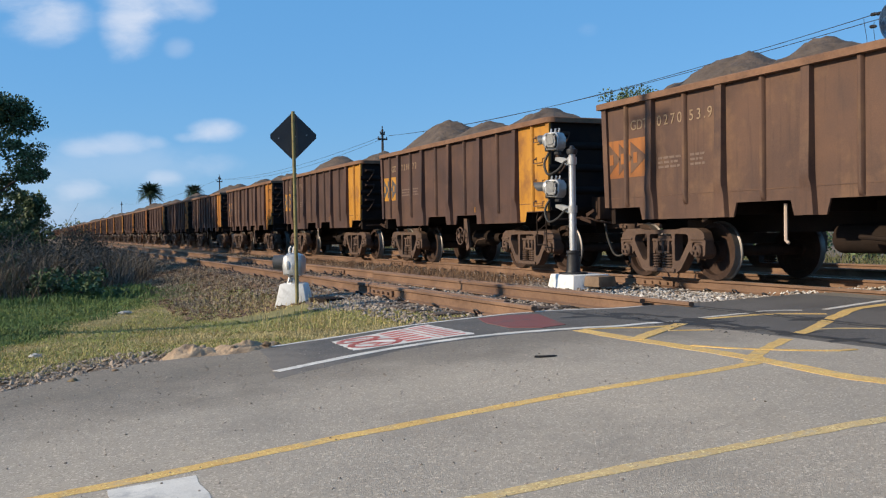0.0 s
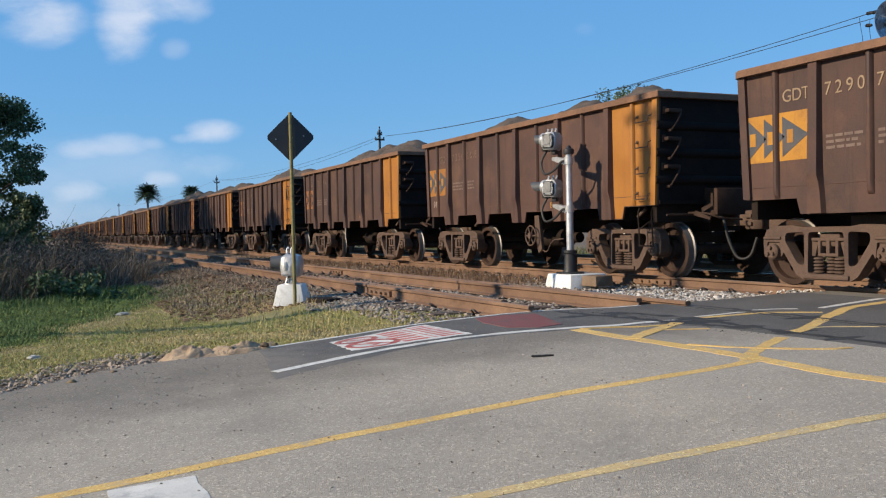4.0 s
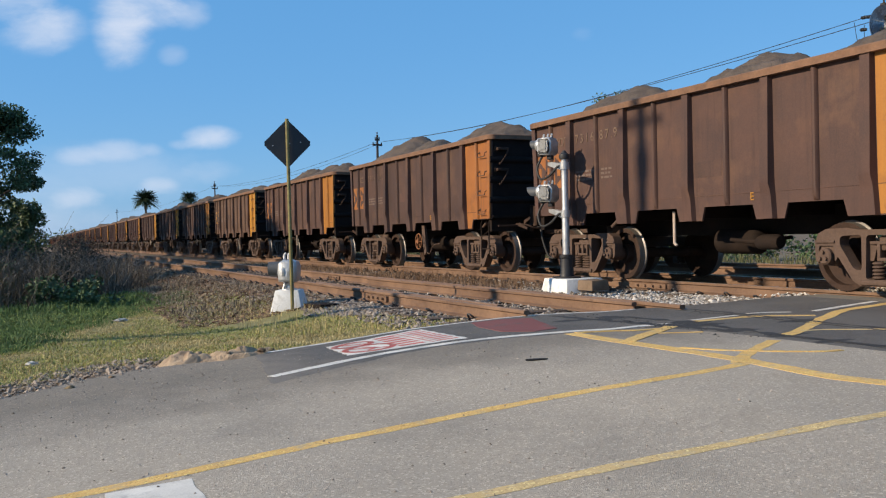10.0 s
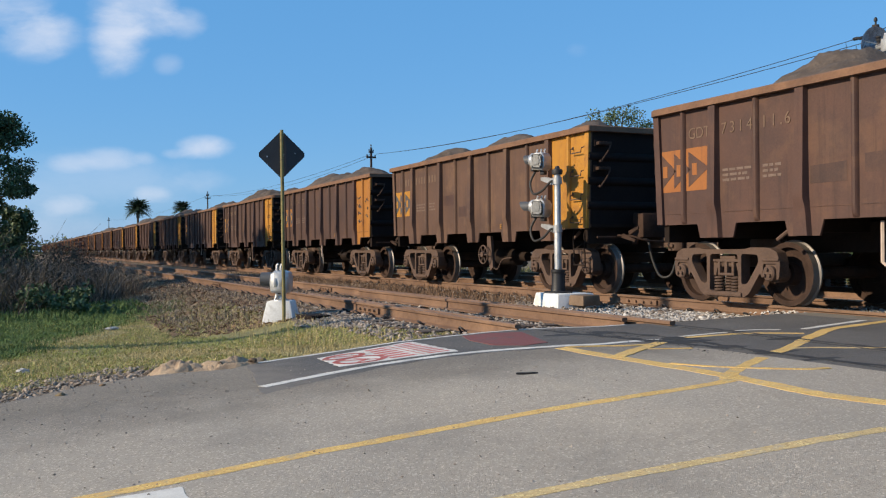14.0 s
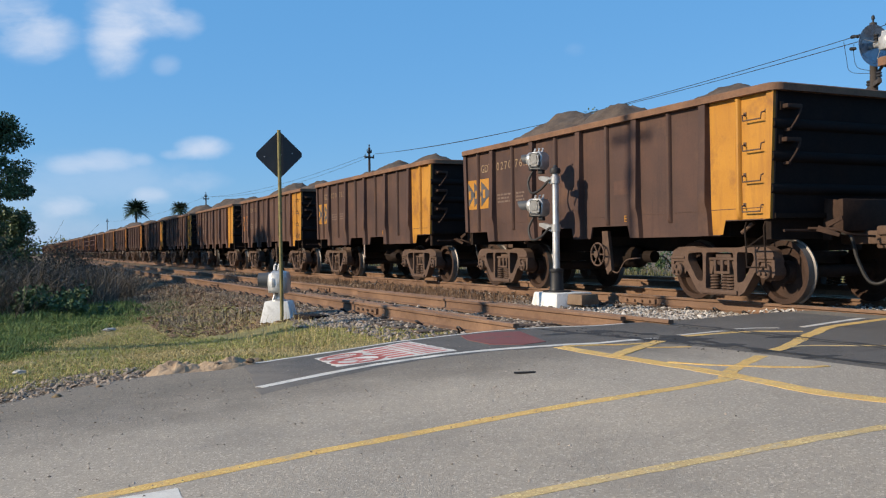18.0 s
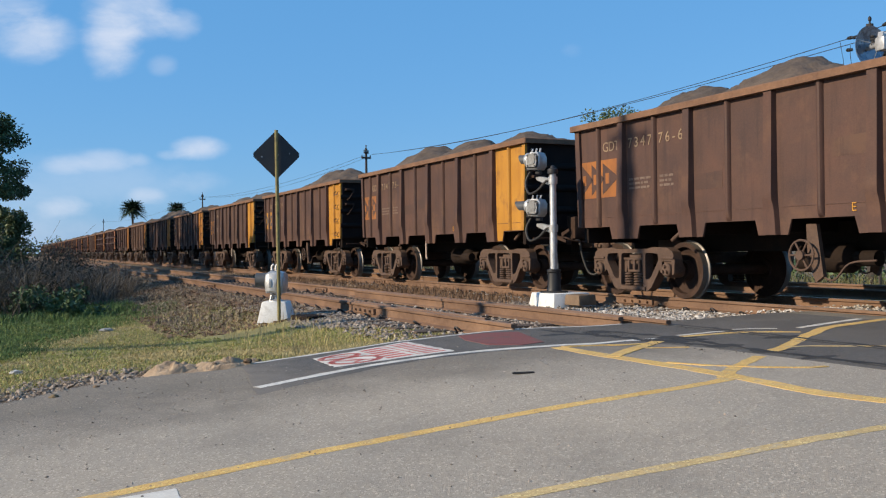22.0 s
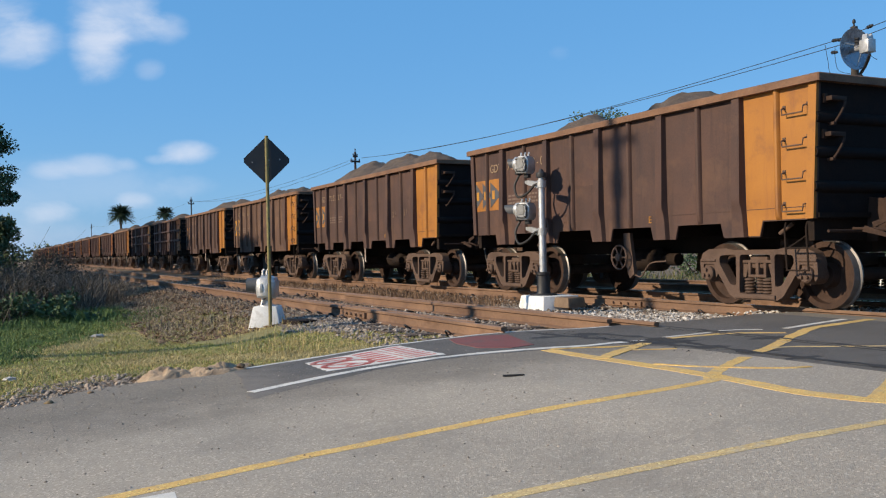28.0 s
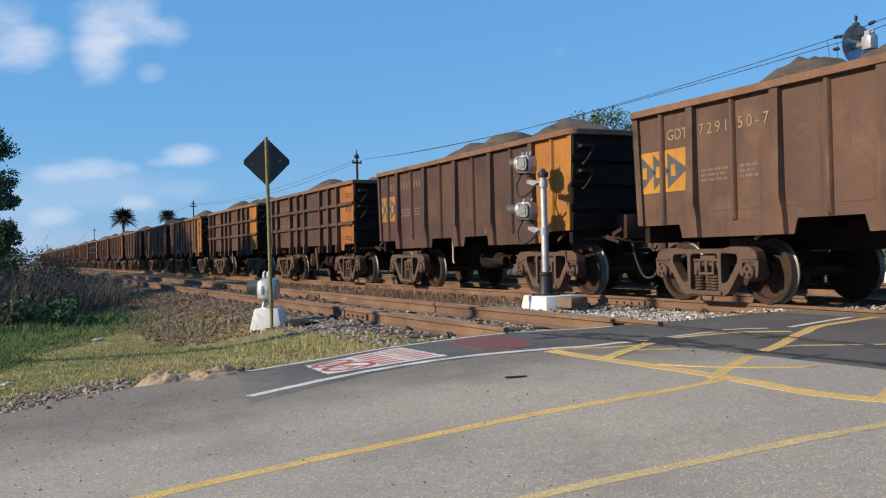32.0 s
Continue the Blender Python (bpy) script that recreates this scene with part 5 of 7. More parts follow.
def painted_notice():
    """The white and red painted square on the verge, with a ring and rows of red strokes."""
    def at(u, v):
        a, b, c, d = (Vector(p) for p in ((-7.84, 2.44), (-8.20, 3.52), (-7.24, 3.57), (-7.19, 2.43)))
        p = (a * (1 - u) + b * u) * (1 - v) + (d * (1 - u) + c * u) * v
        return p.x, p.y
    ob = thing("painted_notice", "white square with red strokes painted on the asphalt", "road marking", kind="structure")
    bm = bmesh.new()
    m = 10
    grid = [[bm.verts.new((*at(i / m + 0.012 * math.sin(3 * j) * (i % m == 0), j / m + 0.012 * math.sin(2 * i) * (j % m == 0)), 0)) for i in range(m + 1)] for j in range(m + 1)]
    for j in range(m):
        for i in range(m):
            bm.faces.new((grid[j][i], grid[j][i + 1], grid[j + 1][i + 1], grid[j + 1][i]))
    for vert in bm.verts:
        vert.co.z = road_z(vert.co.y) + 0.0046
    skirt = bmesh.ops.extrude_edge_only(bm, edges=[e for e in bm.edges if e.is_boundary])
    for g in skirt["geom"]:
        if isinstance(g, bmesh.types.BMVert):
            g.co.z -= 0.01
    part("white_ground", bm, WHITE_LINE, ob, smooth=None)

    def stroke(pts, w):
        bm = bmesh.new()
        line = [Vector((*at(*p), 0)) for p in pts]
        for p, q in zip(line, line[1:]):
            d = (q - p).normalized()
            s = Vector((-d.y, d.x, 0)) * w / 2
            e = d * w * 0.25
            vs = [bm.verts.new((k.x, k.y, road_z(k.y) + 0.006)) for k in (p - s - e, q - s + e, q + s + e, p + s - e)]
            bm.faces.new(vs)
        part("red_stroke", bm, RED_PAINT, ob, smooth=None)
    for cu, cv, ru, rv in ((0.24, 0.68, 0.20, 0.24), (0.20, 0.25, 0.17, 0.17)):
        stroke([(cu + ru * math.cos(a), cv + rv * math.sin(a)) for a in [2 * math.pi * i / 20 for i in range(21)]], 0.06)
    stroke([(0.12, 0.58), (0.36, 0.80)], 0.040), stroke([(0.22, 0.55), (0.30, 0.72), (0.20, 0.82)], 0.034), stroke([(0.12, 0.18), (0.3, 0.32)], 0.040)
    for i in range(6):
        stroke([(0.46, 0.12 + 0.15 * i), (0.65, 0.12 + 0.15 * i)], 0.068)
    stroke([(0.70, 0.06), (0.72, 0.94)], 0.02)
    for i in range(8):
        stroke([(0.77, 0.09 + 0.115 * i), (0.94, 0.09 + 0.115 * i)], 0.052)
    return ob


painted_notice()
bm = sheet_on_road([(-8.28, 4.12), (-8.3, 4.45), (-8.22, 4.78), (-7.7, 4.62), (-7.22, 4.48), (-7.18, 4.22), (-7.4, 3.99), (-7.9, 4.0)], 0.0075)
solid("red_patch", bm, RED_FADED, "faded red paint on the asphalt verge", "road marking", kind="structure", smooth=None)

# ---- track furniture ----
def sleepers():
    """Worn wooden sleepers, mostly sunk in the ballast."""
    bm = bmesh.new()
    box(bm, -0.11, 0.11, -1.35, 1.35, -0.32, -0.163, 0.012)
    me = finish("sleeper", bm, SLEEPER, None)
    rnd = random.Random(3)
    for owner, y, x0, x1 in ((rails[2], SIDING_Y, -34, -9.2), (rails[0], TRAIN_Y, -34, 4)):
        x = x0
        while x < x1:
            put(owner, "sleeper", me, pose(x, y, rnd.uniform(-0.02, 0.0), 0, 0, rnd.uniform(-1, 1)))
            x += 0.6


def rail_clips():
    """Spring clips and bolts on the feet of the rails that the camera sees from near by."""
    bm = bmesh.new()
    tube(bm, curve_pts([(-0.05, 0.0, -0.02), (-0.04, -0.05, 0.02), (0.0, -0.07, 0.035), (0.04, -0.05, 0.02), (0.05, 0.0, -0.02)], 2), 0.012, 5)
    box(bm, -0.06, 0.06, -0.10, 0.02, -0.03, -0.008)
    me = finish("rail_clip", bm, BLACK, 40)
    rnd = random.Random(9)
    for r, y, x0, x1 in ((rails[2], SIDING_Y - HALF_GAUGE - 0.07, -30, -9.2), (rails[3], SIDING_Y + HALF_GAUGE - 0.07, -30, -18), (rails[0], TRAIN_Y - HALF_GAUGE - 0.07, -26, -9)):
        x = x0
        while x < x1:
            if rnd.random() < 0.85:
                put(r, "rail_clip", me, pose(x, y, -0.155, rnd.uniform(-10, 10), 0, rnd.uniform(-12, 12)))
            x += 0.6
    bm = bmesh.new()
    prism(bm, [(-0.02, -0.06), (0.02, -0.055), (0.024, -0.13), (-0.02, -0.14)], "x", -0.42, 0.42)
    for i in range(4):
        x = -0.3 + 0.2 * i
        lathe(bm, [(0, 0), (0.022, 0), (0.022, 0.035), (0, 0.035)], 6, pose(x, -0.02, -0.095, 90))
    fish = finish("fishplate", bm, RAIL, 30)
    for r, y, xs in ((rails[2], SIDING_Y - HALF_GAUGE - 0.03, (-12.9, -24.4)), (rails[3], SIDING_Y + HALF_GAUGE - 0.03, (-13.0, -20.2)), (rails[0], TRAIN_Y - HALF_GAUGE - 0.03, (-12.3, -24.0))):
        for x in xs:
            put(r, "fishplate", fish, pose(x, y, 0))
    bm = bmesh.new()
    box(bm, -0.09, 0.09, -0.065, 0.065, -0.15, -0.03, 0.012)
    block = finish("spacer_block", bm, RAIL, None)
    for r, y, xs in ((guards[0], SIDING_Y - HALF_GAUGE + 0.08, (-16.4, -14.6, -12.8, -11.1, -9.5)), (guards[1], SIDING_Y + HALF_GAUGE - 0.08, (-17.3, -15.2, -13.1, -11.0, -9.0))):
        for x in xs:
            put(r, "spacer_block", block, pose(x, y, 0))


sleepers()
rail_clips()


# ---- signals ----
def frustum(bm, w0, d0, w1, d1, z0, z1, bevel=0.02):
    loft(bm, [[(-w / 2, -d / 2, z), (w / 2, -d / 2, z), (w / 2, d / 2, z), (-w / 2, d / 2, z)] for w, d, z in ((w0, d0, z0), (w1, d1, z1))])
    if bevel:
        bmesh.ops.bevel(bm, geom=list(bm.edges), offset=bevel, segments=2, profile=0.5, affect="EDGES")


def lamp_head(parent, m, hood_len):
    """A cast signal head whose lens looks along -x, with hood, hinged back door, lugs and a dark lower box."""
    bm = bmesh.new()
    prof = [(-0.13, 0.10), (-0.16, 0.04), (-0.16, -0.10), (-0.12, -0.17), (0.10, -0.18), (0.15, -0.12), (0.16, 0.08), (0.11, 0.16), (-0.06, 0.17)]
    loft(bm, [[(x * s, y, z * s) for x, z in prof] for y, s in ((-0.17, 0.72), (-0.145, 0.95), (-0.10, 1.0), (0.10, 1.0), (0.145, 0.95), (0.17, 0.72))])
    head = part("signal_head", bm, SILVER, parent, "silver-painted cast signal head", smooth=45)
    head.matrix_basis = m
    bm = bmesh.new()
    lathe(bm, [(0.0, 0.0), (0.125, 0.0), (0.14, 0.03), (0.14, 0.09), (0.11, 0.13), (0.0, 0.14)], 20, pose(-0.10, 0, 0.03, 0, -90))
    part("lens_ring", bm, SILVER, head, smooth=40)
    bm = bmesh.new()
    r, n = 0.105, 16
    outer = [[(-0.2 - (hood_len if a_ == 1 else 0) * (0.55 + 0.45 * math.sin(max(0.0, math.pi * j / n))), rr * math.cos(math.pi * (j / n * 1.5 - 0.25)), 0.03 + rr * math.sin(math.pi * (j / n * 1.5 - 0.25))) for j in range(n + 1)] for a_, rr in ((0, r), (1, r * 1.02), (1, r * 0.95), (0, r * 0.93))]
    loft(bm, outer, caps=False, closed=False)
    part("hood", bm, HOOD, head, "grey sun hood", smooth=60)
    bm = bmesh.new()
    prism(bm, [(-0.10, -0.12), (0.08, -0.13), (0.11, -0.09), (0.11, 0.07), (0.07, 0.12), (-0.09, 0.12)], "y", -0.20, -0.165)
    part("door", bm, SILVER_DULL, head, smooth=30)
    bm = bmesh.new()
    prism(bm, [(-0.115, -0.135), (0.09, -0.145), (0.125, -0.10), (0.125, 0.08), (0.08, 0.135), (-0.105, 0.135)], "y", -0.178, -0.168)
    part("gasket", bm, BLACK, head, "black rubber gasket", smooth=30)
    bm = bmesh.new()
    prism(bm, [(-0.06, -0.07), (0.05, -0.07), (0.07, -0.03), (0.06, 0.07), (-0.05, 0.07)], "y", -0.212, -0.198)
    part("boss", bm, SILVER_DULL, head, smooth=30)
    for x, z in ((-0.085, 0.10), (-0.085, -0.10), (0.065, 0.10), (0.075, -0.11)):
        bm = bmesh.new()
        lathe(bm, [(0, 0), (0.014, 0), (0.014, 0.014), (0, 0.014)], 6, pose(x, -0.198, z, 90))
        part("bolt", bm, BLACK, head)
    for x, z in ((0.09, 0.06), (0.09, -0.07)):
        bm = bmesh.new()
        tube(bm, [(x + 0.01, -0.215, z - 0.035), (x + 0.02, -0.225, z + 0.035)], 0.014, 6)
        part("latch", bm, SILVER, head)
    for x in (-0.09, 0.0, 0.08):
        bm = bmesh.new()
        tube(bm, [(x, 0.0, 0.15), (x + 0.01, 0.0, 0.22), (x + 0.02, -0.02, 0.225)], [0.024, 0.016, 0.02], 8)
        part("lug", bm, SILVER, head)
    bm = bmesh.new()
    box(bm, -0.17, -0.09, -0.12, 0.10, -0.19, -0.04, 0.012)
    part("dark_box", bm, BLACK, head, "black terminal box")
    bm = bmesh.new()
    box(bm, 0.0, 0.10, -0.06, 0.06, -0.26, -0.17, 0.015)
    part("foot", bm, BLACK, head)
    return head


def signal_mast():
    mast = thing("signal_mast", "silver two-headed railway signal on a white base", "railway signal", pose(-13.128, 8.348, -0.04))
    bm = bmesh.new()
    frustum(bm, 0.88, 0.82, 0.72, 0.70, -0.30, 0.09, 0.02)
    bm.transform(pose(0.06, 0.08, 0))
    part("base", bm, WHITEWASH, mast, "whitewashed concrete base")
    bm = bmesh.new()
    lathe(bm, [(0.0, 0.09), (0.24, 0.09), (0.24, 0.115), (0.13, 0.12), (0.115, 0.17), (0.105, 0.42), (0.12, 0.44), (0.12, 0.48), (0.07, 0.49), (0.0, 0.49)], 16)
    part("pedestal", bm, BLACK, mast, "black cast pedestal")
    bm = bmesh.new()
    box(bm, -0.17, -0.02, -0.02, 0.16, 0.10, 0.40, 0.015)
    box(bm, -0.18, -0.01, -0.03, 0.17, 0.385, 0.415, 0.01)
    part("terminal_box", bm, BLACK, mast, "black terminal box")
    bm = bmesh.new()
    lathe(bm, [(0.0, 0.48), (0.062, 0.48), (0.062, 1.22), (0.056, 1.24), (0.056, 2.13), (0.0, 2.13)], 18)
    part("post", bm, SILVER, mast, "silver-painted tubular post")
    bm = bmesh.new()
    lathe(bm, [(0.0, 2.1), (0.085, 2.1), (0.095, 2.15), (0.085, 2.185), (0.05, 2.20), (0.03, 2.24), (0.0, 2.25)], 16)
    part("cap", bm, BLACK, mast, "black cap")
    for z in (1.99, 1.18):
        bm = bmesh.new()
        lathe(bm, [(0.0, -0.06), (0.078, -0.06), (0.08, 0.06), (0.0, 0.06)], 16, pose(0, 0, z))
        prism(bm, [(-0.06, -0.07), (-0.06, 0.04), (-0.34, 0.09), (-0.46, 0.09), (-0.46, 0.04), (-0.32, 0.0)], "y", -0.05, 0.02)
        for vert in bm.verts:
            if vert.co.z < 1.0:
                vert.co.z += z
        arm = part("bracket", bm, SILVER, mast)
        lamp_head(mast, pose(-0.46, -0.04, z + 0.37, 0, 0, 30) @ Matrix.Scale(0.9, 4), 0.16 if z > 1.5 else 0.26)
        bm = bmesh.new()
        tube(bm, curve_pts([(-0.50, -0.12, z + 0.22), (-0.56, -0.20, z + 0.0), (-0.42, -0.22, z - 0.20), (-0.22, -0.16, z - 0.15), (-0.10, -0.09, z - 0.02), (-0.04, -0.06, z)], 6), 0.021, 8)
        part("cable", bm, CABLE, mast, "black looped cable")
    return mast


def dwarf_signal():
    low = thing("dwarf_signal", "silver lamp on a tapering whitewashed base in the grass", "railway signal", pose(-13.965, 3.77, -0.395, 0, 0, 62) @ Matrix.Scale(0.92, 4))
    bm = bmesh.new()
    frustum(bm, 0.58, 0.62, 0.40, 0.44, 0.0, 0.46, 0.02)
    part("base", bm, WHITEWASH, low, "whitewashed concrete base, chipped")
    bm = bmesh.new()
    box(bm, -0.45, 0.0, -0.36, 0.14, -0.03, 0.06, 0.02)
    part("foot_slab", bm, WHITEWASH, low)
    bm = bmesh.new()
    lathe(bm, [(0.0, 0.44), (0.15, 0.44), (0.14, 0.47), (0.07, 0.49), (0.06, 0.54), (0.10, 0.57), (0.0, 0.58)], 14)
    part("pedestal", bm, SILVER, low)
    for sx in (-0.09, 0.09):
        bm = bmesh.new()
        tube(bm, [(sx, -0.08, 0.45), (sx * 0.6, -0.06, 0.60)], 0.022, 8)
        part("strut", bm, SILVER, low)
    bm = bmesh.new()
    prof = [(-0.15, -0.16), (0.13, -0.17), (0.17, -0.12), (0.18, 0.10), (0.15, 0.18), (0.06, 0.21), (-0.08, 0.21), (-0.15, 0.16), (-0.17, 0.0)]
    loft(bm, [[(x * k, y, 0.76 + z * k) for x, z in prof] for y, k in ((-0.19, 0.78), (-0.16, 0.96), (-0.10, 1.0), (0.10, 1.0), (0.16, 0.96), (0.19, 0.78))])
    part("housing", bm, SILVER, low, "rounded silver lamp housing", smooth=45)
    for x in (-0.06, 0.03):
        bm = bmesh.new()
        loft(bm, [[(x + dx, 0.205 * math.cos(t), 0.77 + 0.225 * math.sin(t)) for t in [2 * math.pi * i / 24 for i in range(24)]] for dx in (-0.018, 0.018)])
        part("band", bm, SILVER, low)
    bm = bmesh.new()
    loft(bm, [[(x, 0.125 * k * math.cos(a), 0.82 + 0.125 * k * math.sin(a)) for a in [2 * math.pi * i / 18 for i in range(18)]] for x, k in ((-0.12, 0.9), (-0.12, 1.0), (-0.34, 0.95), (-0.34, 0.88), (-0.14, 0.85))], caps=False)
    part("hood", bm, HOOD, low, "dark hood", smooth=40)
    bm = bmesh.new()
    lathe(bm, [(0.0, -0.02), (0.06, -0.02), (0.06, 0.0), (0.0, 0.0)], 12, pose(-0.2, 0, 0.82, 0, -90))
    part("lens", bm, BLACK, low)
    for x in (-0.07, 0.0):
        bm = bmesh.new()
        tube(bm, [(x, 0, 0.98), (x, 0, 1.06), (x + 0.03, 0, 1.08)], [0.028, 0.02, 0.024], 8)
        part("lug", bm, SILVER, low)
    return low


def warning_sign():
    s = thing("road_sign", "dark back of a diamond sign on a thin peeling post", "traffic sign", pose(-13.62, 3.705, -0.375))
    bm = bmesh.new()
    tube(bm, [(0, 0.012, 0), (0.003, 0.006, 1.5), (0, 0, 3.03)], 0.027, 12)
    part("post", bm, POLE_YELLOW, s, "thin post with peeling yellow paint")
    bm = bmesh.new()
    h, c = 0.375, 0.03
    ring = []
    for k in range(4):
        a = math.pi / 2 * k
        for d in (-c, c):
            y, z = math.cos(a) * (h - c) - math.sin(a) * d, math.sin(a) * (h - c) + math.cos(a) * d
            ring.append((y, z))
    prism(bm, ring, "x", -0.045, -0.036)
    plate = part("plate", bm, SIGN_BACK, s, "dark unpainted back of the plate", smooth=None)
    plate.matrix_basis = pose(0, 0, 2.655, 0, 0, -14)
    for y, z in ((0.02, 0.24), (0.20, 0.02), (0.02, -0.15), (-0.22, -0.03), (0.03, 0.0)):
        bm = bmesh.new()
        lathe(bm, [(0, 0), (0.009, 0), (0.009, 0.012), (0, 0.012)], 8, pose(-0.036, y, z, 0, 90))
        part("bolt", bm, SILVER, plate, "bright bolt")
    return s


signal_mast()
dwarf_signal()
bm = bmesh.new()
frustum(bm, 1.3, 0.9, 1.2, 0.8, 0.0, 0.52, 0.03)
solid("whitewashed_block", bm, WHITEWASH, "low whitewashed concrete block beyond the tracks", "concrete block", m=pose(-15.55, 21.0, -0.5))
bm = bmesh.new()
tube(bm, [(0, 0, 0), (0, 0, 1.3)], 0.05, 8)
solid("marker_post", bm, POLE_WOOD, "short dark post beside the whitewashed block", "post", m=pose(-16.75, 20.8, -0.5))
warning_sign()
PIT = surface("rusty_stained_concrete", (0.12, 0.08, 0.052), (0.24, 0.17, 0.115), rough=0.92, scale=4, bump=0.5)
bm = bmesh.new()
frustum(bm, 0.40, 0.36, 0.36, 0.34, 0.0, 0.17, 0.015)
solid("cable_pit", bm, PIT, "weathered concrete cable pit beside the signal base", "cable pit", m=pose(-12.45, 8.42, -0.13, 0, 0, 4))
bm = bmesh.new()
box(bm, -0.22, 0.28, -0.17, 0.17, 0.0, 0.2, 0.015)
solid("junction_box", bm, UNDER, "dark low box in the grass by the lamp base", "junction box", m=pose(-13.25, 4.05, -0.36, 0, 0, 12))
bm = bmesh.new()
tube(bm, curve_pts([(0, 0, 0), (0.1, 0.08, 0.0), (0.2, 0.17, 0.005)], 4), [0.012, 0.014, 0.014, 0.015, 0.014, 0.015, 0.014, 0.012, 0.008], 6)
solid("stick", bm, CABLE, "short dark stick lying on the asphalt", "stick", m=pose(-5.76, 3.30, road_z(3.3) + 0.012, 0, 0, 30) @ Matrix.Scale(0.62, 4))


# ---- overhead line ----
def utility_pole(x, y, height, dish=False):
    p = thing("utility_pole", "dark wooden utility pole with a crossarm and insulators", "utility pole", pose(x, y, -0.5), group="poles of the overhead line")
    bm = bmesh.new()
    tube(bm, [(0, 0, 0), (0, 0, height * 0.5), (0, 0, height)], [0.17, 0.14, 0.11] if dish else [0.13, 0.11, 0.085], 12)
    part("pole", bm, POLE_WOOD, p)
    for z, w in ((height - 0.75, 0.42), (height - 0.35, 0.2)) if not dish else ((height - 2.0, 0.9), (height - 0.75, 0.5)):
        bm = bmesh.new()
        box(bm, -0.06, 0.06, -w, w, z - 0.07, z + 0.07, 0.01)
        bm.transform(Matrix.Rotation(radians(50), 4, "Z")) if dish else bm.transform(Matrix.Rotation(radians(12), 4, "Z"))
        arm = part("crossarm", bm, POLE_WOOD, p)
        for s in (-0.9, 0.9):
            bm = bmesh.new()
            a = radians(50 if dish else 12)
            lathe(bm, [(0, 0), (0.05, 0.0), (0.05, 0.06), (0.085, 0.08), (0.085, 0.13), (0.05, 0.15), (0.08, 0.18), (0.08, 0.22), (0.0, 0.25)], 10, pose(-math.sin(a) * s * w, math.cos(a) * s * w, z + 0.06) @ Matrix.Scale(1.0 if dish else 0.6, 4))
            part("insulator", bm, BLACK, arm, "dark insulator")
    bm = bmesh.new()
    lathe(bm, [(0, 0), (0.03, 0), (0.03, 0.12), (0.055, 0.14), (0.055, 0.22), (0.03, 0.26), (0, 0.28)], 10, pose(0, 0, height - 0.02))
    part("insulator", bm, BLACK, p, "dark insulator")
    if dish:
        p["label"] = "utility pole carrying a pale dish and a silver box"
    return p


def dish_antenna(x, y, z):
    d = thing("dish_antenna", "pale round dish with a silver box on the pole", "antenna", pose(x, y, z, 0, 0, 86))
    bm = bmesh.new()
    prof = [(0.02, 0.0), (0.25, 0.02), (0.45, 0.07), (0.60, 0.15), (0.66, 0.20), (0.67, 0.22), (0.64, 0.21), (0.45, 0.10), (0.25, 0.05), (0.02, 0.03)]
    lathe(bm, prof, 32, pose(0, 0, 0, 90, 0, 0))
    part("dish", bm, GLASSY, d, "pale translucent dish", smooth=60)
    bm = bmesh.new()
    tube(bm, [(0, -0.02, 0), (0, -0.55, 0.0)], 0.10, 12)
    part("feed", bm, SILVER, d)
    for a in (40, 160, 280):
        bm = bmesh.new()
        tube(bm, [(0.55 * math.cos(radians(a)), -0.17, 0.55 * math.sin(radians(a))), (0.0, -0.5, 0.0)], 0.012, 6)
        part("stay", bm, SILVER, d)
    bm = bmesh.new()
    box(bm, -0.17, 0.17, -0.86, -0.5, -0.22, 0.20, 0.03)
    part("silver_box", bm, SILVER, d, "silver box in crumpled foil")
    bm = bmesh.new()
    prism(bm, [(-0.16, 0.18), (-0.12, 0.36), (-0.03, 0.22), (0.07, 0.37), (0.15, 0.18)], "y", -0.8, -0.6)
    part("foil", bm, SILVER, d)
    bm = bmesh.new()
    tube(bm, curve_pts([(0.0, -0.75, -0.3), (0.3, -0.3, -0.55), (0.6, 0.2, -0.7)], 5), 0.05, 8)
    part("mounting_arm", bm, BLACK, d)
    return d


def wire(a, b, sag, label="thin dark overhead wire", r=0.013):
    a, b = Vector(a), Vector(b)
    n = 24
    bm = bmesh.new()
    tube(bm, [a.lerp(b, i / n) - Vector((0, 0, sag * 4 * (i / n) * (1 - i / n))) for i in range(n + 1)], r, 5)
    return solid("overhead_wire", bm, CABLE, label, "wire", group="wires of the overhead line", smooth=60)


GLASSY = surface("dish_plastic", (0.20, 0.235, 0.29), (0.36, 0.40, 0.46), rough=0.28, scale=5, bump=0.05, metal=0.55)
P_NEAR, P_MID, P_FAR, P_LAST = (-20.4, 25.0), (-66.0, 25.0), (-132.0, 25.0), (-290.0, 25.6)
utility_pole(*P_NEAR, 8.35, True)
utility_pole(*P_MID, 9.15)
utility_pole(*P_FAR, 9.5)
utility_pole(*P_LAST, 11.2)
dish_antenna(-20.35, 24.75, 7.05)
wire((-20.92, 25.0, 7.57), (-66.1, 25.6, 8.2), 0.60)
wire((-20.55, 24.6, 7.27), (-66.0, 25.45, 8.16), 0.49)
wire((-66.9, 25.4, 8.05), (-132.4, 25.9, 8.6), 0.9)
wire((-65.1, 24.7, 8.05), (-131.6, 24.3, 8.5), 0.8)
wire((-132.0, 25.0, 8.6), (-290.0, 25.6, 10.2), 1.2)
wire((-20.2, 25.0, 7.66), (20.0, 18.0, 9.6), 0.1)
wire((-19.9, 25.0, 7.48), (20.0, 17.4, 9.3), 0.1)
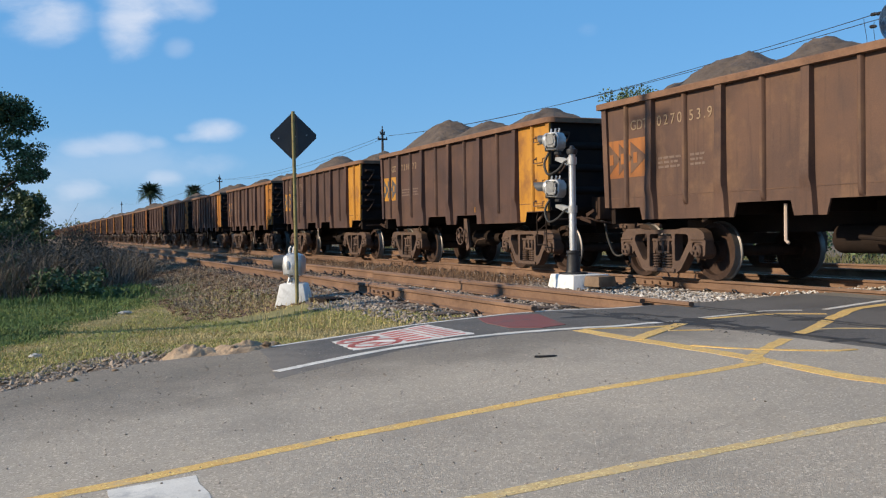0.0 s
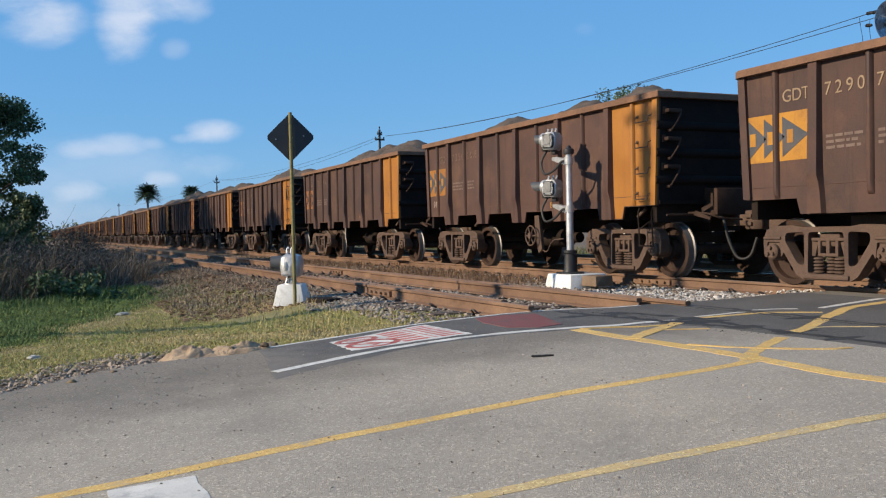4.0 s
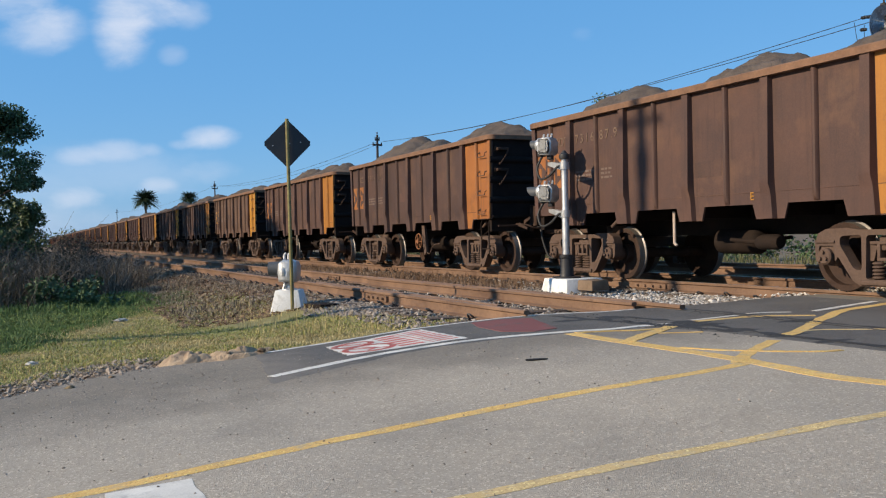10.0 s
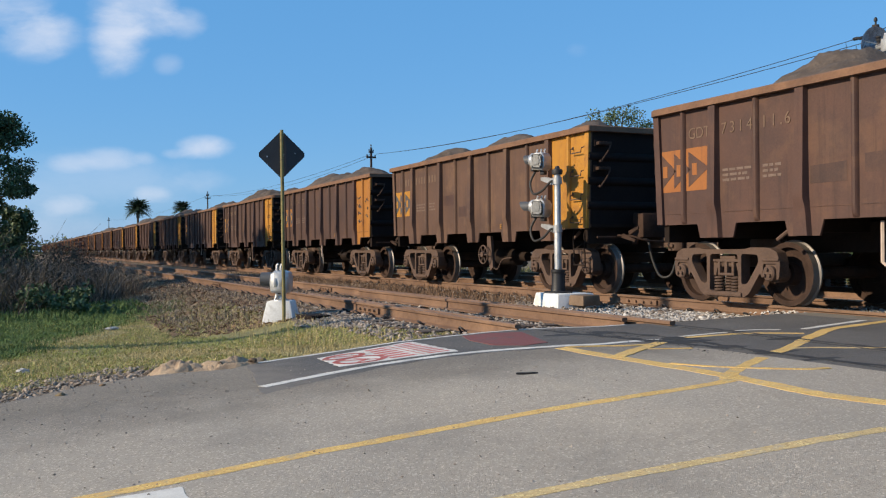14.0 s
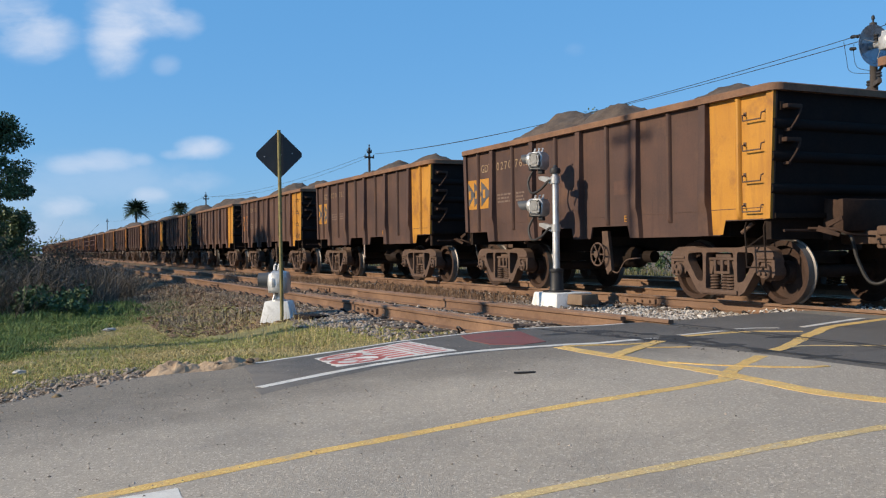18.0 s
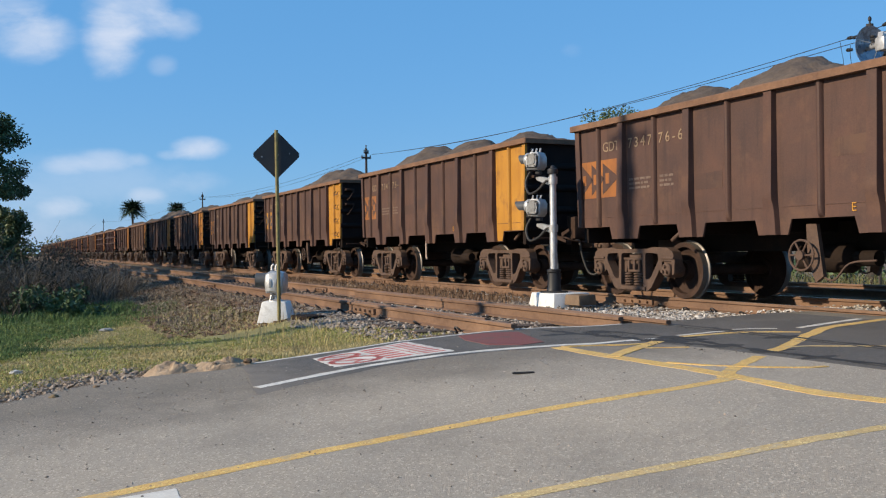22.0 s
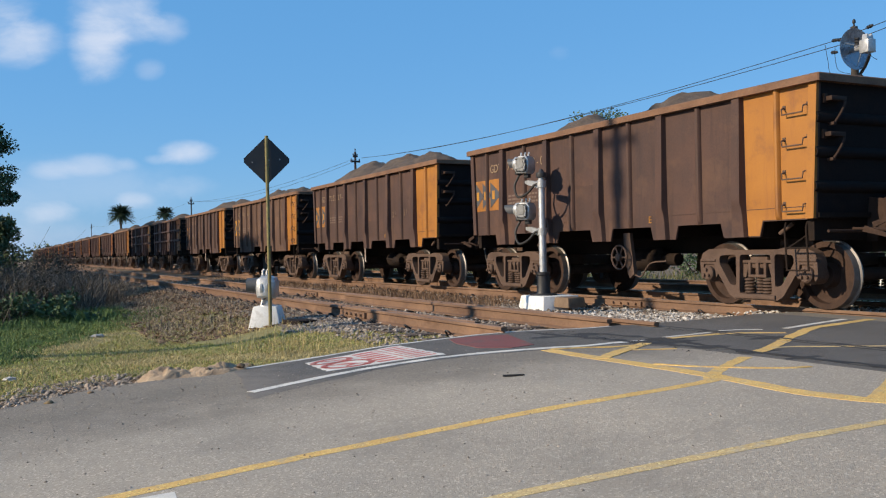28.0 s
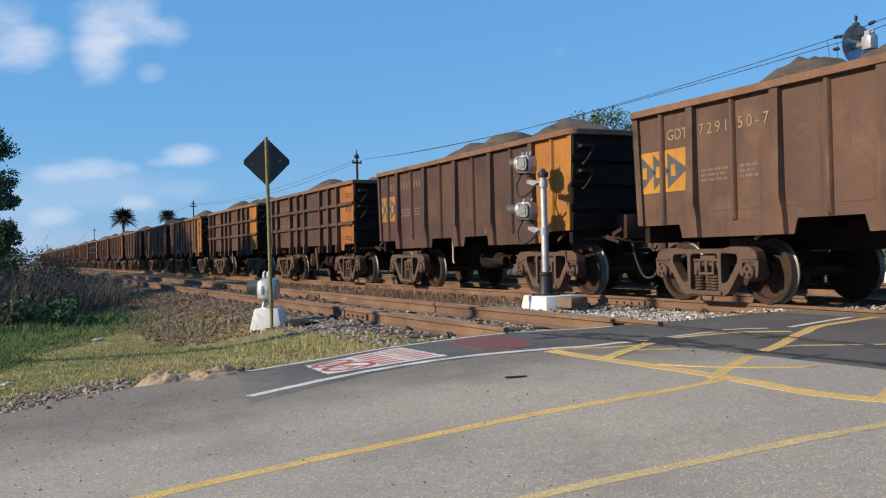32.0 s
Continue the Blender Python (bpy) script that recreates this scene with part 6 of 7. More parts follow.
for a, b, c, d in (((-21.55, 25.0, 7.50), (-21.45, 25.0, 6.95), (-21.3, 25.0, 6.45), (-20.5, 25.0, 6.25)), ((-20.85, 24.65, 7.24), (-20.9, 24.7, 6.9), (-20.85, 24.8, 6.5), (-20.4, 24.9, 6.3)), ((-19.95, 25.0, 7.5), (-19.95, 25.0, 7.1), (-19.8, 25.0, 6.8), (-19.5, 24.9, 6.6))):
    bm = bmesh.new()
    tube(bm, curve_pts([a, b, c, d], 6), 0.009, 5)
    solid("jumper_cable", bm, CABLE, "thin hanging jumper cable at the pole", "cable", smooth=60)
for x, y, z, turn in ((-21.15, 25.0, 7.57, 2), (-20.85, 24.9, 7.52, 2), (-20.85, 24.6, 7.08, 8), (-19.75, 24.92, 7.70, -10)):
    bm = bmesh.new()
    lathe(bm, [(0.0, -0.13), (0.025, -0.13), (0.03, -0.10), (0.055, -0.09), (0.06, -0.05), (0.035, -0.03), (0.06, -0.01), (0.06, 0.03), (0.035, 0.05), (0.055, 0.07), (0.05, 0.10), (0.025, 0.13), (0.0, 0.13)], 10, pose(0, 0, 0, 0, 90))
    solid("strain_insulator", bm, BLACK, "dark strain insulator on the overhead wire", "insulator", group="strain insulators", m=pose(x, y, z, 0, turn, 0))
# the pole that stands beside the camera's view and throws its shade over the verge onto the wagons
lamp = thing("utility_pole", "concrete utility pole with a transformer beside the verge", "utility pole", pose(-13.78, -11.35, -0.45), group="poles of the overhead line")
bm = bmesh.new()
tube(bm, [(0, 0, 0), (0, 0, 6), (0, 0, 13.2)], [0.16, 0.135, 0.10], 12)
part("post", bm, CONCRETE, lamp)
bm = bmesh.new()
lathe(bm, [(0.0, 0.0), (0.15, 0.0), (0.16, 0.03), (0.16, 0.38), (0.13, 0.42), (0.0, 0.42)], 16, pose(-0.02, -0.24, 11.54))
part("transformer", bm, HOOD, lamp, "grey cylindrical transformer")
bm = bmesh.new()
box(bm, -0.55, 0.5, -0.2, -0.1, 12.32, 12.42, 0.01)
part("crossarm", bm, POLE_WOOD, lamp)

# ---- stones, grass, plants ----
DEAD_LEAF = surface("dead_leaf", (0.095, 0.054, 0.033), (0.235, 0.145, 0.085), rough=0.9, scale=6, bump=0.2, island=0.55, grain=30)
rng = np.random.default_rng(11)


def scatter(name, points, sizes, material, label, category, squash=0.7):
    """Small angular stones at the points, joined as one mass."""
    base = np.array([(1, 0, -0.2), (0.3, 0.9, -0.3), (-0.8, 0.55, -0.1), (-0.75, -0.6, -0.25), (0.35, -0.95, -0.1), (0.1, 0.1, 0.8), (0.0, 0.0, -0.7)])
    faces = np.array([(0, 1, 5), (1, 2, 5), (2, 3, 5), (3, 4, 5), (4, 0, 5), (1, 0, 6), (2, 1, 6), (3, 2, 6), (4, 3, 6), (0, 4, 6)])
    n = len(points)
    a = rng.uniform(0, 2 * np.pi, n)
    c, s = np.cos(a), np.sin(a)
    jit = base[None] * rng.uniform(0.65, 1.25, (n, 7, 3))
    jit[:, :, 2] *= squash
    jit = jit * np.asarray(sizes)[:, None, None]
    tilt = rng.uniform(-0.5, 0.5, (n, 2))
    x = jit[:, :, 0] * c[:, None] - jit[:, :, 1] * s[:, None]
    y = jit[:, :, 0] * s[:, None] + jit[:, :, 1] * c[:, None]
    z = jit[:, :, 2] + x * tilt[:, :1] + y * tilt[:, 1:]
    v = np.stack([x, y, z], -1) + np.asarray(points)[:, None, :]
    f = faces[None] + (np.arange(n) * 7)[:, None, None]
    return tagged(new(name, raw_mesh(name, v.reshape(-1, 3), f.reshape(-1, 3), material)), label, category, kind="stuff")


def field(n, x0, x1, y0, y1, keep=None, near=0.0):
    """Random ground points, thinned by keep(x, y); near > 0 crowds them toward larger x."""
    u = rng.uniform(0, 1, n) ** (1 / (1 + near))
    xs, ys = x0 + (x1 - x0) * u, rng.uniform(y0, y1, n)
    pts = [(x, y) for x, y in zip(xs, ys) if keep is None or keep(x, y)]
    return np.array([(x, y, ground_z(x, y)) for x, y in pts])


def lumps(p, amount=0.02):
    p = p.copy()
    p[:, 2] += rng.uniform(-0.3, 1.0, len(p)) * amount
    return p


pts = lumps(field(12000, -24, -8.3, 3.9, 9.3, lambda x, y: x < edge_x(y) - 0.02 and x > -16.5 + 3 * rng.random(), 0.6), 0.03)
scatter("track_ballast", pts, rng.uniform(0.02, 0.05, len(pts)), STONE, "grey-brown crushed stone ballast between the tracks", "ballast")
pts = lumps(field(5600, -13.0, -8.2, 6.7, 9.5, lambda x, y: x < edge_x(y) - 0.02 and x > -13 + 1.2 * abs(y - 8.6), 1.0), 0.03)
scatter("fresh_ballast", pts, rng.uniform(0.022, 0.048, len(pts)), STONE_PALE, "pale fresh ballast beside the crossing", "ballast")
pts = lumps(field(9000, -30, 6, 9.0, 11.5, lambda x, y: y > 9.55 or x < edge_x(y) - 0.02, 0.8), 0.03)
pts[:, 2] = np.where(pts[:, 0] > -9.4, np.maximum(pts[:, 2], -0.09 + rng.uniform(-0.02, 0.03, len(pts))), pts[:, 2])
scatter("fresh_ballast", pts, rng.uniform(0.022, 0.045, len(pts)), STONE_PALE, "pale ballast in the running track", "ballast")
pts = lumps(field(4200, -17.5, -9.2, 3.55, 4.85, lambda x, y: x < edge_x(y) - 0.1 and y > 3.75 + 1.05 * step(-11.9, -10.6, x) + 0.25 * noise.noise(Vector((x, 0, 0))), 0.8), 0.02)
scatter("shoulder_ballast", pts, rng.uniform(0.02, 0.045, len(pts)), STONE, "grey stones spilled beside the siding", "ballast")
pts = lumps(field(13000, -46, -13.5, 4.2, 9.4, lambda x, y: x < -14 - 2.5 * rng.random(), 0.6), 0.03)
scatter("rusty_ballast", pts, rng.uniform(0.02, 0.05, len(pts)), STONE_RUST, "rust-stained ballast farther along the tracks", "ballast")
pts = np.array([(x, y, road_z(y) + 0.006) for x, y in zip(rng.uniform(-8.3, -5.6, 130), rng.normal(5.35, 0.12, 130))] + [(x, y, road_z(y) + 0.006) for x, y in zip(rng.uniform(-7.9, -5.8, 60), rng.normal(6.5, 0.07, 60))])
scatter("tar_crumbs", pts, rng.uniform(0.004, 0.012, len(pts)), TAR, "black crumbs of broken asphalt by the rails", "crumbs", 0.5)
pts = lumps(field(16000, -42, -13.5, 1.6, 4.7, lambda x, y: y > 2.0 + 0.5 * noise.noise(Vector((x * 0.4, 0, 0))), 0.6), 0.02)
scatter("bank_litter", pts, rng.uniform(0.02, 0.055, len(pts)), DEAD_LEAF, "brown stones and dead leaves on the bank", "litter", 0.35)
pts = lumps(field(5600, -9.6, -7.4, -1.6, 1.2, lambda x, y: edge_x(y) - 1.05 - 0.3 * noise.noise(Vector((0, y * 1.5, 4))) < x < edge_x(y) + 0.12), 0.02)
pts[:, 2] = [max(p[2], (road_z(p[1]) - 0.01) if p[0] > edge_x(p[1]) else road_z(p[1]) - 0.055) for p in pts]
scatter("verge_gravel", pts, rng.uniform(0.008, 0.030, len(pts)) * rng.uniform(0.5, 1.3, len(pts)), VERGE_STONE, "loose grey gravel along the broken asphalt edge", "gravel")
pts = field(1900, -7.9, -2.4, -1.2, 4.0, lambda x, y: x < edge_x(y) + 5.2 and rng.random() < 0.25 + 0.75 * step(-4.5, -7.0, x))
pts[:, 2] = [road_z(p[1]) + 0.003 for p in pts]
scatter("road_grit", pts, rng.uniform(0.003, 0.010, len(pts)), STONE, "scattered grit and small stones on the asphalt", "grit")


pts = field(520, -7.9, -3.4, -1.2, 3.2, lambda x, y: rng.random() < step(-3.4, -6.8, x) * (1 - 0.7 * step(1.8, 3.2, y)))
pts[:, 2] = [road_z(p[1]) + 0.002 for p in pts]
scatter("dark_grit", pts, rng.uniform(0.002, 0.0075, len(pts)), ASPHALT_DARK, "dark grit lying on the asphalt near the verge", "grit")


def blades(name, pts, heights, width, material, label, lean=0.5, category="grass"):
    """Tapering grass blades, each bent once."""
    n = len(pts)
    a = rng.uniform(0, 2 * np.pi, n)
    d = np.stack([np.cos(a), np.sin(a)], -1)
    side = np.stack([-d[:, 1], d[:, 0]], -1) * (width * rng.uniform(0.6, 1.3, n))[:, None]
    b = rng.uniform(0.1, lean, n) * heights
    v = np.zeros((n, 5, 3))
    p = np.asarray(pts)
    v[:, 0, :2], v[:, 1, :2] = p[:, :2] - side, p[:, :2] + side
    v[:, 0, 2] = v[:, 1, 2] = p[:, 2] - 0.01
    mid = p[:, :2] + d * (b * 0.35)[:, None]
    v[:, 2, :2], v[:, 3, :2] = mid - side * 0.8, mid + side * 0.8
    v[:, 2, 2] = v[:, 3, 2] = p[:, 2] + heights * 0.6
    v[:, 4, :2] = p[:, :2] + d * b[:, None]
    v[:, 4, 2] = p[:, 2] + heights * rng.uniform(0.85, 1.0, n)
    f = np.array([(0, 1, 3), (0, 3, 2), (2, 3, 4)])[None] + (np.arange(n) * 5)[:, None, None]
    return tagged(new(name, raw_mesh(name, v.reshape(-1, 3), f.reshape(-1, 3), material)), label, category, kind="stuff")


GRASS_DRY = surface("dry_grass", (0.32, 0.25, 0.11), (0.52, 0.425, 0.205), rough=0.85, scale=0.9, bump=0, island=0.5, wide=0.5)
GRASS_OLIVE = surface("olive_grass", (0.185, 0.205, 0.055), (0.345, 0.345, 0.10), rough=0.85, scale=0.9, bump=0, island=0.5, wide=0.5)
GRASS_GREEN = surface("green_grass", (0.068, 0.115, 0.030), (0.145, 0.20, 0.055), rough=0.8, scale=0.8, bump=0, island=0.45, wide=0.6)
GRASS_FAR = surface("rank_grass", (0.075, 0.08, 0.032), (0.15, 0.145, 0.06), rough=0.85, scale=0.7, bump=0, island=0.4, wide=0.6)
STRAW = surface("dead_straw", (0.066, 0.053, 0.041), (0.165, 0.135, 0.101), rough=0.9, scale=0.7, bump=0, island=0.55, wide=0.6)
STRAW_PALE = surface("bleached_straw", (0.20, 0.155, 0.10), (0.39, 0.31, 0.205), rough=0.9, scale=0.7, bump=0, island=0.55, wide=0.6)
LEAF = surface("tree_leaf", (0.027, 0.057, 0.025), (0.080, 0.127, 0.050), rough=0.6, scale=0.8, bump=0, island=0.45, wide=0.6)
LEAF_PALE = surface("pale_tree_leaf", (0.05, 0.085, 0.035), (0.11, 0.15, 0.06), rough=0.6, scale=0.8, bump=0, island=0.4, wide=0.6)
PALM_LEAF = surface("palm_leaf", (0.015, 0.034, 0.020), (0.044, 0.074, 0.034), rough=0.6, scale=0.8, bump=0, island=0.45, wide=0.6)
LEAF_DRY = surface("withered_leaf", (0.040, 0.037, 0.026), (0.094, 0.083, 0.056), rough=0.8, scale=0.8, bump=0, island=0.5, wide=0.6)
BARK = surface("bark", (0.05, 0.04, 0.03), (0.12, 0.10, 0.08), rough=0.9, scale=5, bump=0.6)


def verge_end(x):
    """How far the grass reaches toward the siding: right up to the rail beside the road."""
    return 3.88 + 0.82 * step(-11.9, -10.6, x)


def verge(x, y):
    return x < edge_x(y) - 0.05 - (0.62 * (1 - step(0.9, 1.5, y))) - 0.3 * max(0.0, noise.noise(Vector((0, y * 1.3, 2)))) and y < verge_end(x) + 0.3 * noise.noise(Vector((x * 0.7, 0, 1)))


def greener(x, y):
    """Above nought where the turf is fresh green, toward the bushes."""
    return -11.6 - 2.65 * (y + 0.2) - x + 1.6 * noise.noise(Vector((x * 0.6, y * 0.6, 40)))


def patchy(x, y, k):
    return noise.fractal(Vector((x * 0.45, y * 0.45, k)), 0.8, 2.0, 3)


TURF = surface("turf", (0.17, 0.15, 0.058), (0.33, 0.285, 0.11), rough=0.95, scale=2.5, bump=0.9, grain=70, spot=(0.33, 0.25, 0.115), spot_amount=0.75, spot_scale=0.9, depth=0.03)
TURF_GREEN = surface("green_turf", (0.05, 0.08, 0.022), (0.12, 0.155, 0.045), rough=0.95, scale=2.5, bump=0.9, grain=70, spot=(0.17, 0.16, 0.06), spot_amount=0.6, spot_scale=0.9, depth=0.03)


def turf():
    """The matted turf under the blades: yellowing by the road, green toward the bushes."""
    d, x0, y0, nx, ny = 0.14, -24.0, -3.6, 114, 61
    v = [(x0 + d * i, y0 + d * j, ground_z(x0 + d * i, y0 + d * j) + 0.003) for j in range(ny + 1) for i in range(nx + 1)]
    sets = {False: [], True: []}
    for j in range(ny):
        for i in range(nx):
            x, y = x0 + d * (i + 0.5), y0 + d * (j + 0.5)
            if verge(x + 0.08, y) and verge(x, y + 0.08):
                a = j * (nx + 1) + i
                sets[greener(x, y) > 0].append((a, a + 1, a + nx + 2, a + nx + 1))
    for green, f in sets.items():
        tagged(new("turf", raw_mesh("turf", v, f, TURF_GREEN if green else TURF, True)), "matted green turf toward the bushes" if green else "matted yellowing turf beside the road", "turf", kind="structure")


turf()
pts = field(110000, -19, -8.2, -2.4, 4.9, lambda x, y: verge(x, y) and greener(x, y) < 0.8 and patchy(x, y, 2) > -0.3, 0.6)
blades("dry_grass", pts, rng.uniform(0.010, 0.038, len(pts)), 0.0032, GRASS_DRY, "short dry yellow grass on the verge", 1.8)
pts = field(110000, -20, -8.2, -2.8, 4.9, lambda x, y: verge(x, y) and patchy(x, y, 5) > -0.12, 0.4)
blades("olive_grass", pts, rng.uniform(0.010, 0.040, len(pts)), 0.0034, GRASS_OLIVE, "olive green grass patches on the verge", 1.8)
pts = field(90000, -22, -9.5, -3.2, 3.4, lambda x, y: verge(x, y) and greener(x, y) > -0.9 * rng.random(), 0.3)
blades("green_grass", pts, rng.uniform(0.018, 0.07, len(pts)), 0.005, GRASS_GREEN, "short fresh green grass toward the bushes", 1.6)
pts = field(32000, -24, -14.2, -3.4, 2.6, lambda x, y: x < -16.2 + 2.0 * patchy(x, y, 9) - 0.75 * max(y, 0) - 2.6 * rng.random() and patchy(x * 2, y * 2, 19) > -0.15)
blades("tall_green_grass", pts, rng.uniform(0.03, 0.17, len(pts)) * (0.6 + 0.6 * rng.random(len(pts))), 0.008, GRASS_GREEN, "taller fresh green grass below the bushes", 1.1)
pts = field(700, -16.5, -9.0, 2.6, 4.1, lambda x, y: x < edge_x(y) - 0.3)
blades("tall_dry_grass", pts, rng.uniform(0.05, 0.2, len(pts)), 0.003, GRASS_DRY, "taller dry tufts along the ballast", 0.7)
pts = field(30000, -46, -17.5, -4.5, 3.2, lambda x, y: x < -19.0 - 2.2 * max(y, 0) + 1.5 * patchy(x, y, 13) and patchy(x, y, 17) > -0.25, 0.7)
blades("dry_brush", pts, rng.uniform(0.2, 1.15, len(pts)) * (0.7 + 0.7 * rng.random(len(pts))), 0.006, STRAW, "tangled dead grey-brown brush on the bank", 2.4, "brush")
pts = field(2800, -42, -15.0, 2.2, 4.6, lambda x, y: patchy(x, y, 31) > 0.02, 0.6)
blades("bank_tufts", pts, rng.uniform(0.04, 0.22, len(pts)), 0.006, STRAW, "dry tufts on the earth bank beside the siding", 1.0)
pts = field(15000, -40, -14.2, 2.3, 4.7, lambda x, y: patchy(x, y, 35) > -0.12, 0.6)
blades("bank_straw", pts, rng.uniform(0.02, 0.09, len(pts)), 0.007, STRAW_PALE, "pale flattened straw lying on the earth bank", 2.6)
pts = field(9000, -30, -14.0, 6.9, 9.2, lambda x, y: abs(y - 8.1) < 1.0 and patchy(x, y, 21) > -0.15)
blades("track_weeds", pts, rng.uniform(0.05, 0.24, len(pts)), 0.004, DEAD_LEAF, "dry weeds between the tracks", 0.8)
pts = field(9000, -60, 8, 16.4, 24)
blades("far_grass", pts, rng.uniform(0.15, 0.6, len(pts)), 0.013, GRASS_FAR, "tall olive grass beyond the tracks", 0.7)


def leaf_mass(centres, radii, count, size, droop=0.3, flat=1.0):
    """Leaves as bent quads round clump centres; returns vertices and faces."""
    c = np.asarray(centres)
    k = rng.integers(0, len(c), count)
    d = rng.normal(size=(count, 3))
    d /= np.linalg.norm(d, axis=1)[:, None]
    p = c[k] + d * (np.asarray(radii)[k] * rng.uniform(0.25, 1.0, count) ** 0.6)[:, None] * np.array((1.0, 1.0, flat))
    u = rng.normal(size=(count, 3))
    u[:, 2] -= droop
    u /= np.linalg.norm(u, axis=1)[:, None]
    w = np.cross(u, rng.normal(size=(count, 3)))
    w /= np.linalg.norm(w, axis=1)[:, None] + 1e-9
    s = (size * rng.uniform(0.6, 1.3, count))[:, None]
    v = np.stack([p, p + u * s * 0.5 + w * s * 0.32, p + u * s, p + u * s * 0.5 - w * s * 0.32], 1)
    f = np.array([(0, 1, 2, 3)]) + (np.arange(count) * 4)[:, None]
    return v.reshape(-1, 3), f


def tree(x, y, height, spread, label, clumps, leaves, size, material, low=0.25, seed=1, clump=0.16, flat=1.0):
    r = random.Random(seed)
    t = thing("tree", label, "tree", pose(x, y, ground_z(x, y)))
    bm = bmesh.new()
    lean = Vector((r.uniform(-0.3, 0.3), r.uniform(-0.3, 0.3), 0))
    tube(bm, curve_pts([(0, 0, -0.1), lean * 0.4 + Vector((0, 0, height * 0.25)), lean + Vector((0, 0, height * 0.6)), lean * 1.2 + Vector((0, 0, height * 0.9))], 4), [0.03 * height * (1 - 0.07 * i) for i in range(13)], 10)
    part("trunk", bm, BARK, t)
    cs, rs = [], []
    for i in range(clumps):
        a, h = r.uniform(0, 2 * math.pi), r.uniform(low, 1.0)
        rad = spread * math.sqrt(max(0.05, 1 - ((h - 0.55) / 0.5) ** 2)) * r.uniform(0.35, 1.0)
        c = Vector((math.cos(a) * rad, math.sin(a) * rad, height * h)) + lean * h
        cs.append(c), rs.append(height * clump * r.uniform(0.6 * flat, 1.15))
    for c in cs[:: max(1, clumps // 9)]:
        bm = bmesh.new()
        s = lean * 0.6 + Vector((0, 0, max(0.2, c.z * 0.55)))
        tube(bm, curve_pts([s, s.lerp(c, 0.5) + Vector((0, 0, 0.05 * height)), c], 4), [0.012 * height * (1 - 0.09 * i) for i in range(9)], 6)
        part("limb", bm, BARK, t)
    v, f = leaf_mass(cs, rs, leaves, size, flat=flat)
    part("crown", raw_mesh("crown", v, f, material), None, t, "leafy uneven crown")
    return t


tree(-36.5, -1.55, 6.6, 2.6, "dense dark green tree above the dry brush", 150, 44000, 0.115, LEAF, 0.05, 4, 0.085, 0.75)
tree(-31.0, -4.6, 5.2, 2.4, "dark green tree in shade beside the brush", 30, 8000, 0.18, LEAF, 0.15, 8, 0.15)
tree(-40.0, -0.35, 3.1, 1.15, "pale green small tree behind the brush", 30, 7000, 0.13, LEAF_PALE, 0.1, 12, 0.14)
tree(-43.0, 31.3, 8.9, 3.1, "airy pale green tree beyond the train", 46, 7000, 0.14, LEAF_PALE, 0.45, 6, 0.07)
# trees outside the view, whose shade falls over the brush and the train
for x, y, h, w, sd in ((-53.0, -8.5, 10.5, 4.2, 21), (-60.0, -9.5, 12.0, 4.6, 22), (-68.0, -8.0, 11.5, 4.4, 23), (-46.5, -9.5, 8.0, 3.4, 24)):
    tree(x, y, h, w, "tall dark green tree on the bank beside the railway", 40, 5200, 0.45, LEAF, 0.2, sd, 0.15)
tree(-25.0, -6.6, 4.2, 2.6, "rounded dark green tree behind the verge", 26, 3600, 0.26, LEAF, 0.2, 31, 0.17)
tree(-31.5, -8.0, 5.5, 2.8, "rounded dark green tree behind the verge", 26, 3600, 0.26, LEAF, 0.2, 32, 0.17)
BUSHES = [(-23.5, -1.6, 1.1, 1.0), (-26.5, -0.6, 1.3, 1.1), (-21.5, -2.8, 1.2, 1.1), (-29.5, 0.4, 1.2, 1.0), (-20.2, 0.35, 0.65, 0.6), (-19.3, 1.1, 0.55, 0.45),
          (-24.8, 0.5, 1.0, 0.9), (-28.0, -1.6, 1.5, 1.2), (-32.0, 1.2, 1.4, 1.1), (-22.3, -0.6, 0.9, 0.8), (-35.5, 1.6, 1.7, 1.3), (-39.0, 2.0, 1.9, 1.4), (-43.0, 2.4, 2.1, 1.5), (-31.0, -0.6, 1.6, 1.2),
          (-33.5, -1.8, 2.0, 1.5), (-30.5, -2.8, 1.9, 1.4), (-37.5, -0.3, 2.1, 1.5), (-41.0, 0.8, 2.0, 1.5), (-26.0, -2.6, 1.5, 1.2), (-47.0, 1.6, 2.1, 1.6)]
for i, (x, y, h, w) in enumerate(BUSHES):
    r = random.Random(70 + i)
    b = thing("bush", "low dark green bush tangled with dead grass", "bush", pose(x, y, ground_z(x, y)), group="bushes on the bank")
    cs = [Vector((r.gauss(0, w * 0.5), r.gauss(0, w * 0.5), r.uniform(0.1, 1.0) * h * 0.8)) for _ in range(12)]
    for c in cs[:5]:
        bm = bmesh.new()
        tube(bm, [(0, 0, 0), c * 0.6, c], [0.02, 0.015, 0.008], 5)
        part("stem", bm, BARK, b)
    v, f = leaf_mass(cs, [0.3 * h] * 12, 1150, 0.085)
    part("leaves", raw_mesh("leaves", v, f, LEAF if i in (2, 4, 5, 9, 15) else LEAF_DRY), None, b)
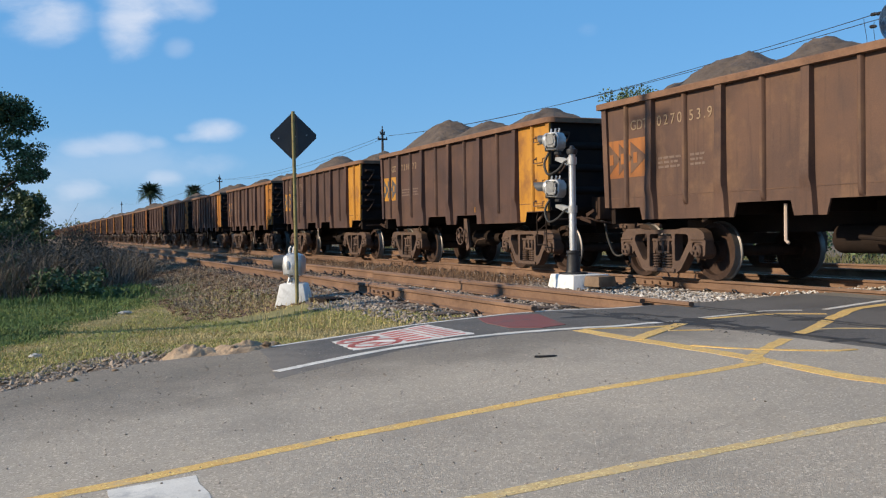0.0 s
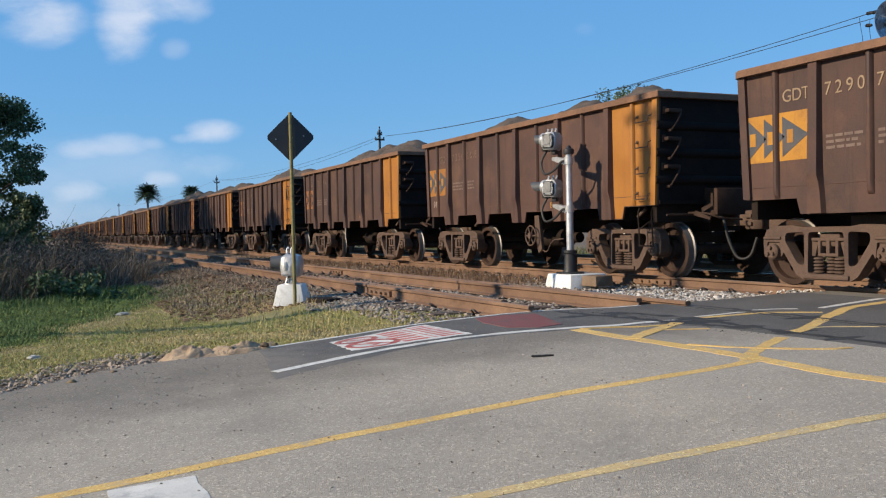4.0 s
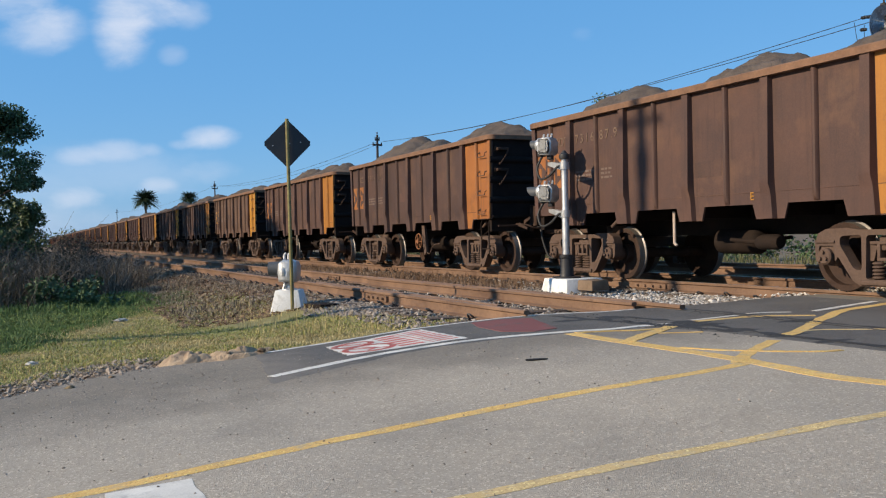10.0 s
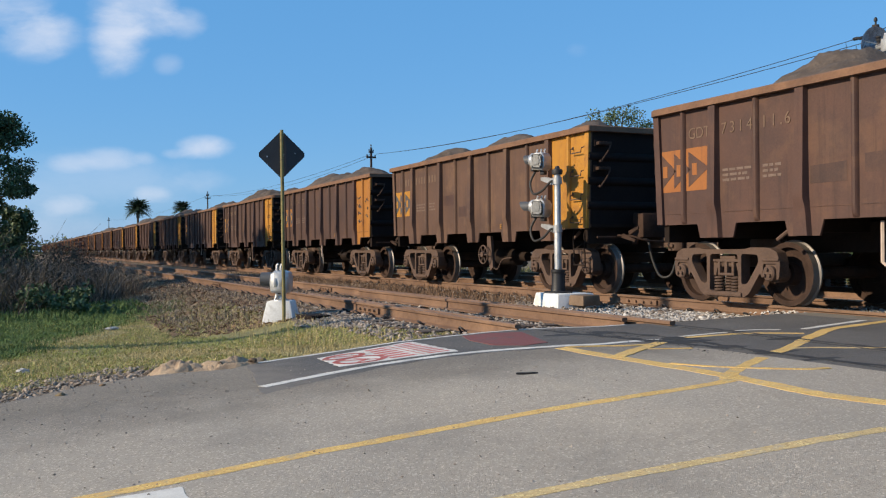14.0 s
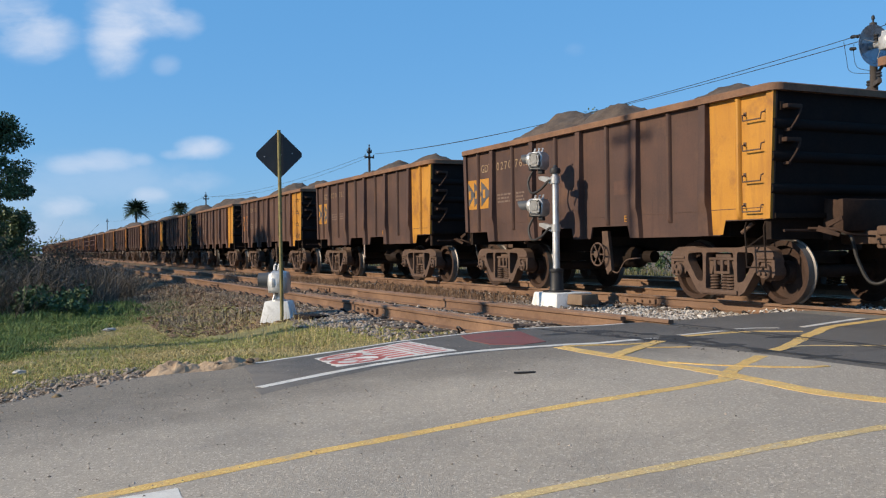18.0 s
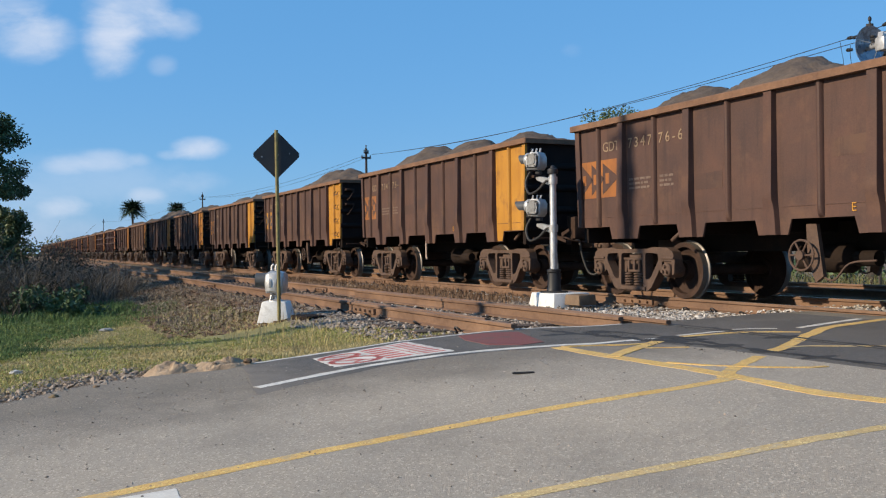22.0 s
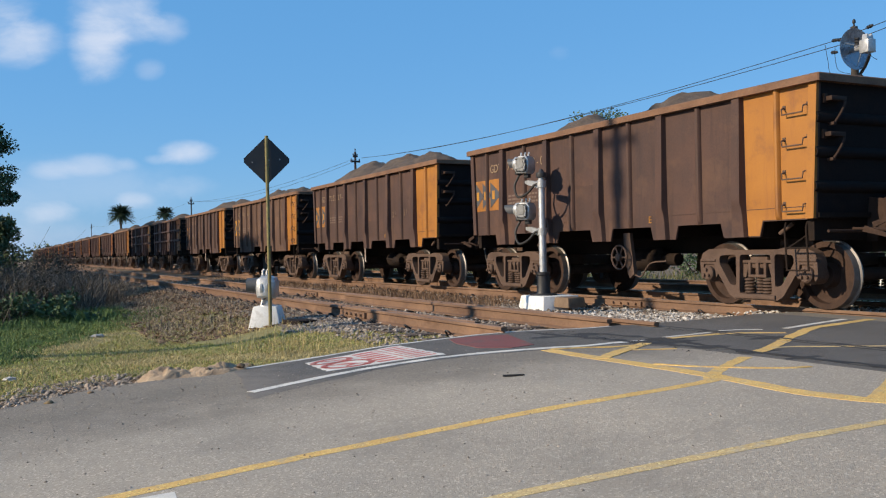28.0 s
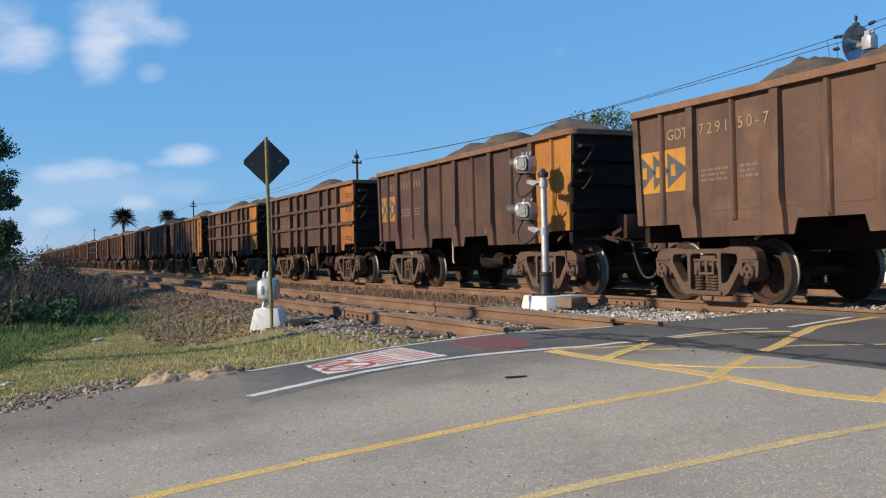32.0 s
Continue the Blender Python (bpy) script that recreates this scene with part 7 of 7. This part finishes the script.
for i in range(13):
    r = random.Random(300 + i)
    x, y, h = -33 + 3.1 * i + r.uniform(-1, 1), r.uniform(23.5, 27), r.uniform(0.9, 1.7)
    b = thing("shrub", "dark green shrub in the grass beyond the tracks", "shrub", pose(x, y, ground_z(x, y)), group="shrubs beyond the tracks")
    cs = [Vector((r.gauss(0, 0.9), r.gauss(0, 0.6), r.uniform(0.1, 0.9) * h)) for _ in range(12)]
    for c in cs[:4]:
        bm = bmesh.new()
        tube(bm, [(0, 0, 0), c * 0.6, c], [0.03, 0.02, 0.01], 5)
        part("stem", bm, BARK, b)
    v, f = leaf_mass(cs, [0.34 * h] * 12, 900, 0.15)
    part("leaves", raw_mesh("leaves", v, f, LEAF), None, b)
# bare grey twigs that reach out of the brush
r = random.Random(5)
for i in range(70):
    x, y = r.uniform(-30, -18.0), r.uniform(-3.6, 0.8)
    bm = bmesh.new()
    h = r.uniform(0.9, 2.0)
    p = curve_pts([(0, 0, 0), (r.uniform(-0.2, 0.3), r.uniform(-0.2, 0.5), h * 0.5), (r.uniform(-0.5, 0.6), r.uniform(0.0, 1.3), h)], 5)
    tube(bm, p, [0.009 * (1 - 0.075 * k) for k in range(len(p))], 5)
    solid("twig", bm, STRAW, "bare grey twig standing out of the brush", "twig", group="bare twigs", m=pose(x, y, ground_z(x, y) - 0.03))


def palm(x, y, height, span, seed):
    r = random.Random(seed)
    t = thing("palm_tree", "tall palm with a full round crown beyond the train", "palm tree", pose(x, y, -0.5), group="palms")
    bm = bmesh.new()
    tube(bm, curve_pts([(0, 0, 0), (0.15, 0, height * 0.5), (0, 0, height)], 5), [0.028 * height * (1 - 0.03 * i) for i in range(11)], 10)
    part("trunk", bm, BARK, t)
    for i in range(80):
        a = 2.4 * i + r.uniform(-0.25, 0.25)
        up = 1.45 - 1.95 * (i / 79) ** 0.85 + r.uniform(-0.12, 0.12)
        L = span * r.uniform(0.85, 1.05)
        d = Vector((math.cos(a), math.sin(a), 0))
        side = Vector((-d.y, d.x, 0))
        stem = [Vector((0, 0, height)) + d * (L * q * math.cos(up * (1 - q * 0.35))) + Vector((0, 0, L * (q * math.sin(up) - 0.33 * q * q))) for q in [k / 14 for k in range(15)]]
        v = [tuple(p + side * sg * 0.02 * span) for p in stem for sg in (-1, 1)]
        f = [q for k in range(14) for q in ((2 * k, 2 * k + 1, 2 * k + 3), (2 * k, 2 * k + 3, 2 * k + 2))]
        for k in range(1, 15):
            way = (stem[k] - stem[k - 1]).normalized()
            w = span * 0.24 * math.sin(math.pi * min(1.0, 0.12 + k / 15.5))
            for sg in (-1, 1):
                for q in (0.25, 0.75):
                    p = stem[k - 1].lerp(stem[k], q)
                    tip = p + side * sg * w + way * w * 0.75 - Vector((0, 0, w * r.uniform(0.25, 0.6)))
                    e = way * span * 0.016
                    n0 = len(v)
                    v += [tuple(p - e), tuple(p + e), tuple(tip)]
                    f.append((n0, n0 + 1, n0 + 2))
        part("frond", raw_mesh("frond", v, f, PALM_LEAF), None, t)
    return t


palm(-211.0, 24.7, 10.8, 3.4, 1)
palm(-253.0, 41.0, 12.9, 3.1, 2)

# far woods that close the horizon
cs = np.array([(-420 + 60 * rng.random(), y + rng.uniform(-4, 4), rng.uniform(0, 4.5)) for y in np.arange(-260, 40, 3.0)] + [(x + rng.uniform(-4, 4), 140 + 40 * rng.random(), rng.uniform(0, 5)) for x in np.arange(-400, 260, 4.0)])
v, f = leaf_mass(cs, np.full(len(cs), 4.2), 16000, 1.5)
tagged(new("far_woods", raw_mesh("far_woods", v, f, LEAF_PALE)), "low green woods far along the horizon", "woods", kind="stuff")


def heap(name, x, y, z, rx, ry, h, turn, material, label, category, seed):
    """A low uneven heap of loose material."""
    n, rings = 64, 24
    v, f = [(0, 0, h)], []
    for j in range(1, rings + 1):
        s = j / rings
        for i in range(n):
            a = 2 * math.pi * i / n
            k = 1 + 0.18 * noise.noise(Vector((math.cos(a) * 1.5, math.sin(a) * 1.5, seed)))
            hh = h * (1 - s ** 2.2) ** 1.1 * (1 + 0.75 * noise.noise(Vector((math.cos(a) * s * 2.6, math.sin(a) * s * 2.6, seed + 4)))) - 0.05 * s * s + 0.03 * (1 - s * s) * noise.fractal(Vector((rx * s * math.cos(a) * 11, ry * s * math.sin(a) * 11, seed + 9)), 0.6, 2.1, 5)
            v.append((rx * s * k * math.cos(a), ry * s * k * math.sin(a), hh))
    for i in range(n):
        f.append((0, 1 + i, 1 + (i + 1) % n, 0))
    quads = [(1 + (j - 1) * n + i, 1 + j * n + i, 1 + j * n + (i + 1) % n, 1 + (j - 1) * n + (i + 1) % n) for j in range(1, rings) for i in range(n)]
    bm = bmesh.new()
    vs = [bm.verts.new(p) for p in v]
    for a, b, c, _ in f:
        bm.faces.new((vs[a], vs[b], vs[c]))
    for q in quads:
        bm.faces.new([vs[i] for i in q])
    return solid(name, bm, material, label, category, smooth=60, m=pose(x, y, z, 0, 0, turn))


heap("sand_mound", -8.28, 1.40, -0.285, 0.33, 0.46, 0.105, 10, SAND, "mound of pale sand on the asphalt edge", "sand mound", 2)
heap("sand_mound", -8.10, 1.76, -0.240, 0.24, 0.50, 0.085, 8, SAND, "lower mound of sand running along the asphalt edge", "sand mound", 5)
for x, y, q in ((-8.06, 1.62, 0.02), (-8.0, 1.9, 0.03), (-7.96, 1.98, 0.02), (-7.72, 0.62, 0.022), (-7.45, 0.3, 0.03)):
    bm = bmesh.new()
    bmesh.ops.create_icosphere(bm, subdivisions=2, radius=q)
    for vert in bm.verts:
        vert.co = vert.co * (1 + 0.5 * noise.noise(vert.co * 40 + Vector((x, y, 0)))) * Vector((1, 1.3, 0.7))
    solid("earth_clod", bm, SOIL, "dark brown clod of earth beside the sand", "clod", group="clods by the sand", m=pose(x, y, road_z(y) + (0.035 if x < -7.9 else 0.003)))
# litter in the grass
for x, y, size, long in ((-9.6, 0.05, 0.05, 1.2), (-14.9, 1.35, 0.055, 2.0)):
    bm = bmesh.new()
    bmesh.ops.create_icosphere(bm, subdivisions=3, radius=size)
    for vert in bm.verts:
        vert.co *= 1 + 0.55 * noise.noise(vert.co * 38 + Vector((x, y, 0))) + 0.25 * noise.noise(vert.co * 90)
        vert.co.y *= long
        vert.co.z *= 0.5
    solid("litter", bm, LITTER, "crumpled pale litter lying in the grass", "litter", m=pose(x, y, ground_z(x, y) + 0.022, 0, 0, 30), smooth=None)


def motions():
    """The train rolls past; every wheelset turns with it."""
    for n, w in train:
        walk(w, [(t, pose(travelled(t) - n * PITCH + SLACK.get(n, 0.0), TRAIN_Y, 0)) for t in range(0, 33, 2)])
    keyed = {}
    for n, w in train:
        for b in w.children:
            if not b.name.startswith("bogie"):
                continue
            for o in b.children:
                if not o.name.startswith("wheelset"):
                    continue
                side = o.location.x > 0
                if side not in keyed:
                    at = o.location.copy()
                    walk(o, [(i * 0.08, Matrix.LocRotScale(at, Euler((0, travelled(i * 0.08) / R_WHEEL, 0)), None)) for i in range(401)])
                    keyed[side] = o
                else:
                    # all wheelsets of the train turn alike
                    o.rotation_mode = "QUATERNION"
                    o.animation_data_create()
                    o.animation_data.action = keyed[side].animation_data.action
                    o.animation_data.action_slot = keyed[side].animation_data.action_slot


motions()
